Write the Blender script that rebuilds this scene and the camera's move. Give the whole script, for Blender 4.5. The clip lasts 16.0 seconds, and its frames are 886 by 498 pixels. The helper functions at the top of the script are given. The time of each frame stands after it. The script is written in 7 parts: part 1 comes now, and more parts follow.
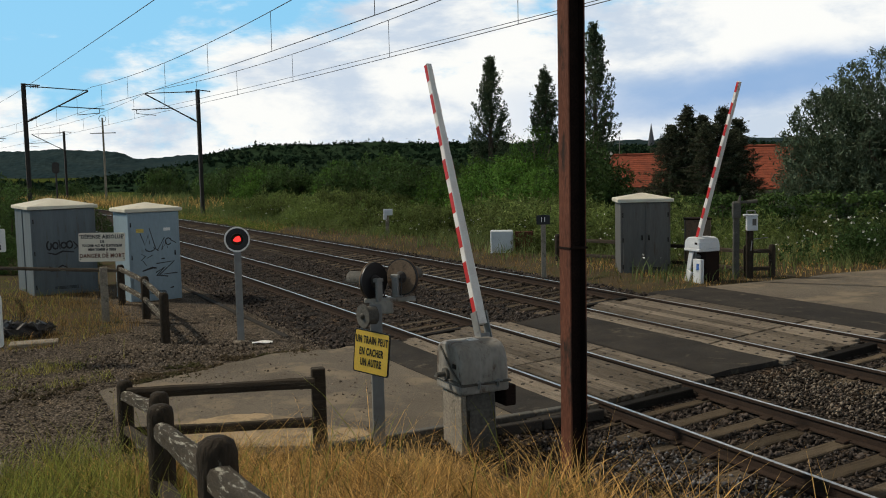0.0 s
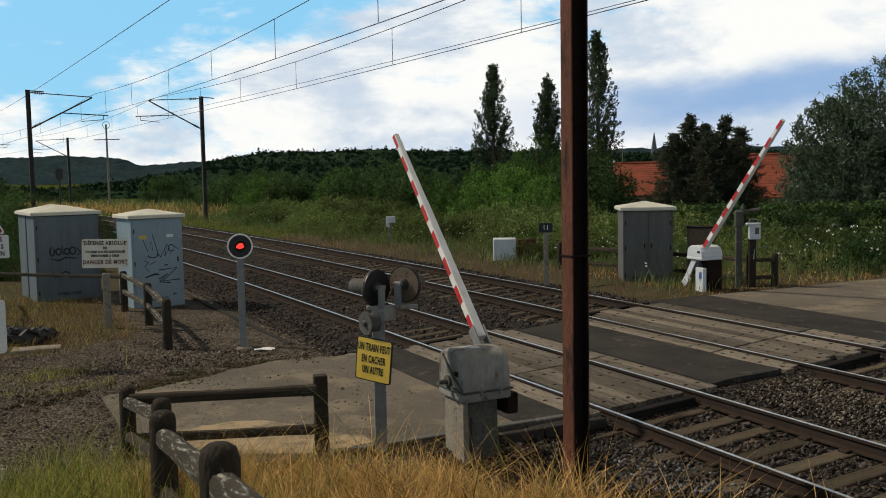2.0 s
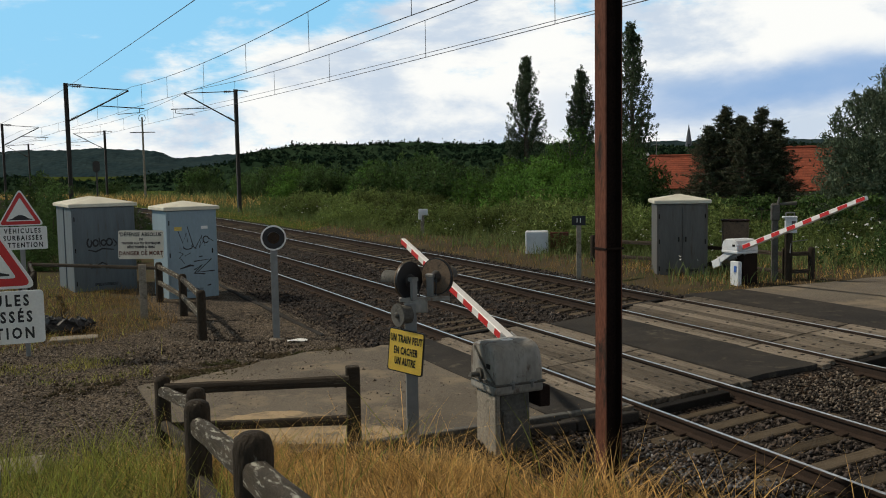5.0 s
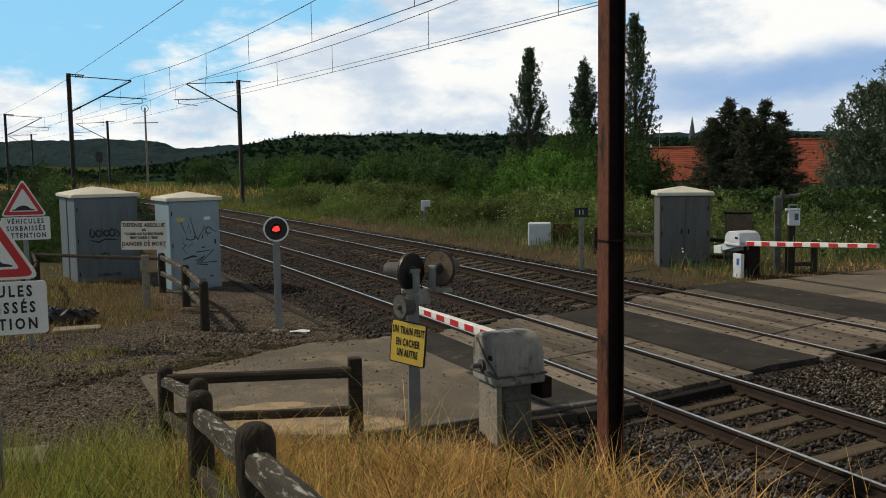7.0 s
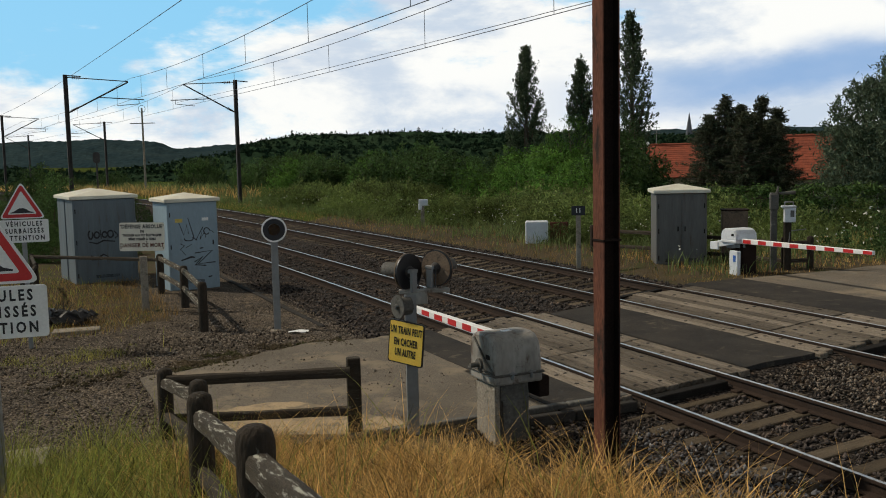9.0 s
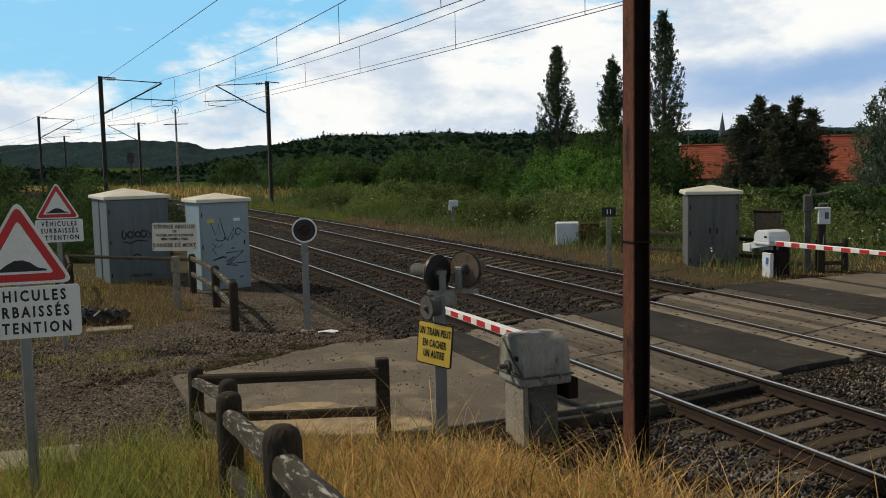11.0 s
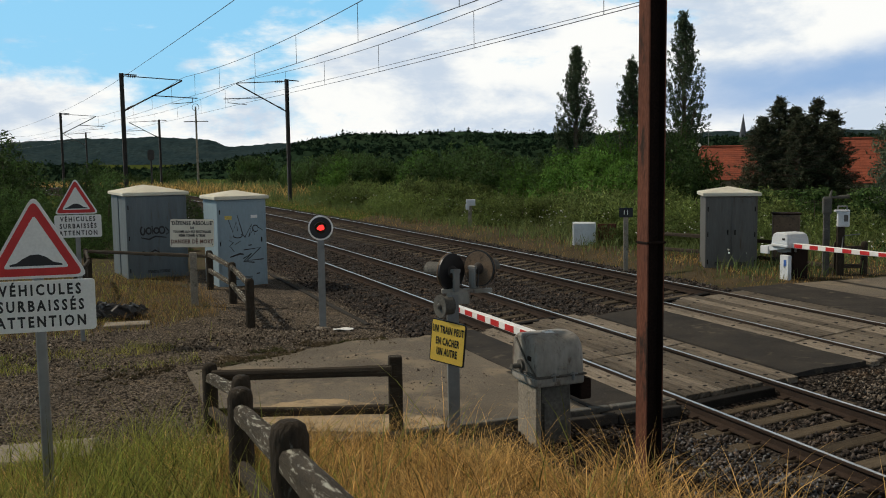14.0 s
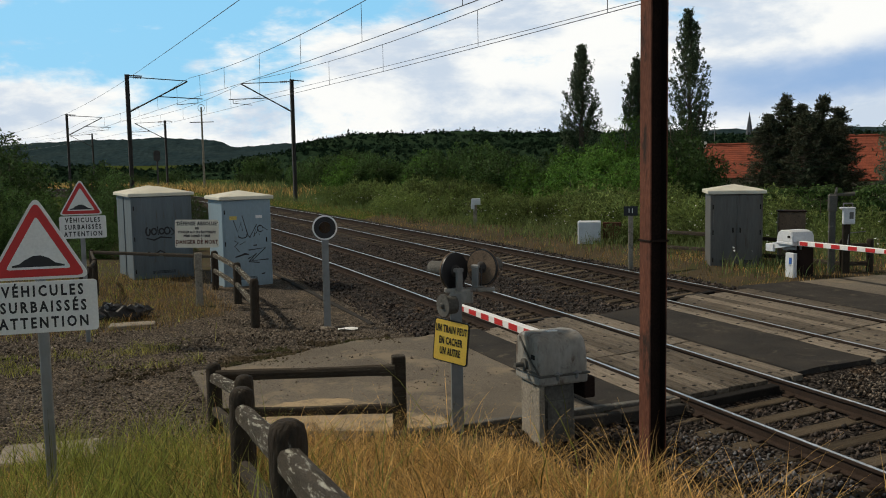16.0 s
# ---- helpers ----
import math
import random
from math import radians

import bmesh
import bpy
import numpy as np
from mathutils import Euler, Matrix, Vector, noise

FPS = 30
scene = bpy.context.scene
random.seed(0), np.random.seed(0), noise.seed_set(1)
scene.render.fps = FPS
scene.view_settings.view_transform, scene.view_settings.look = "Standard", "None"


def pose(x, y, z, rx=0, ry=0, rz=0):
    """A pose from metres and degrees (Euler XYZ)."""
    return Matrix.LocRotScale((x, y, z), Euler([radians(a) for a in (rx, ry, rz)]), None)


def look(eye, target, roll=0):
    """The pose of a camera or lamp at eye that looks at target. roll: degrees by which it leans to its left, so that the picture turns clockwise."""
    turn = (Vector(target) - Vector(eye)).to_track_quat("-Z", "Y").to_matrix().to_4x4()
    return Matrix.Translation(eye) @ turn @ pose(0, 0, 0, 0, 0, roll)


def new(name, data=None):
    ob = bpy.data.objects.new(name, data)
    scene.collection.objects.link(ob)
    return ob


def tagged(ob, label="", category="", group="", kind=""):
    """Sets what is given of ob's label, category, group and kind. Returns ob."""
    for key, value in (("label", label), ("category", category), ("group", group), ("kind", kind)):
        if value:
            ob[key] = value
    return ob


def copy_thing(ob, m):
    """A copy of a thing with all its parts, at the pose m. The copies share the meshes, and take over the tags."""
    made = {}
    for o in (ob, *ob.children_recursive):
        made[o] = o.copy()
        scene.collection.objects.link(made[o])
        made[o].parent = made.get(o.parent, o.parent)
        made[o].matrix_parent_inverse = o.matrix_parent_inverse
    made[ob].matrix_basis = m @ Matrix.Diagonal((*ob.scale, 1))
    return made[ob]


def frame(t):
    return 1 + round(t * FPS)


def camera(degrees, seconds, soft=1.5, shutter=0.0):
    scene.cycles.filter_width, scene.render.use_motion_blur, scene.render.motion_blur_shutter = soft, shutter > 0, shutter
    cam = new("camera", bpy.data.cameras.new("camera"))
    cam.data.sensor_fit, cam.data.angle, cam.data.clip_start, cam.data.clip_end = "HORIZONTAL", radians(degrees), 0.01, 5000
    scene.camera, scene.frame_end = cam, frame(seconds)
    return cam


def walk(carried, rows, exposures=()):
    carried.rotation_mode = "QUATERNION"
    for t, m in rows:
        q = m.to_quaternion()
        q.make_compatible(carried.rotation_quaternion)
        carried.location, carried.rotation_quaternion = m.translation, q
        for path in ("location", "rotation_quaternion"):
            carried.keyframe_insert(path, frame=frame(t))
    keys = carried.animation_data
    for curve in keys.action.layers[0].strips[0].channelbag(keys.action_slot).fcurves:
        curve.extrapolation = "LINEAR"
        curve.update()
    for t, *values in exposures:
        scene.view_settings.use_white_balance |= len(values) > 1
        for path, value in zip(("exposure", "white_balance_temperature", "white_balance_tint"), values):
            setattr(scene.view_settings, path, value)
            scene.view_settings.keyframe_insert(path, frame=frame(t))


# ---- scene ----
cam = camera(50.2, 16.0, soft=1.0)

PATH = [
    (0, (0.011, 0.033, 3.302), (0.005, 2.026, 3.126), -1.3),
    (0.5, (0.012, 0.015, 3.304), (0.007, 2.008, 3.132), -1.3),
    (1, (0.02, 0.009, 3.306), (0.014, 2.002, 3.139), -1.2),
    (1.5, (0.016, 0.021, 3.307), (0.011, 2.015, 3.147), -1.3),
    (2, (0.01, 0.019, 3.304), (-0.001, 2.013, 3.144), -1.1),
    (2.5, (0.009, 0.028, 3.297), (-0.006, 2.022, 3.138), -1.1),
    (3, (-0.002, 0.033, 3.304), (-0.026, 2.026, 3.138), -1.2),
    (3.5, (-0.011, 0.049, 3.295), (-0.048, 2.042, 3.129), -1.1),
    (4, (-0.009, 0.031, 3.301), (-0.064, 2.023, 3.131), -1.1),
    (4.5, (0.005, 0.026, 3.295), (-0.069, 2.017, 3.124), -1.2),
    (7, (0.01, 0.022, 3.3), (-0.075, 2.011, 3.108), -0.9),
    (7.5, (-0.009, 0.014, 3.309), (-0.087, 2.004, 3.116), -1.1),
    (8, (-0.01, 0.004, 3.324), (-0.08, 1.993, 3.126), -1.6),
    (8.5, (-0.008, -0.026, 3.34), (-0.073, 1.963, 3.14), -1.4),
    (9, (0.026, -0.051, 3.332), (-0.055, 1.938, 3.136), -1.3),
    (11.5, (0.053, -0.047, 3.338), (-0.101, 1.937, 3.145), -1.2),
    (12, (0.068, -0.052, 3.335), (-0.093, 1.932, 3.141), -1.1),
    (12.5, (0.069, -0.062, 3.33), (-0.098, 1.922, 3.136), -1.1),
    (13, (0.082, -0.058, 3.33), (-0.089, 1.926, 3.139), -1.0),
    (13.5, (0.092, -0.071, 3.325), (-0.086, 1.912, 3.132), -1.0),
    (14, (0.091, -0.055, 3.33), (-0.092, 1.928, 3.136), -0.8),
    (14.5, (0.104, -0.049, 3.329), (-0.1, 1.931, 3.136), -1.2),
    (15, (0.113, -0.067, 3.335), (-0.092, 1.913, 3.139), -1.1),
    (15.5, (0.13, -0.049, 3.33), (-0.074, 1.931, 3.135), -1.0),
    (16, (0.132, -0.049, 3.327), (-0.064, 1.931, 3.132), -1.1),
]
walk(cam, [(t, look(eye, target, roll)) for t, eye, target, roll in PATH],
     [(0.0, 0.0, 6570, 8), (16.0, 0.0, 6570, 8)])

# ---- world, sun, exposure ----
scene.view_settings.exposure = 0.0
SUN_ELEV, SUN_AZ = 44.0, 165.0          # degrees; azimuth counted from +x towards +y

world = bpy.data.worlds.new("sky")
scene.world = world
world.use_nodes = True
wt = world.node_tree
wt.nodes.clear()


def wn(kind, **values):
    node = wt.nodes.new(kind)
    for key, value in values.items():
        setattr(node, key, value)
    return node


def wlink(a, b):
    wt.links.new(a, b)


def wmath(op, a, b=None, clamp=False):
    node = wn("ShaderNodeMath", operation=op, use_clamp=clamp)
    for i, v in enumerate((a, b)):
        if v is None:
            continue
        if isinstance(v, (int, float)):
            node.inputs[i].default_value = v
        else:
            wlink(v, node.inputs[i])
    return node.outputs[0]


def wmix(fac, a, b):
    node = wn("ShaderNodeMix", data_type="RGBA")
    for i, v in ((0, fac), (6, a), (7, b)):
        if isinstance(v, (int, float)):
            node.inputs[i].default_value = v
        elif isinstance(v, tuple):
            node.inputs[i].default_value = (*v, 1)
        else:
            wlink(v, node.inputs[i])
    return node.outputs[2]


sky = wn("ShaderNodeTexSky", sky_type="NISHITA", sun_disc=False)
sky.sun_elevation, sky.sun_rotation = radians(SUN_ELEV), radians(90 - SUN_AZ)
coord = wn("ShaderNodeTexCoord")
split = wn("ShaderNodeSeparateXYZ")
wlink(coord.outputs["Generated"], split.inputs[0])
up = wmath("MAXIMUM", split.outputs[2], 0.0)
shift = wn("ShaderNodeMapping")
shift.inputs["Location"].default_value, shift.inputs["Scale"].default_value = (3.1, 1.7, 0.4), (1, 1, 2.6)
wlink(coord.outputs["Generated"], shift.inputs["Vector"])


def cloud_noise(scale, detail, rough):
    node = wn("ShaderNodeTexNoise")
    node.inputs["Scale"].default_value, node.inputs["Detail"].default_value, node.inputs["Roughness"].default_value = scale, detail, rough
    node.inputs["Distortion"].default_value = 0.15
    wlink(shift.outputs[0], node.inputs["Vector"])
    return node.outputs[0]


# the cumulus bank is low over the left of the valley and climbs to the right; grey cloud closes overhead
edge = wmath("MAXIMUM", 0.125, wmath("ADD", wmath("MULTIPLY", split.outputs[0], 0.46), 0.178))
dens = wmath("ADD", wmath("MULTIPLY", wmath("SUBTRACT", edge, up), 5.0), wmath("MULTIPLY", wmath("SUBTRACT", cloud_noise(5.5, 10.0, 0.58), 0.5), 3.2))
cover = wn("ShaderNodeMapRange", interpolation_type="SMOOTHSTEP")
cover.inputs[1].default_value, cover.inputs[2].default_value = -0.12, 0.34
wlink(dens, cover.inputs[0])
wisp = wn("ShaderNodeMapRange", interpolation_type="SMOOTHSTEP")
wisp.inputs[1].default_value, wisp.inputs[2].default_value, wisp.inputs[4].default_value = 0.58, 0.74, 0.55
wlink(cloud_noise(9.0, 6.0, 0.55), wisp.inputs[0])
over = wn("ShaderNodeMapRange", interpolation_type="SMOOTHSTEP")
over.inputs[1].default_value, over.inputs[2].default_value = 0.25, 0.45
wlink(up, over.inputs[0])
shade = wn("ShaderNodeMapRange", interpolation_type="SMOOTHSTEP")
shade.inputs[1].default_value, shade.inputs[2].default_value = 0.40, 0.56
wlink(cloud_noise(4.2, 8.0, 0.6), shade.inputs[0])
cloud = wmix(shade.outputs[0], (6.0, 6.9, 8.2), (9.9, 9.9, 9.8))
# a long blue-grey gap lies low in the bank to the right
mid = wmath("ADD", wmath("MULTIPLY", split.outputs[0], 0.10), wmath("ADD", wmath("MULTIPLY", cloud_noise(7.0, 6.0, 0.55), 0.05), 0.018))
gap = wn("ShaderNodeMapRange", interpolation_type="SMOOTHSTEP")
gap.inputs[1].default_value, gap.inputs[2].default_value, gap.inputs[3].default_value, gap.inputs[4].default_value = 0.006, 0.040, 1.0, 0.0
wlink(wmath("ABSOLUTE", wmath("SUBTRACT", up, mid)), gap.inputs[0])
aside = wn("ShaderNodeMapRange", interpolation_type="SMOOTHSTEP")
aside.inputs[1].default_value, aside.inputs[2].default_value, aside.inputs[4].default_value = -0.05, 0.30, 0.92
wlink(split.outputs[0], aside.inputs[0])
cloud = wmix(wmath("MULTIPLY", gap.outputs[0], aside.outputs[0]), cloud, (2.7, 4.4, 7.3))
blue = wmix(0.85, sky.outputs[0], (2.7, 6.6, 9.9))
clear = wmix(wisp.outputs[0], blue, (8.8, 9.4, 9.8))
low = wmix(cover.outputs[0], clear, cloud)
full = wmix(over.outputs[0], low, (1.75, 1.65, 1.55))
back = wn("ShaderNodeBackground")
back.inputs[1].default_value = 0.1
wlink(full, back.inputs[0])
wout = wn("ShaderNodeOutputWorld")
wlink(back.outputs[0], wout.inputs[0])

sun = new("sun", bpy.data.lights.new("sun", "SUN"))
sun.data.energy, sun.data.angle, sun.data.color = 3.2, radians(2.0), (1.0, 0.89, 0.74)
sun.matrix_basis = look((0, 0, 40), (-math.cos(radians(SUN_AZ)) * math.cos(radians(SUN_ELEV)), -math.sin(radians(SUN_AZ)) * math.cos(radians(SUN_ELEV)),
                                     40 - math.sin(radians(SUN_ELEV))))

# ---- materials ----


def material(name, base, second=None, rough=0.7, metal=0.0, scale=6.0, fine_scale=60.0, bump=0.2, spots=None, spot_at=0.62, vary="", spec=0.4,
             stretch=(1, 1, 1), amount=0.7, vary_amount=0.35, emit=0.0, through_light=0.0, pebbles=0.0, grain=(0.72, 1.25)):
    """Two scales of noise between two colours, a stain colour, relief, and a change from piece to piece."""
    m = bpy.data.materials.new(name)
    m.use_nodes = True
    t = m.node_tree
    b = t.nodes["Principled BSDF"]
    second = second or tuple(c * 0.6 for c in base)

    def node(kind, **values):
        n = t.nodes.new(kind)
        for k, v in values.items():
            setattr(n, k, v)
        return n

    def mixed(fac, a, c, mode="MIX"):
        n = node("ShaderNodeMix", data_type="RGBA", blend_type=mode)
        for i, v in ((0, fac), (6, a), (7, c)):
            if isinstance(v, (int, float)):
                n.inputs[i].default_value = v
            elif isinstance(v, tuple):
                n.inputs[i].default_value = (*v, 1)
            else:
                t.links.new(v, n.inputs[i])
        return n.outputs[2]

    tc = node("ShaderNodeTexCoord")
    mp = node("ShaderNodeMapping")
    mp.inputs["Scale"].default_value = stretch
    t.links.new(tc.outputs["Object"], mp.inputs["Vector"])
    n1 = node("ShaderNodeTexNoise")
    n1.inputs["Scale"].default_value, n1.inputs["Detail"].default_value, n1.inputs["Roughness"].default_value = scale, 6, 0.6
    n2 = node("ShaderNodeTexNoise")
    n2.inputs["Scale"].default_value, n2.inputs["Detail"].default_value = fine_scale, 4
    for n in (n1, n2):
        t.links.new(mp.outputs[0], n.inputs["Vector"])
    r1 = node("ShaderNodeMapRange")
    r1.inputs[1].default_value, r1.inputs[2].default_value, r1.inputs[4].default_value = 0.35, 0.68, amount
    t.links.new(n1.outputs[0], r1.inputs[0])
    col = mixed(r1.outputs[0], base, second)
    r2 = node("ShaderNodeMapRange")
    r2.inputs[1].default_value, r2.inputs[2].default_value, r2.inputs[3].default_value, r2.inputs[4].default_value = 0.3, 0.7, *grain
    t.links.new(n2.outputs[0], r2.inputs[0])
    col = mixed(1.0, col, r2.outputs[0], "MULTIPLY")
    if spots:
        n3 = node("ShaderNodeTexNoise")
        n3.inputs["Scale"].default_value, n3.inputs["Detail"].default_value, n3.inputs["Roughness"].default_value = scale * 1.7, 8, 0.7
        off = node("ShaderNodeMapping")
        off.inputs["Location"].default_value = (7.3, 2.1, 5.5)
        t.links.new(mp.outputs[0], off.inputs["Vector"])
        t.links.new(off.outputs[0], n3.inputs["Vector"])
        r3 = node("ShaderNodeMapRange")
        r3.inputs[1].default_value, r3.inputs[2].default_value = spot_at - 0.05, spot_at + 0.05
        t.links.new(n3.outputs[0], r3.inputs[0])
        col = mixed(r3.outputs[0], col, spots)
    cells = None
    if pebbles:
        vo = node("ShaderNodeTexVoronoi")
        vo.inputs["Scale"].default_value = pebbles
        t.links.new(mp.outputs[0], vo.inputs["Vector"])
        cells = vo.outputs["Distance"]
        sepc = node("ShaderNodeSeparateColor")
        t.links.new(vo.outputs["Color"], sepc.inputs[0])
        rc = node("ShaderNodeMapRange")
        rc.inputs[3].default_value, rc.inputs[4].default_value = 0.35, 1.9
        t.links.new(sepc.outputs[0], rc.inputs[0])
        col = mixed(1.0, col, rc.outputs[0], "MULTIPLY")
        gap = node("ShaderNodeMapRange")
        gap.inputs[1].default_value, gap.inputs[2].default_value, gap.inputs[3].default_value, gap.inputs[4].default_value = 0.35, 0.75, 1.0, 0.25
        t.links.new(cells, gap.inputs[0])
        col = mixed(1.0, col, gap.outputs[0], "MULTIPLY")
    if vary:
        if vary == "object":
            rnd = node("ShaderNodeObjectInfo").outputs["Random"]
        elif vary == "both":
            tint = node("ShaderNodeMapRange")
            tint.inputs[3].default_value, tint.inputs[4].default_value = 0.5, 1.5
            t.links.new(node("ShaderNodeObjectInfo").outputs["Random"], tint.inputs[0])
            col = mixed(1.0, col, tint.outputs[0], "MULTIPLY")
            rnd = node("ShaderNodeNewGeometry").outputs["Random Per Island"]
        else:
            rnd = node("ShaderNodeNewGeometry").outputs["Random Per Island"]
        rv = node("ShaderNodeMapRange")
        rv.inputs[3].default_value, rv.inputs[4].default_value = 1 - vary_amount, 1 + vary_amount
        t.links.new(rnd, rv.inputs[0])
        col = mixed(1.0, col, rv.outputs[0], "MULTIPLY")
    t.links.new(col, b.inputs["Base Color"])
    b.inputs["Roughness"].default_value, b.inputs["Metallic"].default_value = rough, metal
    b.inputs["Specular IOR Level"].default_value = spec
    if bump:
        bp = node("ShaderNodeBump")
        bp.inputs["Strength"].default_value, bp.inputs["Distance"].default_value = bump, 0.02
        add = node("ShaderNodeMath", operation="ADD")
        t.links.new(n1.outputs[0], add.inputs[0])
        t.links.new(n2.outputs[0], add.inputs[1])
        if cells is not None:
            low = node("ShaderNodeMath", operation="MULTIPLY")
            low.inputs[1].default_value = -1.6
            t.links.new(cells, low.inputs[0])
            more = node("ShaderNodeMath", operation="ADD")
            t.links.new(add.outputs[0], more.inputs[0])
            t.links.new(low.outputs[0], more.inputs[1])
            add = more
        t.links.new(add.outputs[0], bp.inputs["Height"])
        t.links.new(bp.outputs[0], b.inputs["Normal"])
    if through_light:
        tr = node("ShaderNodeBsdfTranslucent")
        t.links.new(col, tr.inputs[0])
        mx = node("ShaderNodeMixShader")
        mx.inputs[0].default_value = through_light
        t.links.new(b.outputs[0], mx.inputs[1])
        t.links.new(tr.outputs[0], mx.inputs[2])
        t.links.new(mx.outputs[0], t.nodes["Material Output"].inputs[0])
    if emit:
        b.inputs["Emission Color"].default_value = (*base, 1)
        b.inputs["Emission Strength"].default_value = emit
    return m


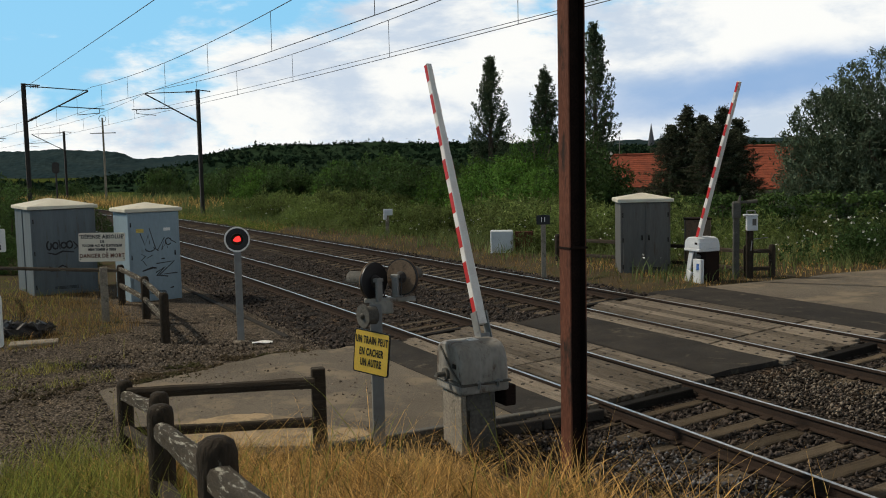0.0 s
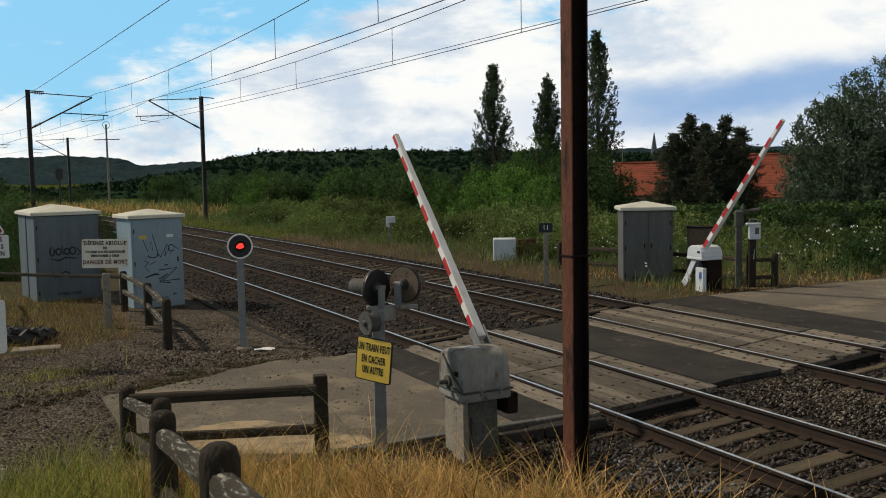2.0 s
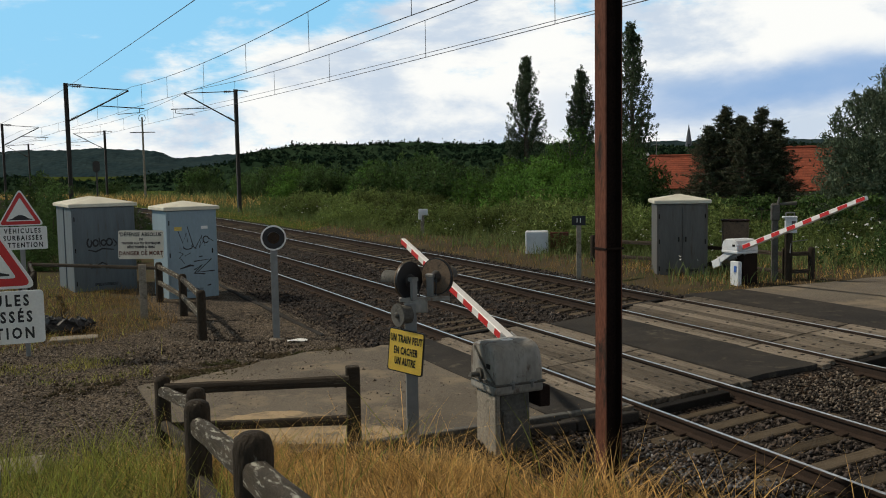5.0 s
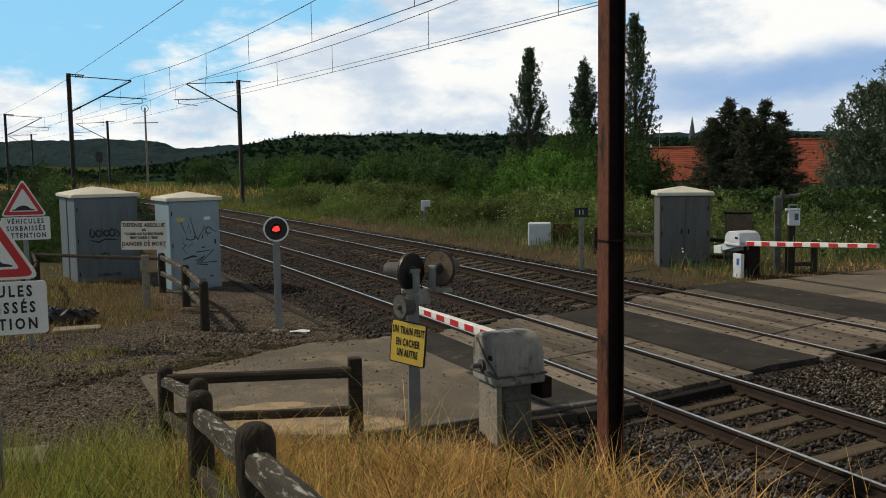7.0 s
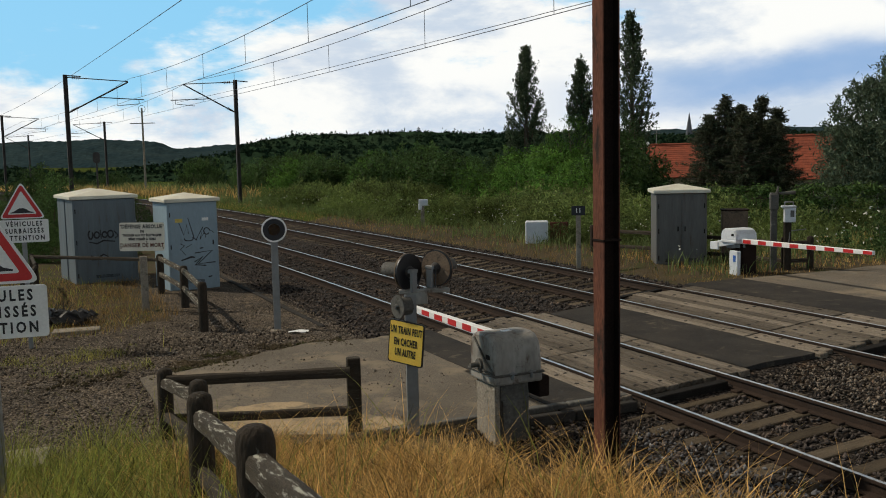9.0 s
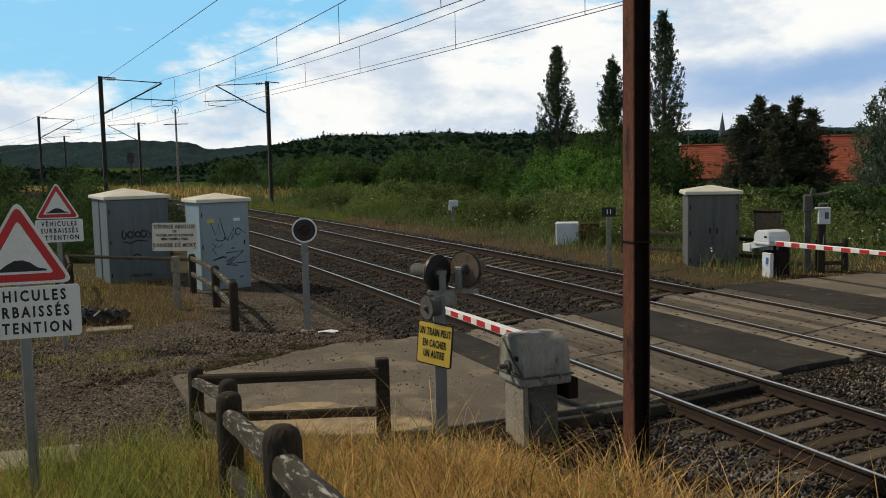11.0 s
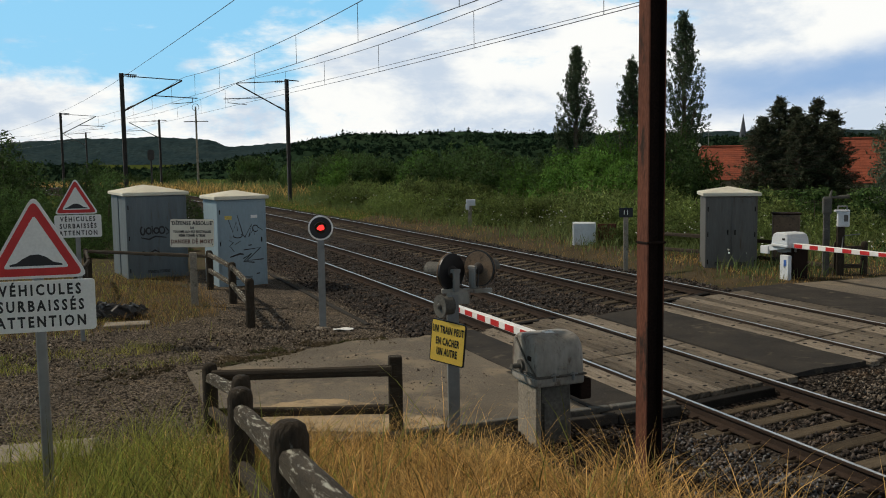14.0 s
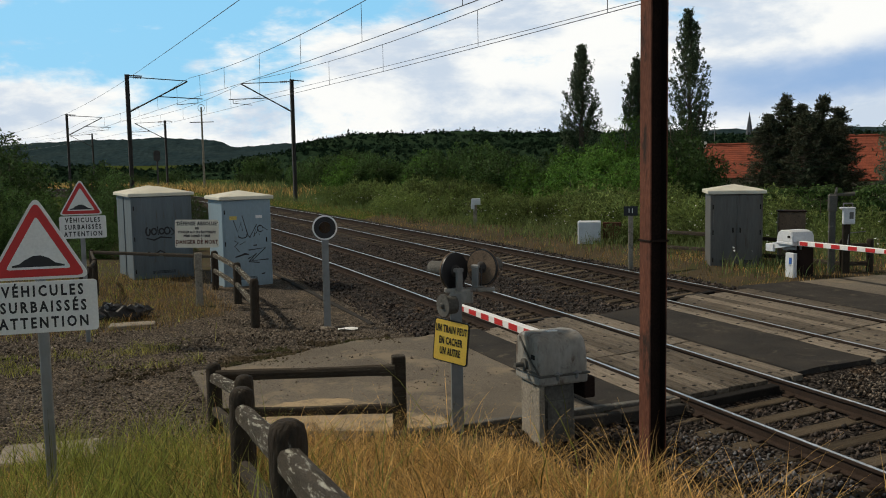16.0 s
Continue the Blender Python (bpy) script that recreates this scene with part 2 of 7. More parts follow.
M = {
    "earth": material("earth", (0.078, 0.059, 0.036), (0.040, 0.033, 0.021), 0.95, scale=0.9, fine_scale=25, bump=0.6, spots=(0.050, 0.052, 0.022), spot_at=0.56, spec=0.05),
    "meadow": material("meadow", (0.045, 0.07, 0.016), (0.08, 0.08, 0.026), 0.95, scale=0.12, fine_scale=4, bump=0.5, spec=0.0),
    "gravel": material("gravel", (0.135, 0.111, 0.086), (0.062, 0.051, 0.040), 0.95, scale=0.8, fine_scale=38, bump=0.9, spots=(0.165, 0.130, 0.092), spot_at=0.58, pebbles=32.0, spec=0.05),
    "asphalt": material("asphalt", (0.158, 0.136, 0.108), (0.090, 0.078, 0.063), 0.9, scale=0.55, fine_scale=70, bump=0.5, spots=(0.21, 0.172, 0.125), spot_at=0.57, spec=0.08, grain=(0.5, 1.45)),
    "tar": material("tar", (0.033, 0.031, 0.029), (0.062, 0.055, 0.047), 0.9, scale=1.4, fine_scale=110, bump=0.3, spots=(0.10, 0.086, 0.068), spot_at=0.62, spec=0.05),
    "dust": material("dust", (0.40, 0.305, 0.19), (0.24, 0.19, 0.125), 0.95, scale=1.6, fine_scale=50, bump=0.3, spots=(0.19, 0.158, 0.115), spot_at=0.54, spec=0.05),
    "ballast": material("ballast", (0.053, 0.046, 0.041), (0.028, 0.024, 0.021), 0.95, scale=1.3, fine_scale=24, bump=1.0, spots=(0.085, 0.060, 0.042), spot_at=0.57, pebbles=22.0, spec=0.05),
    "stone": material("stone", (0.066, 0.055, 0.049), (0.030, 0.025, 0.023), 0.9, scale=3, fine_scale=50, bump=0.4, vary="island", vary_amount=0.98, spots=(0.13, 0.085, 0.058), spot_at=0.62, spec=0.15),
    "stone_pale": material("stone_pale", (0.135, 0.135, 0.14), (0.060, 0.058, 0.060), 0.85, scale=3, fine_scale=50, bump=0.4, vary="island", vary_amount=0.9, spec=0.15),
    "pebble": material("pebble", (0.165, 0.136, 0.108), (0.070, 0.058, 0.047), 0.9, scale=3, fine_scale=50, bump=0.4, vary="island", vary_amount=0.9, spec=0.1),
    "rust_grey": material("rust_grey", (0.165, 0.115, 0.075), (0.095, 0.065, 0.044), 0.8, scale=5, fine_scale=40, bump=0.3, spots=(0.05, 0.038, 0.03), spot_at=0.6),
    "sleeper": material("sleeper", (0.105, 0.084, 0.060), (0.050, 0.040, 0.030), 0.9, scale=2.5, fine_scale=40, bump=0.6, vary="object", vary_amount=0.5, stretch=(1, 8, 8), spec=0.05),
    "deck": material("deck", (0.205, 0.172, 0.134), (0.098, 0.083, 0.066), 0.85, scale=2.0, fine_scale=30, bump=0.6, vary="object", vary_amount=0.42, stretch=(7, 0.7, 7), spots=(0.05, 0.042, 0.036), spot_at=0.58, spec=0.08),
    "bolt": material("bolt", (0.02, 0.018, 0.016), rough=0.8, bump=0, spec=0.05),
    "rail_side": material("rail_side", (0.042, 0.029, 0.022), (0.026, 0.019, 0.016), 0.85, scale=4, fine_scale=60, bump=0.3, spec=0.1),
    "rail_top": material("rail_top", (0.72, 0.71, 0.70), (0.50, 0.49, 0.48), 0.36, 0.9, scale=3, fine_scale=20, bump=0.05, amount=0.6),
    "rust": material("rust", (0.135, 0.052, 0.032), (0.065, 0.028, 0.020), 0.85, scale=2.6, fine_scale=45, bump=0.35, spots=(0.03, 0.02, 0.016), spot_at=0.57, stretch=(1, 1, 0.3), spec=0.15),
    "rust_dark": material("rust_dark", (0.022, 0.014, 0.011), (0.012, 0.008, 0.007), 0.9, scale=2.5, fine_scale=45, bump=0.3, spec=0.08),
    "mast": material("mast", (0.03, 0.028, 0.027), (0.055, 0.045, 0.04), 0.7, scale=2, fine_scale=30, bump=0.1),
    "wire": material("wire", (0.10, 0.10, 0.11), rough=0.5, metal=0.6, bump=0),
    "cab_blue": material("cab_blue", (0.225, 0.30, 0.345), (0.175, 0.235, 0.275), 0.55, scale=1.2, fine_scale=18, bump=0.08, spots=(0.14, 0.14, 0.125), spot_at=0.7, stretch=(1, 1, 0.4), grain=(0.93, 1.06)),
    "cab_grey": material("cab_grey", (0.108, 0.104, 0.097), (0.070, 0.066, 0.060), 0.6, scale=2.0, fine_scale=18, bump=0.08, spots=(0.07, 0.052, 0.038), spot_at=0.62, stretch=(2.5, 2.5, 0.3), grain=(0.9, 1.08)),
    "cab_slate": material("cab_slate", (0.12, 0.145, 0.16), (0.080, 0.098, 0.108), 0.6, scale=2.0, fine_scale=18, bump=0.08, spots=(0.085, 0.078, 0.068), spot_at=0.62, stretch=(2.5, 2.5, 0.3), grain=(0.92, 1.06)),
    "cab_roof": material("cab_roof", (0.62, 0.60, 0.50), (0.46, 0.43, 0.35), 0.8, scale=1.6, fine_scale=40, bump=0.15, spots=(0.28, 0.25, 0.20), spot_at=0.66, grain=(0.93, 1.06)),
    "paint_black": material("paint_black", (0.012, 0.012, 0.014), rough=0.45, bump=0, grain=(0.93, 1.06)),
    "glass_dark": material("glass_dark", (0.012, 0.010, 0.011), rough=0.15, bump=0, spec=0.5, grain=(0.93, 1.06)),
    "paint_white": material("paint_white", (0.74, 0.73, 0.71), (0.62, 0.60, 0.57), 0.45, scale=5, fine_scale=60, bump=0.03, spots=(0.42, 0.39, 0.34), spot_at=0.72, grain=(0.93, 1.06)),
    "paint_red": material("paint_red", (0.50, 0.022, 0.022), (0.36, 0.018, 0.018), 0.45, scale=5, fine_scale=60, bump=0.03, grain=(0.93, 1.06)),
    "sign_white": material("sign_white", (0.68, 0.68, 0.66), (0.60, 0.60, 0.57), 0.45, scale=3, fine_scale=50, bump=0.02, grain=(0.93, 1.06)),
    "sign_cream": material("sign_cream", (0.72, 0.69, 0.58), (0.60, 0.56, 0.46), 0.5, scale=4, fine_scale=50, bump=0.05, spots=(0.38, 0.22, 0.12), spot_at=0.74, grain=(0.93, 1.06)),
    "sign_yellow": material("sign_yellow", (0.83, 0.56, 0.09), (0.72, 0.47, 0.07), 0.45, scale=4, fine_scale=50, bump=0.03, grain=(0.93, 1.06)),
    "sticker_yellow": material("sticker_yellow", (0.62, 0.46, 0.10), rough=0.5, bump=0),
    "galv": material("galv", (0.225, 0.23, 0.225), (0.15, 0.152, 0.15), 0.6, 0.2, scale=5, fine_scale=40, bump=0.08, spots=(0.15, 0.12, 0.095), spot_at=0.68, grain=(0.93, 1.06)),
    "box_paint": material("box_paint", (0.31, 0.295, 0.262), (0.16, 0.146, 0.125), 0.6, scale=3.0, fine_scale=24, bump=0.15, spots=(0.095, 0.068, 0.050), spot_at=0.585, amount=0.95, stretch=(1, 1, 0.4), grain=(0.75, 1.15)),
    "box_white": material("box_white", (0.60, 0.62, 0.64), (0.48, 0.50, 0.52), 0.55, scale=3, fine_scale=30, bump=0.1, spots=(0.30, 0.28, 0.25), spot_at=0.66, grain=(0.93, 1.06)),
    "box_dark": material("box_dark", (0.10, 0.095, 0.083), (0.048, 0.046, 0.040), 0.75, scale=2.5, fine_scale=30, bump=0.25, spots=(0.17, 0.16, 0.135), spot_at=0.64, amount=0.9),
    "blue_label": material("blue_label", (0.04, 0.12, 0.40), rough=0.5, bump=0),
    "concrete": material("concrete", (0.27, 0.235, 0.185), (0.17, 0.148, 0.118), 0.9, scale=3, fine_scale=40, bump=0.4, spots=(0.11, 0.10, 0.075), spot_at=0.6),
    "wood_post": material("wood_post", (0.040, 0.031, 0.022), (0.018, 0.014, 0.010), 0.85, scale=5, fine_scale=45, bump=0.8, stretch=(1, 1, 0.3), spots=(0.22, 0.21, 0.17), spot_at=0.68, spec=0.15),
    "wood_grey": material("wood_grey", (0.085, 0.070, 0.052), (0.028, 0.023, 0.017), 0.85, scale=3.6, fine_scale=55, bump=1.0, stretch=(0.5, 4, 4), spots=(0.44, 0.43, 0.36), spot_at=0.575, spec=0.15),
    "wood_rail": material("wood_rail", (0.058, 0.046, 0.033), (0.026, 0.020, 0.015), 0.85, scale=4, fine_scale=45, bump=0.7, stretch=(0.4, 5, 5), spots=(0.16, 0.15, 0.12), spot_at=0.64, spec=0.15),
    "hay": material("hay", (0.60, 0.38, 0.13), (0.34, 0.20, 0.062), 0.8, scale=1.6, fine_scale=14, bump=0, vary="island", vary_amount=0.9, through_light=0.3),
    "hay_brown": material("hay_brown", (0.33, 0.205, 0.072), (0.145, 0.105, 0.038), 0.85, scale=0.9, fine_scale=14, bump=0, vary="island", vary_amount=0.85, through_light=0.25),
    "grass": material("grass", (0.190, 0.225, 0.042), (0.34, 0.285, 0.075), 0.8, scale=0.9, fine_scale=10, bump=0, vary="island", vary_amount=0.75, through_light=0.4),
    "weed": material("weed", (0.125, 0.175, 0.052), (0.18, 0.20, 0.075), 0.8, scale=0.25, fine_scale=6, bump=0, vary="island", vary_amount=0.55, through_light=0.3),
    "petal": material("petal", (0.75, 0.74, 0.68), rough=0.8, bump=0),
    "leaf": material("leaf", (0.042, 0.080, 0.022), (0.064, 0.104, 0.028), 0.7, scale=0.35, fine_scale=5, bump=0, vary="both", vary_amount=0.6, through_light=0.35, spec=0.2),
    "leaf_light": material("leaf_light", (0.120, 0.165, 0.046), (0.165, 0.190, 0.068), 0.75, scale=0.35, fine_scale=5, bump=0, vary="both", vary_amount=0.5, through_light=0.35, spec=0.1),
    "leaf_mid": material("leaf_mid", (0.075, 0.160, 0.026), (0.105, 0.180, 0.040), 0.7, scale=0.35, fine_scale=5, bump=0, vary="both", vary_amount=0.5, through_light=0.4, spec=0.15),
    "leaf_poplar": material("leaf_poplar", (0.052, 0.080, 0.040), (0.078, 0.108, 0.052), 0.6, scale=0.35, fine_scale=5, bump=0, vary="island", vary_amount=0.65, through_light=0.3, spec=0.3),
    "leaf_spruce": material("leaf_spruce", (0.056, 0.074, 0.044), (0.092, 0.084, 0.054), 0.75, scale=0.5, fine_scale=6, bump=0, vary="island", vary_amount=0.7, through_light=0.3, spec=0.15),
    "leaf_willow": material("leaf_willow", (0.098, 0.128, 0.080), (0.066, 0.098, 0.054), 0.65, scale=0.3, fine_scale=5, bump=0, vary="island", vary_amount=0.5, through_light=0.25, spec=0.25),
    "bark": material("bark", (0.11, 0.085, 0.06), (0.06, 0.045, 0.035), 0.95, scale=3, fine_scale=20, bump=0.6),
    # the hills' green is lightened and blued to paint in distance haze
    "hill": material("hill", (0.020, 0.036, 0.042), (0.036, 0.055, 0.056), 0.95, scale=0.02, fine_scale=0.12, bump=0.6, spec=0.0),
    "wood_far": material("wood_far", (0.016, 0.032, 0.018), (0.030, 0.050, 0.026), 0.95, scale=0.06, fine_scale=0.6, bump=0.6, vary="island", vary_amount=0.5, spec=0.0),
    "tiles": material("tiles", (0.27, 0.064, 0.030), (0.18, 0.044, 0.023), 0.85, scale=0.8, fine_scale=9, bump=0.3, vary="island", vary_amount=0.16),
    "plaster": material("plaster", (0.32, 0.255, 0.175), (0.24, 0.19, 0.135), 0.9, scale=0.8, fine_scale=8, bump=0.1),
    "slate": material("slate", (0.06, 0.065, 0.08), (0.09, 0.09, 0.10), 0.6, scale=0.5, fine_scale=5, bump=0.1),
    "rubbish": material("rubbish", (0.02, 0.02, 0.022), (0.05, 0.045, 0.04), 0.45, scale=5, fine_scale=30, bump=0.5),
    "paper": material("paper", (0.80, 0.80, 0.78), rough=0.7, bump=0.05, grain=(0.93, 1.06)),
    "porcelain": material("porcelain", (0.10, 0.06, 0.05), rough=0.3, bump=0),
}
glow = bpy.data.materials.new("lamp_red")
glow.use_nodes = True
gb = glow.node_tree.nodes["Principled BSDF"]
gb.inputs["Base Color"].default_value = (0.6, 0.01, 0.01, 1)
gb.inputs["Emission Color"].default_value = (1.0, 0.035, 0.03, 1)
gb.inputs["Emission Strength"].default_value = 1.6
M["lamp_red"] = glow

# ---- the lie of the land: u across the tracks, s along them ----
YAW, BEND = 25.7, 738.0
NX, NY = math.cos(radians(YAW)), math.sin(radians(YAW))


def smooth(a, b, x):
    f = min(max((x - a) / (b - a), 0.0), 1.0)
    return f * f * (3 - 2 * f)


def lay(u, s, z=0.0):
    """A place u metres across from the eye's line and s metres along the curving tracks."""
    a = s / BEND
    p, q = (BEND + u) * math.cos(a) - BEND, (BEND + u) * math.sin(a)
    return Vector((p * NX - q * NY, p * NY + q * NX, z))


def lay_pose(u, s, z=0.0, turn=0.0):
    p = lay(u, s, z)
    return pose(p.x, p.y, p.z, 0, 0, YAW + math.degrees(s / BEND) + turn)


def us(x, y):
    p, q = x * NX + y * NY, -x * NY + y * NX
    return math.hypot(p + BEND, q) - BEND, BEND * math.atan2(q, p + BEND)


NEAR, FAR, GAUGE = 7.62, 11.41, 1.505     # the nearer rail of each track
CANT_N, CANT_F, FAR_Z = 0.066, 0.077, 0.24
ROAD0, ROAD1 = 10.62, 16.45


def top_z(u):
    """Height of the running surface across both tracks."""
    if u < NEAR:
        return (u - NEAR) * 0.03
    if u < NEAR + GAUGE + 0.5:
        return (u - NEAR) * CANT_N
    if u < FAR:
        a, b = (GAUGE + 0.5) * CANT_N, FAR_Z
        return a + (b - a) * (u - NEAR - GAUGE - 0.5) / (FAR - NEAR - GAUGE - 0.5)
    if u < FAR + GAUGE + 0.5:
        return FAR_Z + (u - FAR) * CANT_F
    return FAR_Z + (GAUGE + 0.5) * CANT_F


def ground_z(u, s):
    on_road = smooth(ROAD0 - 0.7, ROAD0 + 0.1, s) * (1 - smooth(ROAD1 - 0.1, ROAD1 + 1.2, s))
    z = -0.12 if u < 5.5 else 0.0
    if u < 5.5:
        bank = 0.178 * (11.2 - s) if s > 0 else 0.178 * 11.2 - 0.02 * s
        bank = max(bank, 0.0)
        bank = min(bank, 2.0)
        z = -0.12 + bank * (1 - smooth(3.2, 5.4, u)) - 0.22 * smooth(3.6, 5.5, u) * (1 - smooth(8.5, 11.0, s))
    elif u < 6.4:
        low = -0.12 - 0.22 * (1 - smooth(8.5, 11.0, s))
        z = low + (-0.22 - low) * smooth(5.5, 6.4, u)
    elif u < 14.2:
        z = top_z(u) - 0.22 + (0.052 if u < 10.3 else 0.03) * smooth(16.8, 19.0, s) + 0.022 * (1 - smooth(9.0, 10.3, s))
    else:
        z = 0.18 + 0.17 * smooth(14.2, 15.4, u) - 1.6 * smooth(24, 70, u)
    flat_z = top_z(u) - 0.05 if 5.5 < u < 14.6 else (-0.06 if u <= 5.5 else 0.36 - 1.6 * smooth(24, 70, u))
    z = z * (1 - on_road) + (flat_z - 0.03) * on_road
    if u < -30 or s > 60:
        far = max(smooth(60, 260, s), smooth(-30, -160, u))
        z = z - 2.0 * far
    return z


def place_z(x, y):
    u, s = us(x, y)
    return ground_z(u, s)


# ---- building helpers ----


def mesh_of(name, verts, faces, mat, smooth_faces=False):
    me = bpy.data.meshes.new(name)
    me.from_pydata(verts, [], faces)
    me.materials.append(mat)
    if smooth_faces:
        me.polygons.foreach_set("use_smooth", [True] * len(me.polygons))
    me.update()
    return me


def finish(name, bm, mat):
    me = bpy.data.meshes.new(name)
    bmesh.ops.recalc_face_normals(bm, faces=bm.faces)
    bm.to_mesh(me)
    bm.free()
    for one in (mat if isinstance(mat, (list, tuple)) else [mat]):
        me.materials.append(one)
    return me


def thing(name, m, label, category, group="", kind=""):
    ob = new(name)
    ob.empty_display_size = 0.1
    ob.matrix_basis = m
    return tagged(ob, label, category, group, kind)


def part(name, bm, mat, parent, label="", m=None):
    me = bm if isinstance(bm, bpy.types.Mesh) else finish(name, bm, mat)
    ob = new(name, me)
    ob.parent = parent
    if m is not None:
        ob.matrix_basis = m
    if label:
        tagged(ob, label)
    return ob


def box(bm, c, size, m=None, bevel=0.0, taper=1.0, segments=1):
    """A box centred at c; taper narrows its top."""
    made = bmesh.ops.create_cube(bm, size=1.0)["verts"]
    for v in made:
        k = taper if v.co.z > 0 else 1.0
        v.co = Vector((v.co.x * size[0] * k, v.co.y * size[1] * k, v.co.z * size[2]))
    edges = list({e for v in made for e in v.link_edges})
    faces = list({f for v in made for f in v.link_faces})
    if bevel:
        out = bmesh.ops.bevel(bm, geom=edges, offset=bevel, segments=segments, affect="EDGES", profile=0.5)
        made = list({v for v in out["verts"]} | {v for f in faces if f.is_valid for v in f.verts})
    mm = Matrix.Translation(c) @ (m or Matrix())
    bmesh.ops.transform(bm, matrix=mm, verts=made)
    return made


def rod(bm, a, b, r0, r1=None, seg=10, caps=True):
    a, b = Vector(a), Vector(b)
    r1 = r0 if r1 is None else r1
    d = b - a
    out = bmesh.ops.create_cone(bm, cap_ends=caps, segments=seg, radius1=r0, radius2=r1, depth=d.length)
    m = Matrix.Translation((a + b) / 2) @ d.to_track_quat("Z", "Y").to_matrix().to_4x4()
    bmesh.ops.transform(bm, matrix=m, verts=out["verts"])
    return out["verts"]


def ball(bm, c, r, squash=(1, 1, 1), seg=12, rings=8):
    out = bmesh.ops.create_uvsphere(bm, u_segments=seg, v_segments=rings, radius=r)
    for v in out["verts"]:
        v.co = Vector((v.co.x * squash[0], v.co.y * squash[1], v.co.z * squash[2])) + Vector(c)
    return out["verts"]


def bar(bm, a, b, w, h, bevel=0.0):
    """A beam of rectangular section from a to b."""
    a, b = Vector(a), Vector(b)
    d = b - a
    rot = d.to_track_quat("X", "Z").to_matrix().to_4x4()
    box(bm, (a + b) / 2, (d.length, w, h), rot, bevel)


def plate(bm, outline, y0, y1):
    """A flat plate in the x-z plane with the given outline, from y0 to y1."""
    front = [bm.verts.new((x, y0, z)) for x, z in outline]
    rear = [bm.verts.new((x, y1, z)) for x, z in outline]
    bm.faces.new(front)
    bm.faces.new(rear[::-1])
    for i in range(len(outline)):
        j = (i + 1) % len(outline)
        bm.faces.new((front[i], rear[i], rear[j], front[j]))


def round_rect(w, h, r, n=4):
    pts = []
    for cx, cz, a0 in ((w / 2 - r, h / 2 - r, 0), (-w / 2 + r, h / 2 - r, 90), (-w / 2 + r, -h / 2 + r, 180), (w / 2 - r, -h / 2 + r, 270)):
        for i in range(n + 1):
            a = radians(a0 + 90 * i / n)
            pts.append((cx + r * math.cos(a), cz + r * math.sin(a)))
    return pts


def round_poly(points, r, n=4):
    out = []
    k = len(points)
    for i in range(k):
        p, a, b = Vector(points[i]), Vector(points[i - 1]), Vector(points[(i + 1) % k])
        e, f = (a - p).normalized(), (b - p).normalized()
        half = e.angle(f) / 2
        t = r / math.tan(half)
        p0, p1 = p + e * t, p + f * t
        for j in range(n + 1):
            w = j / n
            q = (p0 * (1 - w) + p * w) * (1 - w) + (p * (1 - w) + p1 * w) * w
            out.append((q.x, q.y))
    return out


def lettering(name, text, size, mat, parent, m, stretch=1.0, bold=0.0, spacing=1.12):
    """Words in the x-z plane, facing -y, centred at the pose m."""
    cu = bpy.data.curves.new(name, "FONT")
    cu.body, cu.size, cu.align_x, cu.align_y, cu.extrude, cu.offset, cu.resolution_u = text, size, "CENTER", "CENTER", 0.0012, bold, 2
    cu.space_character = spacing
    ob = new("draft", cu)
    bpy.context.view_layer.update()
    me = bpy.data.meshes.new_from_object(ob.evaluated_get(bpy.context.evaluated_depsgraph_get()))
    bpy.data.objects.remove(ob)
    me.name = name
    me.materials.clear()
    me.materials.append(mat)
    me.transform(m @ pose(0, 0, 0, 90) @ Matrix.Diagonal((stretch, 1, 1, 1)))
    return part(name, me, None, parent)


def stroke(name, points, r, mat, parent, label=""):
    """A painted line through points: a thin flat ribbon in the x-z plane, at y."""
    bm = bmesh.new()
    pts = [Vector(p) for p in points]
    last = None
    for i, p in enumerate(pts):
        d = (pts[min(i + 1, len(pts) - 1)] - pts[max(i - 1, 0)]).normalized()
        side = Vector((-d.z, 0, d.x)) * r * (0.6 if i in (0, len(pts) - 1) else 1.0)
        pair = (bm.verts.new(p + side), bm.verts.new(p - side))
        if last:
            bm.faces.new((last[0], last[1], pair[1], pair[0]))
        last = pair
    return part(name, bm, mat, parent, label)


def sweep(name, points, profile_r, mat, parent=None, m=None):
    cu = bpy.data.curves.new(name, "CURVE")
    cu.dimensions, cu.bevel_depth, cu.bevel_resolution = "3D", profile_r, 1
    sp = cu.splines.new("POLY")
    sp.points.add(len(points) - 1)
    for q, p in zip(sp.points, points):
        q.co = (*p, 1)
    cu.materials.append(mat)
    ob = new(name, cu)
    if parent:
        ob.parent = parent
    if m is not None:
        ob.matrix_basis = m
    return ob

# ---- ground, road, ballast ----


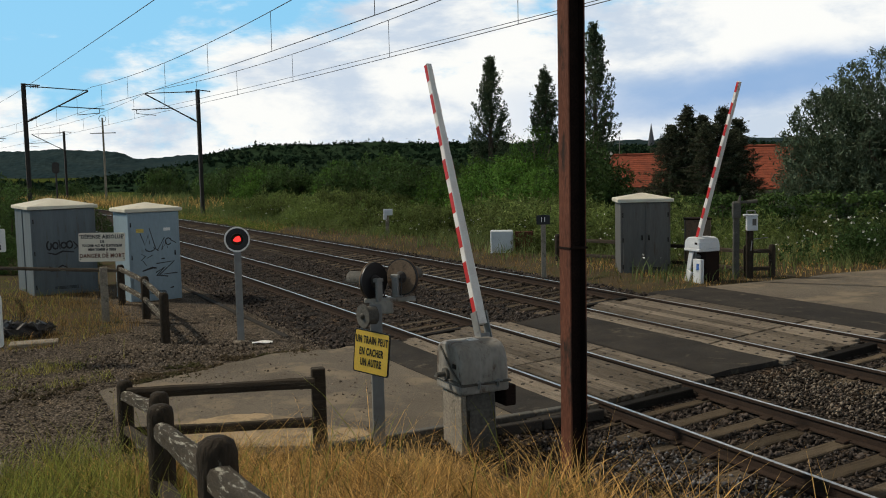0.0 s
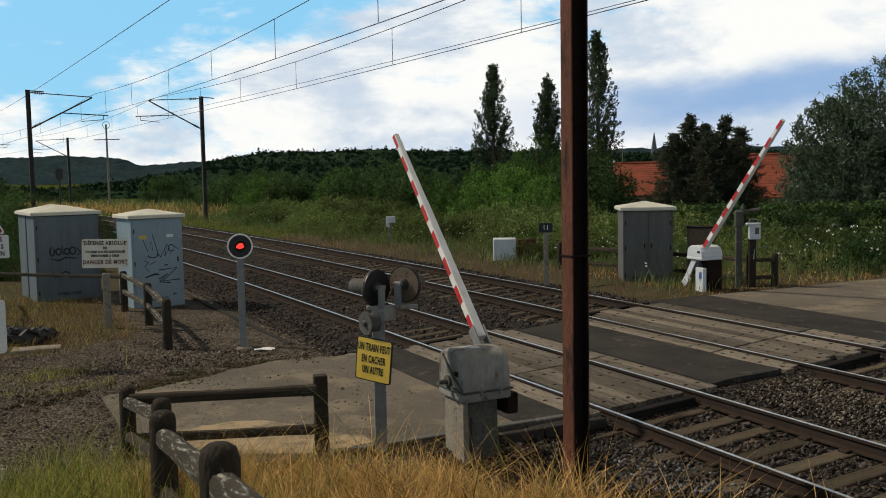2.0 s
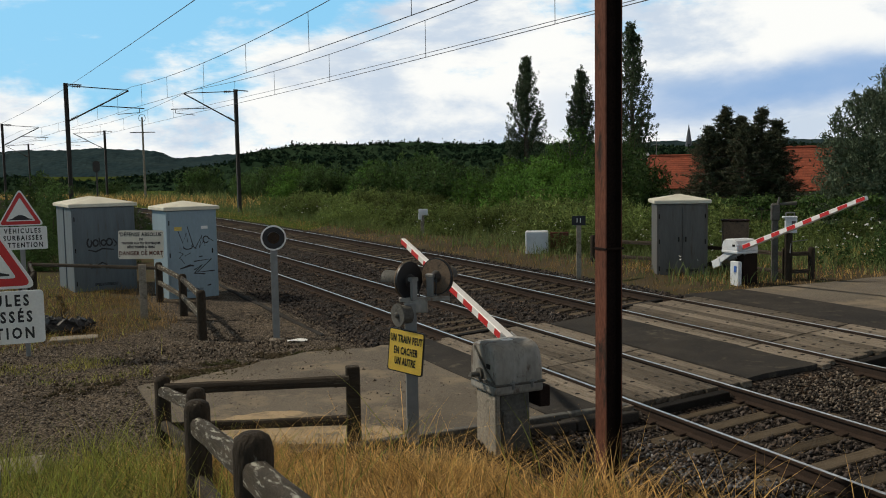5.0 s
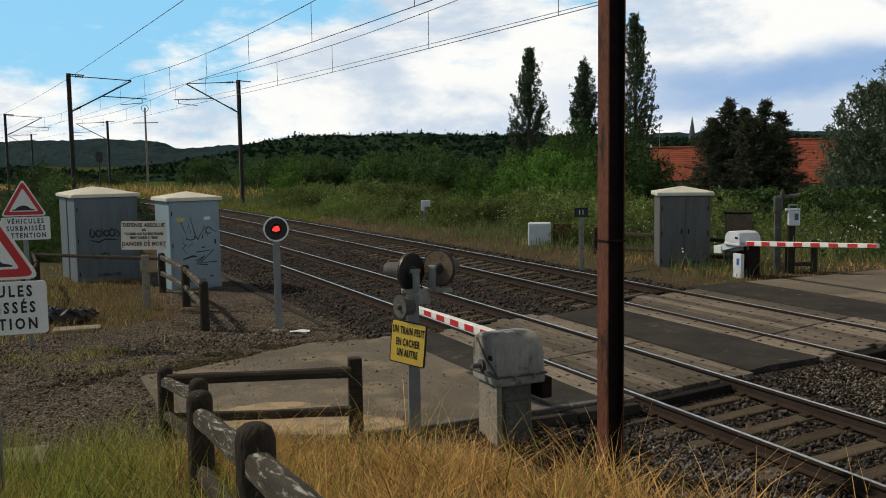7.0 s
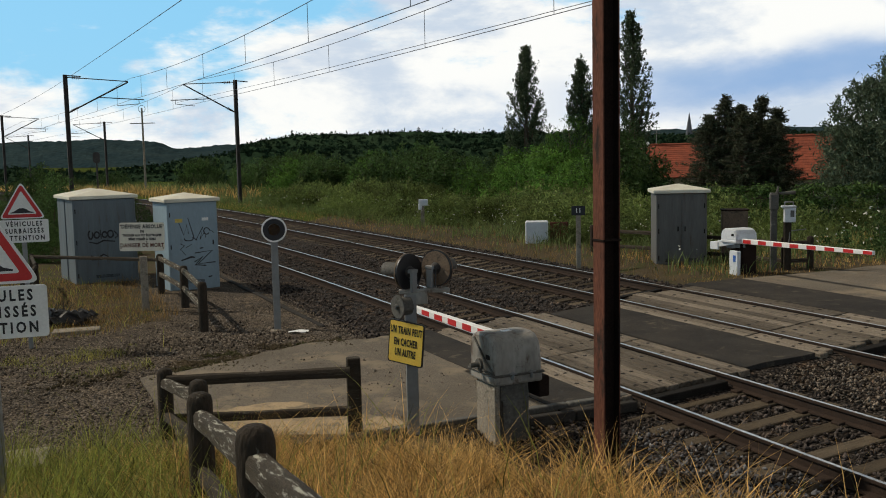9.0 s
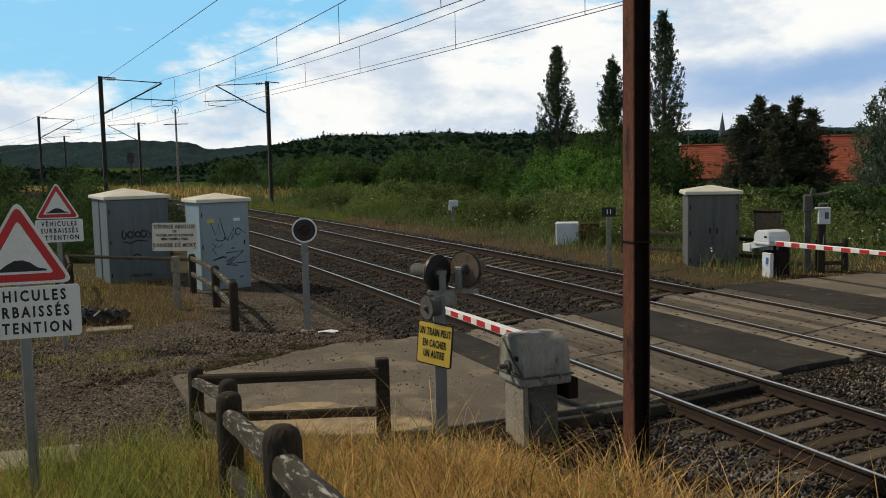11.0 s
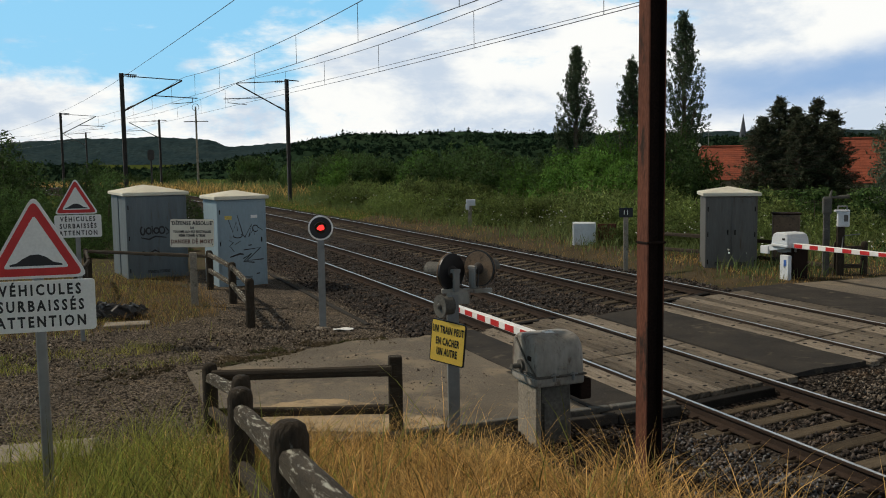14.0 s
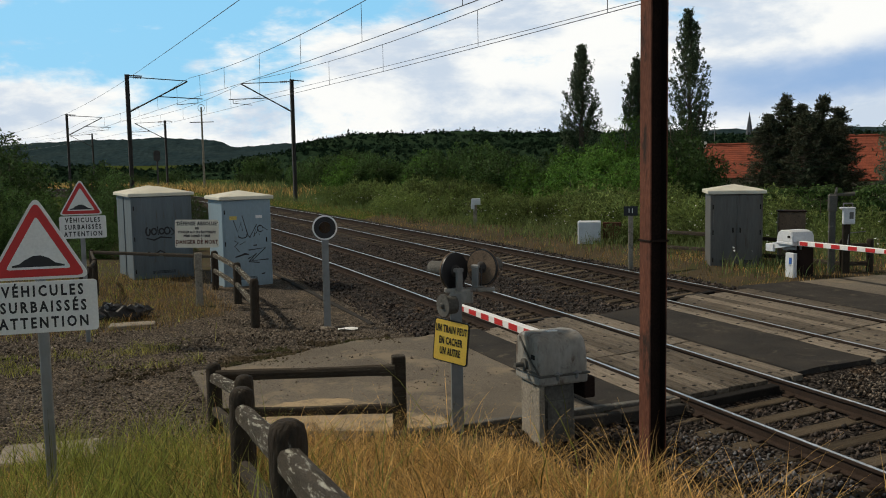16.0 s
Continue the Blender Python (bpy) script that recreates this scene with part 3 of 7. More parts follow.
def build_ground():
    us_list = [-3500, -1800, -900, -500, -300, -180, -110, -70, -45, -30, -22] + [x * 1.0 for x in range(-17, 3)] + [3 + 0.25 * i for i in range(56)] + \
        [17.5 + i for i in range(12)] + [32, 38, 46, 60, 80, 120, 200, 320, 500, 900, 1600, 3500]
    ss_list = [-500, -250, -120, -70, -45, -30, -22, -16] + [-12 + 1.0 * i for i in range(20)] + [8.25 + 0.25 * i for i in range(45)] + \
        [20 + i for i in range(20)] + [42, 46, 52, 60, 70, 82, 96, 115, 140, 170, 210, 260, 330, 420, 550, 750, 1000, 1500, 2600, 4000]
    verts, faces = [], []
    for u in us_list:
        for s in ss_list:
            if abs(u) > 60 or s > 200 or s < -60:
                p = Vector((u * NX - s * NY, u * NY + s * NX, 0))
            else:
                p = lay(u, s)
            bump = 0.05 * noise.noise(Vector((u * 0.7, s * 0.7, 0))) if not (5.5 < u < 14.5 or ROAD0 - 0.5 < s < ROAD1 + 0.5) else 0.0
            verts.append((p.x, p.y, ground_z(u, s) + bump))
    n = len(ss_list)
    mats = []
    for i in range(len(us_list) - 1):
        for j in range(n - 1):
            faces.append((i * n + j, (i + 1) * n + j, (i + 1) * n + j + 1, i * n + j + 1))
            u, s = us_list[i], ss_list[j]
            if 6.2 <= u < 14.0 and -60 < s < 250 or 4.6 <= u < 6.3 and -60 < s < 10.4:
                mats.append(1)
            elif u > 22 or s > 45 or u < -20:
                mats.append(2)
            elif -16 < u < 5.6 and ROAD1 - 0.3 <= s < 20.2 or 2.6 < u < 6.3 and 16 < s < 30 or -30 < u < 5.6 and 10.7 <= s < 20.2:
                mats.append(3)
            else:
                mats.append(0)
    me = mesh_of("ground", verts, faces, M["earth"], True)
    for k in ("ballast", "meadow", "gravel"):
        me.materials.append(M[k])
    me.polygons.foreach_set("material_index", mats)
    tagged(new("ground", me), "rough earth, gravel and meadow ground falling away", "ground", kind="structure")


build_ground()


def strip(name, u_list, s_of, z_of, mat, label, category, parent=None):
    """A sheet with skirts: s_of(u) gives its two ends."""
    verts, faces = [], []
    for u in u_list:
        a, b = s_of(u)
        for k in range(13):
            s = a + (b - a) * k / 12
            p = lay(u, s, z_of(u, s))
            verts.append(p)
    w = 13
    for i in range(len(u_list) - 1):
        for k in range(w - 1):
            faces.append((i * w + k, (i + 1) * w + k, (i + 1) * w + k + 1, i * w + k + 1))
    for k, flip in ((0, 1), (w - 1, 0)):
        base = len(verts)
        for i, u in enumerate(u_list):
            verts.append(Vector(verts[i * w + k]) - Vector((0, 0, 0.16)))
        for i in range(len(u_list) - 1):
            f = (i * w + k, (i + 1) * w + k, base + i + 1, base + i)
            faces.append(f if flip else f[::-1])
    for i in (0, len(u_list) - 1):
        base = len(verts)
        for k in range(w):
            verts.append(Vector(verts[i * w + k]) - Vector((0, 0, 0.16)))
        for k in range(w - 1):
            faces.append((i * w + k, i * w + k + 1, base + k + 1, base + k))
    me = mesh_of(name, verts, faces, mat)
    ob = new(name, me)
    return tagged(ob, label, category, kind="structure")


def steps(a, b, d):
    n = max(1, round((b - a) / d))
    return [a + (b - a) * i / n for i in range(n + 1)]


def wob(u, k):
    return 0.16 * noise.noise(Vector((u * 0.6, k * 7.7, 0))) + 0.06 * noise.noise(Vector((u * 2.3, k * 3.1, 5)))


strip("road_near", steps(1.55, 6.35, 0.15), lambda u: (ROAD0 + 0.1 + wob(u, 1) * 0.3 + 0.5 * smooth(3.4, 1.6, u) + 1.3 * smooth(1.8, 0.7, u) + 0.8 * wob(u * 2.7, 31), ROAD1 + 0.3 + wob(u, 2) - 1.3 * smooth(5.2, 1.8, u) - 1.2 * smooth(1.8, 0.7, u) + 0.8 * wob(u * 2.7, 32)),
      lambda u, s: top_z(u) * smooth(4.5, 6.5, u) - 0.045 - 0.02 * smooth(4.5, 2, u) + 0.008 * noise.noise(Vector((u, s, 0))), M["asphalt"],
      "worn dusty grey asphalt approach to the level crossing", "road")
strip("road_tracks_edge", steps(6.352, 7.17, 0.2), lambda u: (ROAD0 - 0.1 + wob(u, 3) * 0.2, ROAD1 + 0.3 + wob(u, 4) * 0.4), lambda u, s: top_z(u) - 0.035, M["tar"],
      "dark tar strip along the crossing planks", "road")
strip("road_between", steps(NEAR + GAUGE + 0.5, FAR - 0.48, 0.2), lambda u: (ROAD0 + 0.05 + wob(u, 5) * 0.9, ROAD1 - 0.2 + wob(u, 6)), lambda u, s: top_z(u) - 0.012 + 0.02 * noise.noise(Vector((u * 2, s, 3))),
      M["tar"], "patched black tarmac between the two tracks", "road")
strip("road_beyond_patch", steps(FAR + GAUGE + 0.47, 15.0, 0.2), lambda u: (ROAD0 - 0.4, ROAD1 + 0.25 + wob(u, 8)), lambda u, s: top_z(min(u, FAR + GAUGE + 0.5)) - 0.015, M["tar"],
      "dark tarmac strip beyond the far track", "road")
strip("road_far", steps(15.002, 75, 0.8), lambda u: (ROAD0 - 0.2 - 0.02 * (u - 15) ** 1.2, ROAD1 + 0.2 + wob(u, 9)), lambda u, s: ground_z(u, 13.5) + 0.04, M["asphalt"],
      "pale worn asphalt road beyond the crossing", "road")
strip("dust_patch", steps(1.55, 4.25, 0.05), lambda u: (10.8 + 0.5 * wob(u * 3, 12), 11.2 + 1.5 * smooth(1.5, 2.2, u) * smooth(4.3, 3.2, u) + 1.8 * wob(u * 1.7, 11) + 0.8 * wob(u * 7, 13)), lambda u, s: -0.034, M["dust"],
      "sandy dust drifted over the asphalt", "ground")

# stones lie loose on the ballast
OCT = [(1, 0, 0), (-1, 0, 0), (0, 1, 0), (0, -1, 0), (0, 0, 1), (0, 0, -1)]
OCT_F = [(0, 2, 4), (2, 1, 4), (1, 3, 4), (3, 0, 4), (2, 0, 5), (1, 2, 5), (3, 1, 5), (0, 3, 5)]


def on_track(u):
    return any(abs(u - r) < 0.11 for r in (NEAR, NEAR + GAUGE, FAR, FAR + GAUGE))


def stones(name, spots, size, mat, label):
    rng = np.random.default_rng(5)
    n = len(spots)
    base = np.array(OCT)
    pos = np.array(spots)
    sc = size * rng.uniform(0.55, 1.3, (n, 1, 1)) * rng.uniform(0.6, 1.2, (n, 1, 3))
    jit = base[None] * rng.uniform(0.7, 1.3, (n, 6, 1)) + rng.normal(0, 0.22, (n, 6, 3))
    a = rng.uniform(0, 6.28, n)
    v = jit * sc
    x = v[:, :, 0] * np.cos(a)[:, None] - v[:, :, 1] * np.sin(a)[:, None]
    y = v[:, :, 0] * np.sin(a)[:, None] + v[:, :, 1] * np.cos(a)[:, None]
    v = np.stack((x, y, v[:, :, 2]), 2) + pos[:, None, :]
    f = (np.array(OCT_F)[None] + 6 * np.arange(n)[:, None, None]).reshape(-1, 3)
    quick(name, v.reshape(-1, 3), f, mat, label, "gravel")


def quick(name, verts, faces, mat, label, category, kind="stuff", parent=None):
    """A mesh from arrays of points and faces of equal size."""
    me = bpy.data.meshes.new(name)
    k = faces.shape[1]
    me.vertices.add(len(verts))
    me.vertices.foreach_set("co", np.asarray(verts, np.float32).ravel())
    me.loops.add(faces.size)
    me.loops.foreach_set("vertex_index", faces.astype(np.int32).ravel())
    me.polygons.add(len(faces))
    me.polygons.foreach_set("loop_start", np.arange(0, faces.size, k, dtype=np.int32))
    me.materials.append(mat)
    me.update(calc_edges=True)
    me.validate()
    ob = new(name, me)
    if parent:
        ob.parent = parent
        return ob
    return tagged(ob, label, category, kind=kind)


def ballast_spots():
    rng = random.Random(11)
    out = []
    for s0, s1, n in ((-2, 10.3, 24000), (16.6, 34, 18000), (34, 60, 4500)):
        for _ in range(n):
            u, s = rng.uniform(4.7 if s0 < 0 else 5.9, 14.1), rng.uniform(s0, s1)
            if on_track(u) or (s < 11 and s > 10.2 and 7.1 < u < 13.5):
                continue
            if 6.9 < u < 9.9 or 10.7 < u < 13.6:
                k = round(s / 0.6)
                if abs(s - 0.6 * k) < 0.13:
                    continue
            out.append((*lay(u, s, ground_z(u, s) + rng.uniform(-0.005, 0.025))[:],))
    return out


stones("ballast_stones", ballast_spots(), 0.033, M["stone"], "broken grey-brown track ballast stones")


def heap_spots():
    rng = random.Random(4)
    out = []
    for _ in range(2600):
        u, s = rng.uniform(9.75, 11.1), rng.uniform(3.5, 10.45)
        out.append((*lay(u, s, top_z(u) - 0.17 + rng.uniform(0, 0.07))[:],))
    for _ in range(11000):
        u, s = rng.uniform(-3.5, 6.0), rng.gauss(18.4, 1.5)
        if s < ROAD1 + 0.05:
            continue
        out.append((*lay(u, s, ground_z(u, s) + rng.uniform(-0.01, 0.015))[:],))
    for _ in range(1500):
        u, s = rng.uniform(1.8, 6.2), rng.uniform(ROAD0 + 0.15, ROAD1 - 0.4)
        if noise.noise(Vector((u * 1.1, s * 1.1, 8))) > -0.1:
            out.append((*lay(u, s, top_z(u) * smooth(4.5, 6.5, u) - 0.055 - 0.02 * smooth(4.5, 2, u))[:],))
    for _ in range(8000):
        u, s = rng.uniform(-8, 2.2), rng.uniform(11.6, 16.6)
        out.append((*lay(u, s, ground_z(u, s) + rng.uniform(-0.01, 0.008))[:],))
    return out




def pale_spots():
    rng = random.Random(14)
    out = []
    while len(out) < 1500:
        u, s = rng.gauss(6.7, 0.42), rng.gauss(7.2, 1.3)
        if not on_track(u) and 5.7 < u < 7.5 and s < 10:
            out.append((*lay(u, s, ground_z(u, s) + rng.uniform(0.0, 0.03))[:],))
    return out


stones("fresh_ballast", pale_spots(), 0.027, M["stone_pale"], "paler blue-grey fresh ballast by the near rail")
stones("gravel_stones", heap_spots(), 0.024, M["pebble"], "loose gravel on the verge and the lane")



def clod_spots():
    rng = random.Random(6)
    out = []
    while len(out) < 1700:
        u = rng.uniform(-0.5, 5.4)
        s = ROAD1 + 0.55 + wob(u, 2) + 2.5 * wob(u, 21) - 1.3 * smooth(5.2, 1.8, u) + rng.gauss(0, 0.34)
        if noise.noise(Vector((u * 1.6, s * 1.6, 2))) < -0.05 or rng.random() > smooth(-0.5, 2.5, u):
            continue
        out.append((*lay(u, s, ground_z(u, s) + rng.uniform(-0.02, 0.02))[:],))
    for _ in range(900):
        u, s = rng.uniform(2.0, 6.2), ROAD0 + 0.1 - abs(rng.gauss(0, 0.3))
        out.append((*lay(u, s, ground_z(u, s) + rng.uniform(-0.01, 0.02))[:],))
    return out


stones("soil_clods", clod_spots(), 0.034, M["earth"], "dark soil clods heaped along the asphalt's edge")

# ---- the two tracks ----


def rail_profile():
    return [(-0.068, -0.172), (0.068, -0.172), (0.068, -0.155), (0.012, -0.138), (0.010, -0.045), (0.035, -0.036), (0.036, -0.008), (0.026, 0.0), (-0.026, 0.0),
            (-0.036, -0.008), (-0.035, -0.036), (-0.010, -0.045), (-0.012, -0.138), (-0.068, -0.155)]


def build_rail(track, u0, z0):
    prof = rail_profile()
    ss = steps(-40, 60, 1.0) + steps(62, 230, 4.0)
    verts, faces, mats = [], [], []
    for s in ss:
        sink = -2.0 * smooth(60, 260, s)
        for du, dz in prof:
            verts.append(lay(u0 + du, s, z0 + dz + sink))
    n = len(prof)
    for i in range(len(ss) - 1):
        for j in range(n):
            k = (j + 1) % n
            faces.append((i * n + j, i * n + k, (i + 1) * n + k, (i + 1) * n + j))
            mats.append(1 if j == 7 else 0)
    me = mesh_of("rail", verts, faces, M["rail_side"])
    me.materials.append(M["rail_top"])
    me.polygons.foreach_set("material_index", mats)
    part("rail", me, None, track, "rusty steel rail with a polished running face")


def build_track(name, u0, z0, cant, label):
    track = thing(name, Matrix(), label, "railway track", "the two railway tracks")
    build_rail(track, u0, z0)
    build_rail(track, u0 + GAUGE, z0 + GAUGE * cant)
    bm = bmesh.new()
    box(bm, (0, 0, 0), (2.55, 0.24, 0.14), None, 0.012)
    sl = finish("sleeper", bm, M["sleeper"])
    bm = bmesh.new()
    box(bm, (0, 0, 0.085), (0.30, 0.14, 0.035), None, 0.008)
    clip = finish("rail_chair", bm, M["rail_side"])
    k0, k1 = round(-9 / 0.6), round(78 / 0.6)
    rng = random.Random(3)
    for k in range(k0, k1):
        s = 0.6 * k
        if ROAD0 - 0.1 < s < ROAD1 + 0.1:
            continue
        u = u0 + GAUGE / 2
        z = z0 + cant * GAUGE / 2 - 0.172 - 0.07 - 2.0 * smooth(60, 260, s)
        m = lay_pose(u, s, z, rng.uniform(-0.8, 0.8)) @ pose(0, 0, 0, 0, -math.degrees(math.atan(cant)), 0)
        one = part("sleeper", sl, None, track, m=m)
        if 16 < s < 32 or s < 11:
            for du in (-GAUGE / 2, GAUGE / 2):
                part("rail_chair", clip, None, one, m=pose(du, 0, 0))
    return track


track_n = build_track("railway_track", NEAR, 0.0, CANT_N, "near railway track with polished steel rails on timber sleepers")
track_f = build_track("railway_track", FAR, FAR_Z, CANT_F, "far railway track with polished steel rails on timber sleepers")

# ---- plank deck of the crossing ----


def build_deck(u0, z0, cant, cut, label):
    deck = thing("crossing_deck", Matrix(), label, "crossing deck", "plank decks of the crossing")
    spans = [(u0 - 0.44, u0 - 0.075, 2)] + [(u0 + 0.115, u0 + GAUGE - 0.115, 6)] + [(u0 + GAUGE + 0.075, u0 + GAUGE + 0.46, 2)]
    rng = random.Random(int(u0 * 10))
    bm = bmesh.new()
    rod(bm, (0, 0, 0.066), (0, 0, 0.0725), 0.036, seg=8)
    bolt = finish("bolt", bm, M["bolt"])
    for a, b, n in spans:
        w = (b - a) / n
        for i in range(n):
            uc = a + w * (i + 0.5)
            ends = [ROAD0 + rng.uniform(-0.12, 0.05), cut + rng.uniform(-0.01, 0.01), ROAD1 + rng.uniform(-0.1, 0.25)]
            for s0, s1 in zip(ends, ends[1:]):
                L = s1 - s0 - 0.012
                bm = bmesh.new()
                box(bm, (0, 0, 0), (w - 0.014, L, 0.14), None, 0.008)
                sc = (s0 + s1) / 2
                z = z0 + (uc - u0) * cant - 0.015 - 0.07 + rng.uniform(-0.006, 0.004)
                m = lay_pose(uc, sc, z, rng.uniform(-0.15, 0.15)) @ pose(0, 0, 0, 0, -math.degrees(math.atan(cant)), 0)
                one = part("plank", bm, M["deck"], deck, m=m)
                k = 4
                for j in range(k):
                    y = -L / 2 + L * (j + 0.5) / k + rng.uniform(-0.04, 0.04)
                    part("bolt", bolt, None, one, m=pose(rng.uniform(-0.02, 0.02), y, 0))
    # end beams that close the deck
    bm = bmesh.new()
    box(bm, (0, 0, 0), (GAUGE - 0.24, 0.16, 0.16), None, 0.01)
    me = finish("end_beam", bm, M["bolt"])
    for s in (ROAD0 - 0.2, ROAD1 + 0.3):
        part("end_beam", me, None, deck, m=lay_pose(u0 + GAUGE / 2, s, z0 + cant * GAUGE / 2 - 0.12) @ pose(0, 0, 0, 0, -math.degrees(math.atan(cant)), 0))
    return deck


build_deck(NEAR, 0.0, CANT_N, 13.2, "weathered timber plank deck across the near track")
build_deck(FAR, FAR_Z, CANT_F, 12.2, "weathered timber plank deck across the far track")

# ---- barriers ----


def boom_mesh(length, b0, b1, t0, t1, rise, start):
    """A tapering boom along +y: b is the depth of the striped side, t the width of the top."""
    bm = bmesh.new()
    rings = []
    for y, k in ((start, 0.0), (length * 0.66, 0.45), (length * 0.662, 0.6), (length, 1.0)):
        h, w = (b0 + (b1 - b0) * k) / 2, (t0 + (t1 - t0) * k) / 2
        c = 0.008
        ring = [(-w + c, -h), (w - c, -h), (w, -h + c), (w, h - c), (w - c, h), (-w + c, h), (-w, h - c), (-w, -h + c)]
        rings.append([bm.verts.new((x, y, z + rise)) for x, z in ring])
    for a, b in zip(rings, rings[1:]):
        for i in range(8):
            bm.faces.new((a[i], a[(i + 1) % 8], b[(i + 1) % 8], b[i]))
    bm.faces.new(rings[0])
    bm.faces.new(rings[-1])
    return finish("arm", bm, M["paint_white"])


def build_arm(barrier, length, bands, tail, rise=0.0):
    b0, b1, t0, t1 = 0.115, 0.085, 0.125, 0.075
    arm = part("arm", boom_mesh(length, b0, b1, t0, t1, rise, 0.06 if tail else 0.3), None, barrier, "white barrier arm with red bands")
    for i in range(bands):
        y0 = 0.5 + (length - 0.62) * i / (bands - 1) - 0.12
        for side in (-1, 1):
            bm = bmesh.new()
            ya, yb = y0, min(y0 + 0.27, length - 0.005)
            pts = []
            for y in (ya, yb):
                k = y / length * 0.68 if y < length * 0.66 else 0.6 + 0.4 * (y / length - 0.66) / 0.34
                h, w = (b0 + (b1 - b0) * k) / 2 * 0.80, (t0 + (t1 - t0) * k) / 2
                pts.append((y, h, w))
            quad = []
            for x_out in (0.0035, -0.004):
                quad.append([bm.verts.new((side * (pts[j][2] + x_out), pts[j][0], sg * pts[j][1] + rise)) for j, sg in ((0, -1), (1, -1), (1, 1), (0, 1))])
            bm.faces.new(quad[0])
            for j in range(4):
                bm.faces.new((quad[0][j], quad[1][j], quad[1][(j + 1) % 4], quad[0][(j + 1) % 4]))
            part("red_band", bm, M["paint_red"], arm, "red reflective band")
    bm = bmesh.new()
    for side in (-1, 1):
        box(bm, (side * 0.075, 0.02 if tail else 0.22, rise * 0.6), (0.018, 0.52 if tail else 0.48, 0.15 + rise * 0.5), None, 0.004)
        for y in (0.1, 0.2):
            rod(bm, (side * 0.08, y, 0.03), (side * 0.095, y, 0.03), 0.014, seg=6)
    box(bm, (0, -0.12 if tail else 0.08, 0), (0.13, 0.2, 0.12), None, 0.006)
    part("arm_bracket", bm, M["galv"], arm, "grey steel bracket")
    if tail:
        bm = bmesh.new()
        bar(bm, (0.13, 0.16, rise), (0.13, -0.66, 0.0), 0.03, 0.15, 0.004)
        box(bm, (0.14, -0.58, -0.02), (0.06, 0.30, 0.19), None, 0.01)
        part("counterweight", bm, M["box_white"], arm, "white steel counterweight plate")
    return arm


def build_near_barrier():
    b = thing("level_crossing_barrier", pose(0.30, 11.47, -0.2, 0, 0, YAW + 2.0), "level crossing barrier with a grey weathered drive housing", "barrier", "barriers of the crossing")
    bm = bmesh.new()
    box(bm, (0.03, 0.05, 0.40), (0.44, 0.42, 0.80), None, 0.02, 0.95)
    part("pedestal", bm, M["box_dark"], b, "stained dark grey pedestal")
    bm = bmesh.new()
    box(bm, (0.03, -0.175, 0.30), (0.36, 0.02, 0.48), None, 0.006)
    for px, pz in ((-0.11, 0.12), (0.17, 0.12), (-0.11, 0.48), (0.17, 0.48)):
        rod(bm, (px, -0.185, pz), (px, -0.197, pz), 0.016, seg=6)
    part("inspection_cover", bm, M["box_dark"], b, "bolted dark grey inspection cover")
    bm = bmesh.new()
    box(bm, (0.43, 0.0, 0.66), (0.16, 0.40, 0.26), None, 0.015)
    bar(bm, (0.30, 0.0, 0.95), (0.40, 0.0, 0.70), 0.10, 0.05)
    part("counterweight", bm, M["rust_dark"], b, "dark iron counterweight block")
    bm = bmesh.new()
    box(bm, (-0.255, 0.0, 0.38), (0.07, 0.50, 0.76), None, 0.015)
    part("pedestal_side", bm, M["concrete"], b, "pale concrete side slab")
    bm = bmesh.new()
    box(bm, (0, 0, 0.83), (0.66, 0.67, 0.12), None, 0.03, 1.0, 2)
    part("housing_base", bm, M["box_paint"], b)
    # a cover with a rounded, sloping crown
    bm = bmesh.new()
    prof = [(-0.27, 0.885), (-0.27, 1.03), (-0.255, 1.19), (-0.225, 1.285), (-0.17, 1.345), (-0.09, 1.37), (0.05, 1.375), (0.17, 1.36), (0.24, 1.315), (0.27, 1.20), (0.275, 1.03), (0.275, 0.885)]
    rings = []
    for x, k in ((-0.325, 0.93), (-0.30, 0.985), (-0.255, 1.0), (0.255, 1.0), (0.30, 0.985), (0.325, 0.93)):
        rings.append([bm.verts.new((x, y * k * 1.2, 0.885 + (z - 0.885) * (k if z > 1.1 else 1.0))) for y, z in prof])
    for a, c in zip(rings, rings[1:]):
        for i in range(len(prof) - 1):
            bm.faces.new((a[i], a[i + 1], c[i + 1], c[i]))
    bm.faces.new(rings[0])
    bm.faces.new(rings[-1])
    me = finish("housing_cover", bm, M["box_paint"])
    me.polygons.foreach_set("use_smooth", [len(p.vertices) == 4 for p in me.polygons])
    part("housing_cover", me, None, b, "domed grey sheet-metal cover with rust stains")
    bm = bmesh.new()
    box(bm, (0, 0, 0.893), (0.70, 0.71, 0.026), None, 0.008)
    part("seam_rim", bm, M["box_dark"], b)
    for x in (-0.1, 0.16):
        bm = bmesh.new()
        box(bm, (x, -0.352, 0.885), (0.035, 0.025, 0.10), None, 0.006)
        rod(bm, (x - 0.05, -0.37, 0.915), (x + 0.05, -0.37, 0.915), 0.011, seg=8)
        rod(bm, (x, -0.37, 0.84), (x, -0.37, 0.93), 0.008, seg=6)
        part("latch", bm, M["galv"], b)
    bm = bmesh.new()
    box(bm, (0.02, -0.338, 0.985), (0.12, 0.02, 0.035), None, 0.006)
    part("hasp", bm, M["box_paint"], b)
    bm = bmesh.new()
    rod(bm, (-0.31, 0.05, 0.98), (-0.36, 0.05, 0.98), 0.075, seg=16)
    rod(bm, (-0.36, 0.05, 0.98), (-0.47, 0.05, 0.98), 0.034, 0.03, seg=12)
    part("crank_shaft", bm, M["box_dark"], b, "stub of the hand crank")
    bm = bmesh.new()
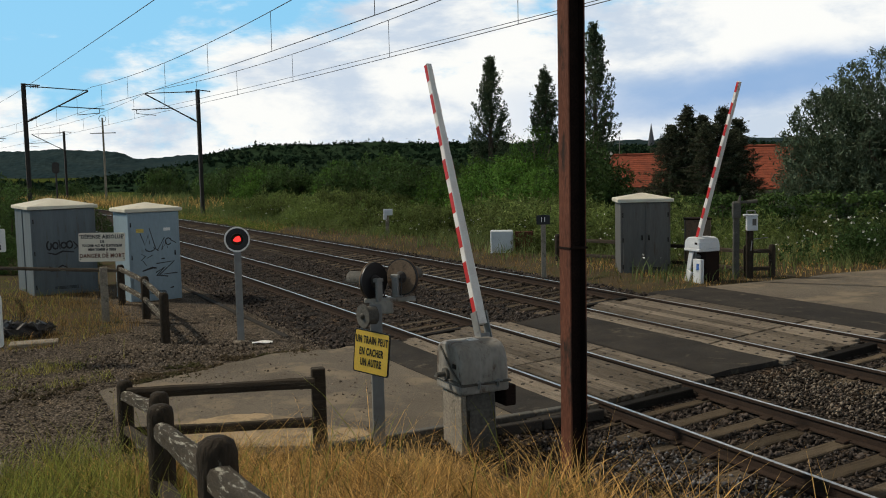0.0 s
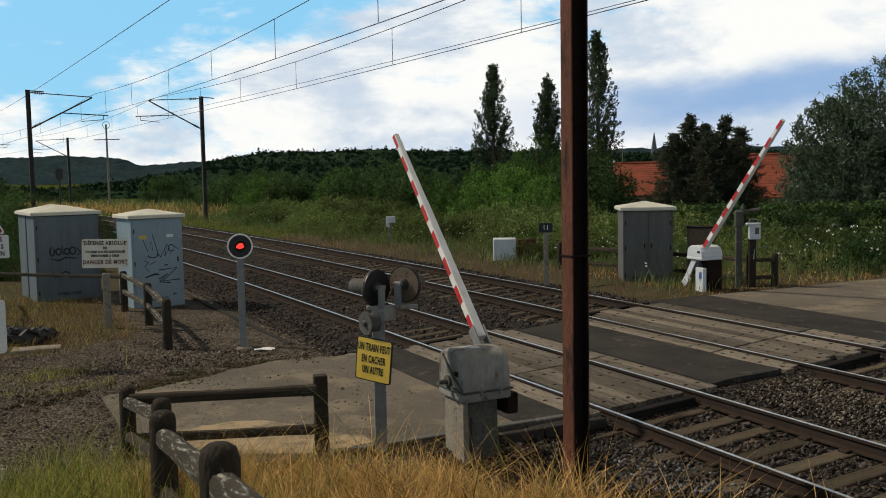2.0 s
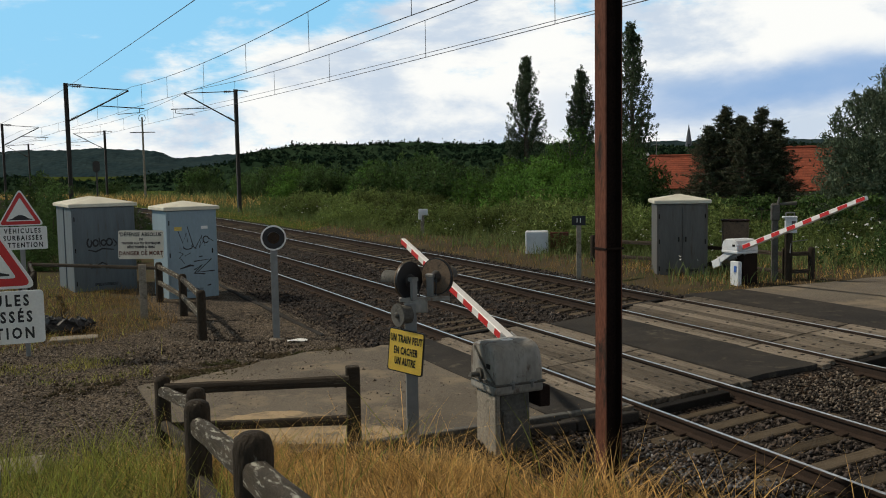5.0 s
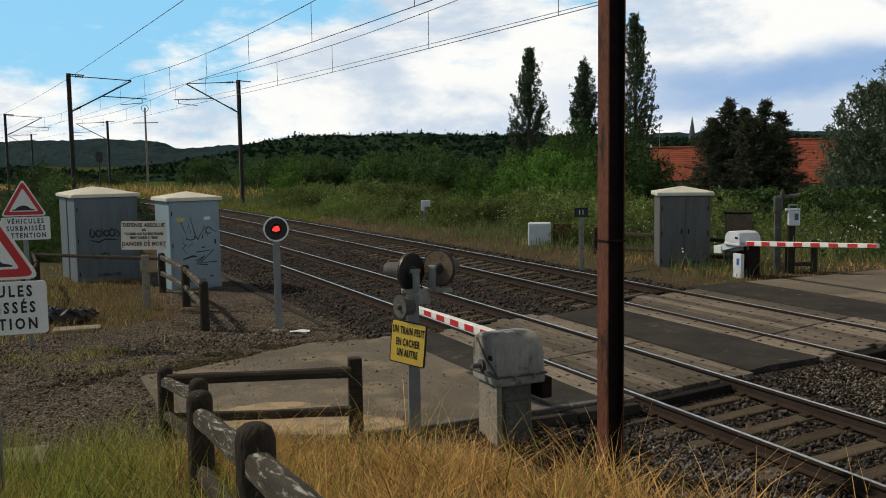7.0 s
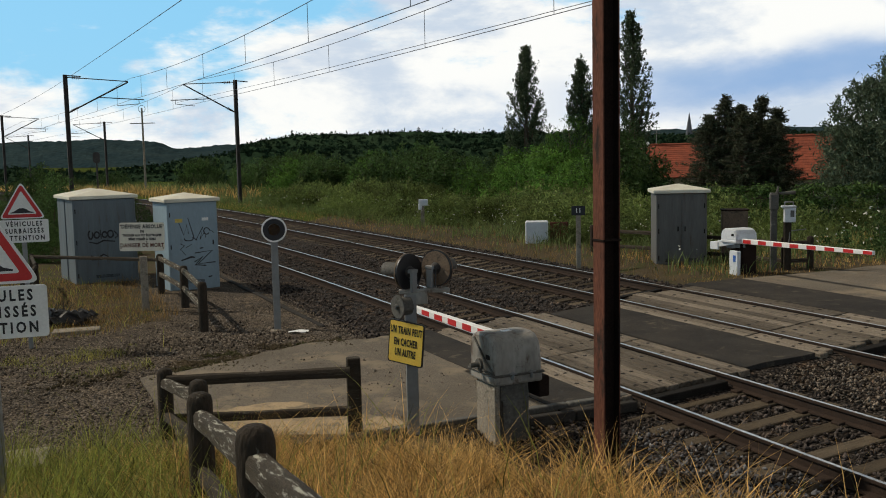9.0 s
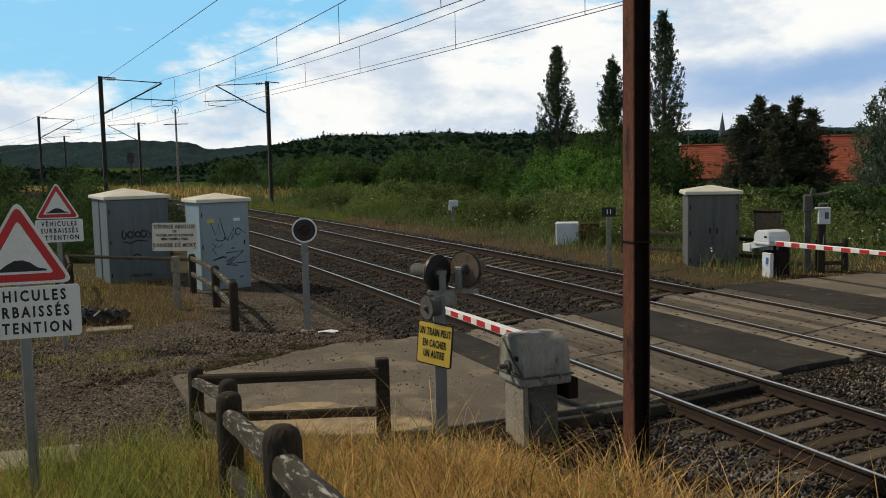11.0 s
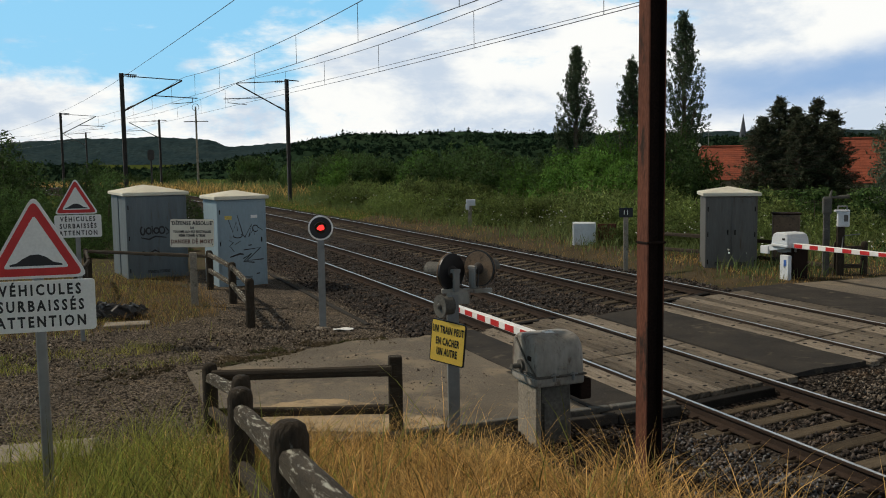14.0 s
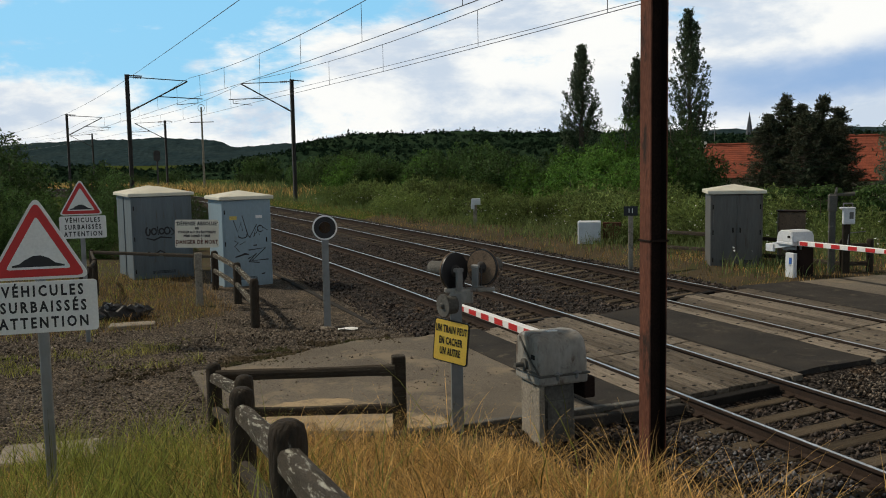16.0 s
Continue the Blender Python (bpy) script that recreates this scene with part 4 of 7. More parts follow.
    box(bm, (-0.329, -0.15, 1.10), (0.012, 0.09, 0.055), None, 0.003)
    part("name_plate", bm, M["bolt"], b)
    for pts in (((-0.338, -0.30, 0.93), (-0.338, -0.10, 1.05), (-0.338, 0.18, 1.30)), ((-0.338, -0.32, 0.92), (-0.338, 0.32, 0.92))):
        bm = bmesh.new()
        for q0, q1 in zip(pts, pts[1:]):
            rod(bm, q0, q1, 0.012, seg=6)
        part("seam_bead", bm, M["box_dark"], b)
    bm = bmesh.new()
    box(bm, (-0.0, -0.02, 1.374), (0.13, 0.09, 0.012), None, 0.004)
    part("cap_plate", bm, M["paint_white"], b)
    arm = build_arm(b, 3.894, 8, False)
    return b, arm


def build_far_barrier():
    b = thing("level_crossing_barrier", pose(6.12, 22.85, 0.30, 0, 0, YAW + 180 - 2.2), "level crossing barrier with a white drive housing", "barrier", "barriers of the crossing")
    bm = bmesh.new()
    box(bm, (-0.26, 0.0, 0.40), (0.42, 0.44, 0.80), None, 0.02)
    part("pedestal", bm, M["rust_dark"], b, "dark rusty pedestal")
    bm = bmesh.new()
    box(bm, (0.12, 0.16, 0.31), (0.10, 0.30, 0.62), None, 0.01)
    part("pedestal_side", bm, M["box_white"], b, "white painted foot")
    bm = bmesh.new()
    box(bm, (-0.11, 0, 0.84), (0.62, 0.60, 0.08), None, 0.02)
    part("housing_base", bm, M["box_white"], b)
    bm = bmesh.new()
    prof = [(-0.29, 0.88), (-0.28, 1.02), (-0.24, 1.10), (-0.16, 1.14), (0.12, 1.145), (0.22, 1.11), (0.28, 1.02), (0.30, 0.88)]
    rings = []
    for x, k in ((-0.42, 0.93), (-0.38, 1.0), (0.15, 1.0), (0.19, 0.93)):
        rings.append([bm.verts.new((x, y * k, 0.88 + (z - 0.88) * k)) for y, z in prof])
    for a, c in zip(rings, rings[1:]):
        for i in range(len(prof) - 1):
            bm.faces.new((a[i], a[i + 1], c[i + 1], c[i]))
    bm.faces.new(rings[0])
    bm.faces.new(rings[-1])
    part("housing_cover", bm, M["box_white"], b, "rounded white cover")
    bm = bmesh.new()
    box(bm, (0.195, 0.16, 1.0), (0.012, 0.09, 0.05), None, 0.003)
    part("name_plate", bm, M["bolt"], b)
    bm = bmesh.new()
    box(bm, (0.173, 0.2, 0.44), (0.01, 0.09, 0.15), None, 0.002)
    part("label_plate", bm, M["blue_label"], b, "small blue enamel plate")
    arm = build_arm(b, 4.25, 8, True, 0.13)
    return b, arm


near_barrier, near_arm = build_near_barrier()
far_barrier, far_arm = build_far_barrier()

# ---- signals ----


def disc_head(parent, m, lens, shutter, hood, label, seen_face=True):
    """A round signal head that faces -y of the pose m."""
    head = part("signal_head", disc_mesh(), None, parent, label, m)
    bm = bmesh.new()
    n = 40
    for k in range(n):
        a0, a1 = 2 * math.pi * k / n, 2 * math.pi * (k + 1) / n
        pts = [(math.cos(a) * r, y, math.sin(a) * r) for a in (a0, a1) for r, y in ((0.222, -0.03), (0.254, -0.03), (0.254, -0.012), (0.222, -0.012))]
        vs = [bm.verts.new(p) for p in pts]
        bm.faces.new((vs[0], vs[1], vs[5], vs[4]))
        bm.faces.new((vs[1], vs[2], vs[6], vs[5]))
        bm.faces.new((vs[0], vs[4], vs[7], vs[3]))
    bmesh.ops.remove_doubles(bm, verts=bm.verts, dist=0.0005)
    part("white_rim", bm, M["paint_white"] if seen_face else M["rust_grey"], head, "white painted rim" if seen_face else "rusty rim")
    bm = bmesh.new()
    rod(bm, (0, 0.02, 0), (0, 0.10, 0), *((0.14, 0.10) if seen_face else (0.085, 0.05)), seg=24)
    part("lamp_case", bm, M["mast"] if not seen_face else M["paint_black"], head)
    if hood:
        bm = bmesh.new()
        n = 20
        for k in range(n):
            a0, a1 = radians(-20 + 220 * k / n), radians(-20 + 220 * (k + 1) / n)
            for r in (0.112, 0.108):
                bm.faces.new([bm.verts.new(p) for p in ((math.cos(a0) * r, -0.02, math.sin(a0) * r), (math.cos(a1) * r, -0.02, math.sin(a1) * r),
                                                        (math.cos(a1) * r, -hood, math.sin(a1) * r), (math.cos(a0) * r, -hood, math.sin(a0) * r))])
        bmesh.ops.remove_doubles(bm, verts=bm.verts, dist=0.0005)
        part("hood", bm, M["box_dark"] if not seen_face else M["paint_black"], head, "long visor over the lamp")
    return head


def disc_mesh():
    bm = bmesh.new()
    rod(bm, (0, -0.012, 0), (0, 0.018, 0), 0.25, seg=40)
    return finish("signal_head", bm, M["paint_black"])


def build_flash_signal():
    p = lay(4.66, 18.63)
    yaw = math.degrees(math.atan2(-p.x, p.y))
    s = thing("crossing_signal", pose(p.x, p.y, -0.16, 0, 0, yaw + 3), "flashing red crossing signal on a grey steel channel post", "signal", "crossing signals")
    bm = bmesh.new()
    box(bm, (0, 0.02, 0.94), (0.13, 0.012, 1.88))
    for x in (-0.063, 0.063):
        box(bm, (x, 0.055, 0.94), (0.012, 0.07, 1.88))
    for z in (0.3, 0.8, 1.3):
        rod(bm, (0, 0.01, z), (0, 0.0, z), 0.014, seg=6)
    part("post", bm, M["galv"], s, "galvanised channel post")
    bm = bmesh.new()
    box(bm, (0, 0, 0.02), (0.32, 0.32, 0.06), None, 0.01)
    part("base_plate", bm, M["concrete"], s)
    head = disc_head(s, pose(0, 0, 2.09), None, None, 0.0, "black round signal head with a white rim")
    bm = bmesh.new()
    rod(bm, (0, -0.0135, 0), (0, -0.0155, 0), 0.118, seg=28)
    part("lens", bm, M["glass_dark"], head, "dark red lens")
    bm = bmesh.new()
    rod(bm, (0, -0.0165, 0), (0, -0.022, 0), 0.056, 0.042, seg=20)
    for k, (x, z, r) in enumerate(((-0.05, -0.012, 0.026), (0.03, 0.03, 0.034), (0.05, -0.012, 0.028))):
        rod(bm, (x, -0.0165, z), (x, -0.0200 - 0.0004 * k, z), r, seg=14)
    lamp = part("lamp", bm, M["lamp_red"], head, "glowing red lamp")
    # an added cover, no part of a real signal, blanks the lamp between two flashes
    bm = bmesh.new()
    rod(bm, (0, -0.026, 0), (0, -0.031, 0), 0.088, seg=28)
    blade = part("flasher_blade", bm, M["glass_dark"], s, "added dark cover that hides the lamp between flashes", pose(0, 0, 2.09))
    bm = bmesh.new()
    n = 20
    for k in range(n):
        a0, a1 = radians(20 + 140 * k / n), radians(20 + 140 * (k + 1) / n)
        for r in (0.128, 0.124):
            bm.faces.new([bm.verts.new(q) for q in ((math.cos(a0) * r, -0.02, math.sin(a0) * r), (math.cos(a1) * r, -0.02, math.sin(a1) * r),
                                                    (math.cos(a1) * r, -0.14, math.sin(a1) * r), (math.cos(a0) * r, -0.14, math.sin(a0) * r))])
    part("hood", bm, M["paint_black"], head, "short black visor")
    return s, blade


flash_signal, flasher_blade = build_flash_signal()


def build_double_signal():
    """Two signal heads seen from behind on one post, with a bell and the yellow plate."""
    base = Vector((-0.85, 11.25, -0.3))
    s = thing("crossing_signal", pose(*base), "crossing signal post with two lamp heads turned away and a bell", "signal", "crossing signals")
    bm = bmesh.new()
    box(bm, (0, 0.03, 0.98), (0.13, 0.012, 1.96), pose(0, 0, 0, 0, 0, 18))
    for x in (-0.06, 0.06):
        box(bm, (x, 0.065 + x * 0.3, 0.98), (0.012, 0.07, 1.96), pose(0, 0, 0, 0, 0, 18))
    part("post", bm, M["galv"], s, "galvanised channel post")
    bm = bmesh.new()
    box(bm, (0.17, 0.12, 2.0), (0.62, 0.09, 0.05), pose(0, 0, 0, 0, 0, 8), 0.008)
    box(bm, (0.07, 0.1, 1.92), (0.28, 0.10, 0.16), None, 0.01)
    part("cross_arm", bm, M["box_paint"], s, "grey bracket that carries the heads")
    for (x, y, z), turn, hood in (((-0.02, 0.15, 2.23), -129, 0.42), ((0.32, 0.25, 2.26), 148, 0.34)):
        head = disc_head(s, pose(x, y, z, 0, 0, turn) @ Matrix.Scale(0.9, 4), None, None, hood, "round signal head seen from its rusty back", False)
        if turn > 0:
            bm = bmesh.new()
            rod(bm, (0, 0.019, 0), (0, 0.022, 0), 0.235, seg=32)
            part("rear_plate", bm, M["rust_grey"], head, "rusty rear plate")
        bm = bmesh.new()
        box(bm, (0.03, 0.12, -0.13), (0.10, 0.05, 0.27), None, 0.008)
        box(bm, (0.03, 0.11, 0.02), (0.13, 0.08, 0.05), None, 0.008)
        rod(bm, (0.03, 0.10, -0.26), (0.0, 0.02, -0.26), 0.02, seg=8)
        part("lamp_mount", bm, M["galv"], head, "pale grey mounting bracket")
        bm = bmesh.new()
        rod(bm, (-0.05, 0.09, -0.02), (-0.07, 0.14, -0.24), 0.009, seg=6)
        part("cable", bm, M["paint_black"], head)
    bm = bmesh.new()
    rod(bm, (-0.02, 0.06, 1.83), (-0.14, -0.03, 1.83), 0.115, 0.105, seg=24)
    rod(bm, (-0.13, -0.022, 1.83), (-0.15, -0.038, 1.83), 0.14, seg=28)
    rod(bm, (-0.155, -0.042, 1.83), (-0.18, -0.06, 1.83), 0.04, 0.02, seg=12)
    part("bell", bm, M["box_dark"], s, "dark grey warning bell")
    # the plate hangs a little off square
    sign = part("sign_plate", plate_mesh(round_rect(0.505, 0.53, 0.03), 0, 0.018, M["paint_black"]), None, s, "yellow warning plate with a black border",
                pose(-0.055, -0.09, 1.395, 0, 6.0, -30))
    bm = bmesh.new()
    plate(bm, round_rect(0.475, 0.50, 0.022), -0.004, 0.004)
    part("yellow_face", bm, M["sign_yellow"], sign)
    for z, text in ((0.145, "UN TRAIN PEUT"), (0.0, "EN CACHER"), (-0.13, "UN AUTRE")):
        lettering("lettering", text, 0.125, M["paint_black"], sign, pose(0, -0.006, z), 0.46, 0.0035)
    return s


def plate_mesh(outline, y0, y1, mat):
    bm = bmesh.new()
    plate(bm, outline, y0, y1)
    return finish("plate", bm, mat)


build_double_signal()

# ---- relay cabinets ----


def build_cabinet(x, y, z, turn, w, d, h, body, label, panels, group="relay cabinets"):
    """Origin at the front left foot; the front looks along -y."""
    c = thing("relay_cabinet", pose(x, y, z, 0, 0, turn), label, "cabinet", group)
    bm = bmesh.new()
    box(bm, (w / 2, d / 2, h / 2 - 0.02), (w, d, h - 0.02), None, 0.012)
    part("body", bm, body, c)
    bm = bmesh.new()
    box(bm, (w / 2, d / 2, -0.06), (w + 0.06, d + 0.06, 0.14), None, 0.01)
    part("plinth", bm, M["concrete"], c, "concrete plinth")
    bm = bmesh.new()
    o = 0.08
    lo = [bm.verts.new(p) for p in ((-o, -o, h - 0.02), (w + o, -o, h - 0.02), (w + o, d + o, h - 0.02), (-o, d + o, h - 0.02))]
    mid = [bm.verts.new(p) for p in ((-o, -o, h + 0.075), (w + o, -o, h + 0.075), (w + o, d + o, h + 0.075), (-o, d + o, h + 0.075))]
    apex = bm.verts.new((w / 2, d / 2, h + 0.075 + 0.11 * w))
    bm.faces.new(lo)
    for i in range(4):
        j = (i + 1) % 4
        bm.faces.new((lo[i], lo[j], mid[j], mid[i]))
        bm.faces.new((mid[i], mid[j], apex))
    bmesh.ops.bevel(bm, geom=list(bm.edges), offset=0.014, segments=1, affect="EDGES")
    part("roof", bm, M["cab_roof"], c, "cream cement hipped roof")
    k = panels
    for i in range(k):
        bm = bmesh.new()
        pw = (w - 0.12) / k
        xc = 0.06 + pw * (i + 0.5)
        box(bm, (xc, -0.006, h / 2), (pw - 0.02, 0.022, h - 0.16), None, 0.006)
        door = part("door", bm, body, c)
        bm = bmesh.new()
        hx = xc + (pw / 2 - 0.09) * (1 if i == 0 else -1)
        box(bm, (hx, -0.032, h * 0.53), (0.03, 0.035, 0.13), None, 0.006)
        part("handle", bm, M["bolt"], door, "black door handle")
        for zz in (0.22, 0.25, 0.28):
            bm = bmesh.new()
            box(bm, (xc, -0.02, zz), (pw * 0.4, 0.012, 0.012))
            part("vent_slat", bm, M["bolt"], door)
        side = -1 if i == 0 else 1
        for zz in (0.3, h * 0.5, h - 0.35):
            bm = bmesh.new()
            rod(bm, (xc + side * (pw / 2 - 0.005), -0.022, zz - 0.06), (xc + side * (pw / 2 - 0.005), -0.022, zz + 0.06), 0.014, seg=8)
            part("hinge", bm, M["bolt"], door)
    return c


# front right corner of the pale blue one, by the track path
cab_b = build_cabinet(-8.335, 24.836, -0.16, 34, 1.367, 1.40, 2.43, M["cab_blue"], "pale blue steel relay cabinet with black graffiti tags", 1)
cab_a = build_cabinet(-11.55, 26.34, -0.16, 33.4, 1.74, 1.15, 2.50, M["cab_slate"], "slate blue steel relay cabinet with faded graffiti", 1)
turned = radians(33.4)
cab_d = build_cabinet(-11.55 - 1.34 * math.sin(turned), 26.34 + 1.34 * math.cos(turned), -0.16, 33.4, 1.74, 1.15, 2.50, M["cab_slate"], "slate blue steel relay cabinet standing behind another", 1)
cab_c = build_cabinet(4.62, 24.9, 0.22, -4, 1.30, 1.25, 2.02, M["cab_grey"], "dark grey steel relay cabinet with two doors", 2)


def scrawl(cab, y, marks, r, label):
    for pts in marks:
        stroke("graffiti", [(x, y, z) for x, z in pts], r, M["paint_black"], cab, label)


def loop(cx, cz, rx, rz, a0, a1, n=12):
    return [(cx + rx * math.cos(radians(a0 + (a1 - a0) * i / n)), cz + rz * math.sin(radians(a0 + (a1 - a0) * i / n))) for i in range(n + 1)]


scrawl(cab_b, -0.0185, [
    [(0.30, 1.86), (0.42, 1.52), (0.52, 1.80), (0.55, 1.55)], [(0.55, 1.98), (0.70, 1.42), (0.78, 1.36)], loop(0.55, 1.42, 0.12, 0.06, 160, 400),
    [(0.74, 1.36), (0.95, 1.72), (0.86, 1.38), (1.0, 1.58), (1.02, 1.42)], loop(1.05, 1.60, 0.08, 0.09, 0, 330), [(1.12, 1.64), (1.26, 1.54)],
    [(0.30, 1.30), (0.42, 1.24), (0.30, 1.12)], [(0.46, 1.18), (0.62, 1.26)], [(0.34, 1.12), (0.44, 0.98)]], 0.014, "thin black spray tag")
scrawl(cab_b, -0.0185, [
    [(0.70, 1.02), (1.18, 1.06), (0.78, 0.72), (1.26, 0.74)], [(0.68, 0.78), (0.92, 0.92), (0.70, 0.70), (1.0, 0.66)], [(0.32, 0.84), (0.60, 0.92), (0.70, 0.90)],
    [(0.84, 1.14), (0.94, 1.15)], [(1.05, 0.34), (1.15, 0.36)]], 0.027, "thick black spray tag")
scrawl(cab_a, -0.0185, [
    loop(0.45, 1.46, 0.06, 0.12, 90, 400), loop(0.62, 1.45, 0.07, 0.09, 0, 360), [(0.72, 1.60), (0.74, 1.34)], loop(0.84, 1.45, 0.07, 0.08, 0, 350),
    loop(1.0, 1.46, 0.08, 0.10, 20, 380), [(0.40, 1.26), (0.62, 1.20), (0.80, 1.28), (1.12, 1.24)], [(1.10, 1.55), (1.22, 1.40), (1.12, 1.33)],
    [(0.42, 0.86), (0.60, 0.78), (0.78, 0.88), (0.92, 0.80)], [(0.45, 0.74), (0.98, 0.72)]], 0.023, "faded black spray tag")
bm = bmesh.new()
box(bm, (0.30, -0.020, 1.92), (0.20, 0.004, 0.10))
part("sticker", bm, M["sticker_yellow"], cab_b, "yellow warning sticker")
bm = bmesh.new()
box(bm, (1.02, -0.020, 1.93), (0.18, 0.004, 0.08))
part("sticker", bm, M["paper"], cab_b, "white sticker")

# ---- fences ----


def round_post(parent, a, height, r, name="post", mat=None):
    bm = bmesh.new()
    n = 12
    rng = random.Random(int(a[0] * 100))
    rings = []
    for z, k in ((-0.35, 1.0), (0.0, 1.0), (height * 0.5, 0.98), (height - r * 0.75, 0.98), (height - r * 0.3, 0.86), (height - r * 0.05, 0.52)):
        rings.append([bm.verts.new((a[0] + r * k * math.cos(2 * math.pi * i / n) * (1 + rng.uniform(-0.03, 0.03)),
                                    a[1] + r * k * math.sin(2 * math.pi * i / n) * (1 + rng.uniform(-0.03, 0.03)), a[2] + z)) for i in range(n)])
    for p, q in zip(rings, rings[1:]):
        for i in range(n):
            bm.faces.new((p[i], p[(i + 1) % n], q[(i + 1) % n], q[i]))
    tip = bm.verts.new((a[0], a[1], a[2] + height))
    for i in range(n):
        bm.faces.new((rings[-1][i], rings[-1][(i + 1) % n], tip))
    me = finish(name, bm, mat or M["wood_post"])
    me.polygons.foreach_set("use_smooth", [True] * len(me.polygons))
    return part(name, me, None, parent)


def log_rail(parent, a, b, w, h, mat, name="rail", label=""):
    """A half-round timber rail, flat below."""
    a, b = Vector(a), Vector(b)
    L = (b - a).length
    bm = bmesh.new()
    ring = [(-w / 2, -h / 2), (w / 2, -h / 2), (w / 2, h * 0.1), (w * 0.36, h * 0.38), (0, h / 2), (-w * 0.36, h * 0.38), (-w / 2, h * 0.1)]
    n = 7
    rows = []
    rng = random.Random(int(L * 1000))
    for i in range(9):
        k = 1 + rng.uniform(-0.05, 0.05)
        rows.append([bm.verts.new((L * i / 8, y * k, z * k + rng.uniform(-0.004, 0.004))) for y, z in ring])
    for p, q in zip(rows, rows[1:]):
        for i in range(n):
            bm.faces.new((p[i], p[(i + 1) % n], q[(i + 1) % n], q[i]))
    bm.faces.new(rows[0])
    bm.faces.new(rows[-1])
    me = finish(name, bm, mat)
    d = (b - a)
    m = Matrix.Translation(a) @ d.to_track_quat("X", "Z").to_matrix().to_4x4()
    return part(name, me, None, parent, label, m)


bank_fence = thing("timber_fence", Matrix(), "weathered round-post timber fence climbing the grass bank", "fence")
POSTS = [(-3.92, 11.3, 0.80), (-2.79, 9.0, 1.19), (-2.07, 6.7, 1.64), (-1.06, 4.27, 2.09), (-0.10, 1.9, 2.52)]
for x, y, top in POSTS:
    round_post(bank_fence, (x, y, top - 0.92), 0.92, 0.098)
for a, b in zip(POSTS, POSTS[1:]):
    pa, pb = Vector((a[0], a[1], a[2] - 0.18)), Vector((b[0], b[1], b[2] - 0.18))
    log_rail(bank_fence, pa, pb, 0.115, 0.11, M["wood_grey"], "rail", "lichen-grey half-round rail")
    log_rail(bank_fence, pa - Vector((0, 0, 0.42)), pb - Vector((0, 0, 0.42)), 0.10, 0.10, M["wood_rail"])
gate_fence = thing("timber_fence", Matrix(), "dark timber fence panel along the road edge", "fence")
bm = bmesh.new()
box(bm, (0, 0, 0.34), (0.17, 0.15, 1.32), None, 0.012, 0.97)
part("post", bm, M["wood_rail"], gate_fence, "squared timber post", pose(-1.57, 11.3, -0.10, 0, 0, 14))
log_rail(gate_fence, (-3.86, 11.22, 0.66), (-1.60, 11.22, 0.74), 0.11, 0.125, M["wood_rail"])
log_rail(gate_fence, (-3.86, 11.22, 0.18), (-1.60, 11.22, 0.26), 0.10, 0.11, M["wood_rail"])

side_fence = thing("timber_fence", Matrix(), "old timber fence beside the pale blue cabinet", "fence")
SP = [(-5.66, 18.8, -0.14, 1.04), (-7.05, 22.0, -0.14, 1.02), (-8.42, 24.35, -0.14, 1.08)]
for x, y, z, h in SP:
    round_post(side_fence, (x, y, z), h, 0.098)
for a, b in zip(SP, SP[1:]):
    for dz in (0.10, 0.52):
        log_rail(side_fence, (a[0] - 0.02, a[1], a[2] + a[3] - dz), (b[0] - 0.02, b[1], b[2] + b[3] - dz), 0.09, 0.11, M["wood_grey"])
left_fence = thing("timber_fence", Matrix(), "low timber fence before the slate blue cabinet", "fence")
LP = [(-8.5, 24.4), (-12.6, 25.9), (-11.3, 23.4), (-10.6, 21.6), (-9.9, 19.9)]
for x, y in LP[1:]:
    round_post(left_fence, (x, y, -0.14), 1.0, 0.07)
for a, b in zip(LP, LP[1:]):
    for z in (0.92,):
        log_rail(left_fence, (a[0], a[1], z - 0.14), (b[0], b[1], z - 0.14), 0.08, 0.09, M["wood_rail"])

far_fence = thing("timber_fence", Matrix(), "low timber fence behind the far barrier", "fence")
FP = [(8.15, 23.55), (7.5, 23.5), (5.3, 26.8), (3.4, 28.6)]
for x, y in FP:
    round_post(far_fence, (x, y, 0.24), 0.92, 0.085)
for a, b in zip(FP, FP[1:]):
    for z in (1.0, 0.56):
        log_rail(far_fence, (a[0], a[1], z), (b[0], b[1], z), 0.09, 0.10, M["wood_rail"])

# ---- signs ----


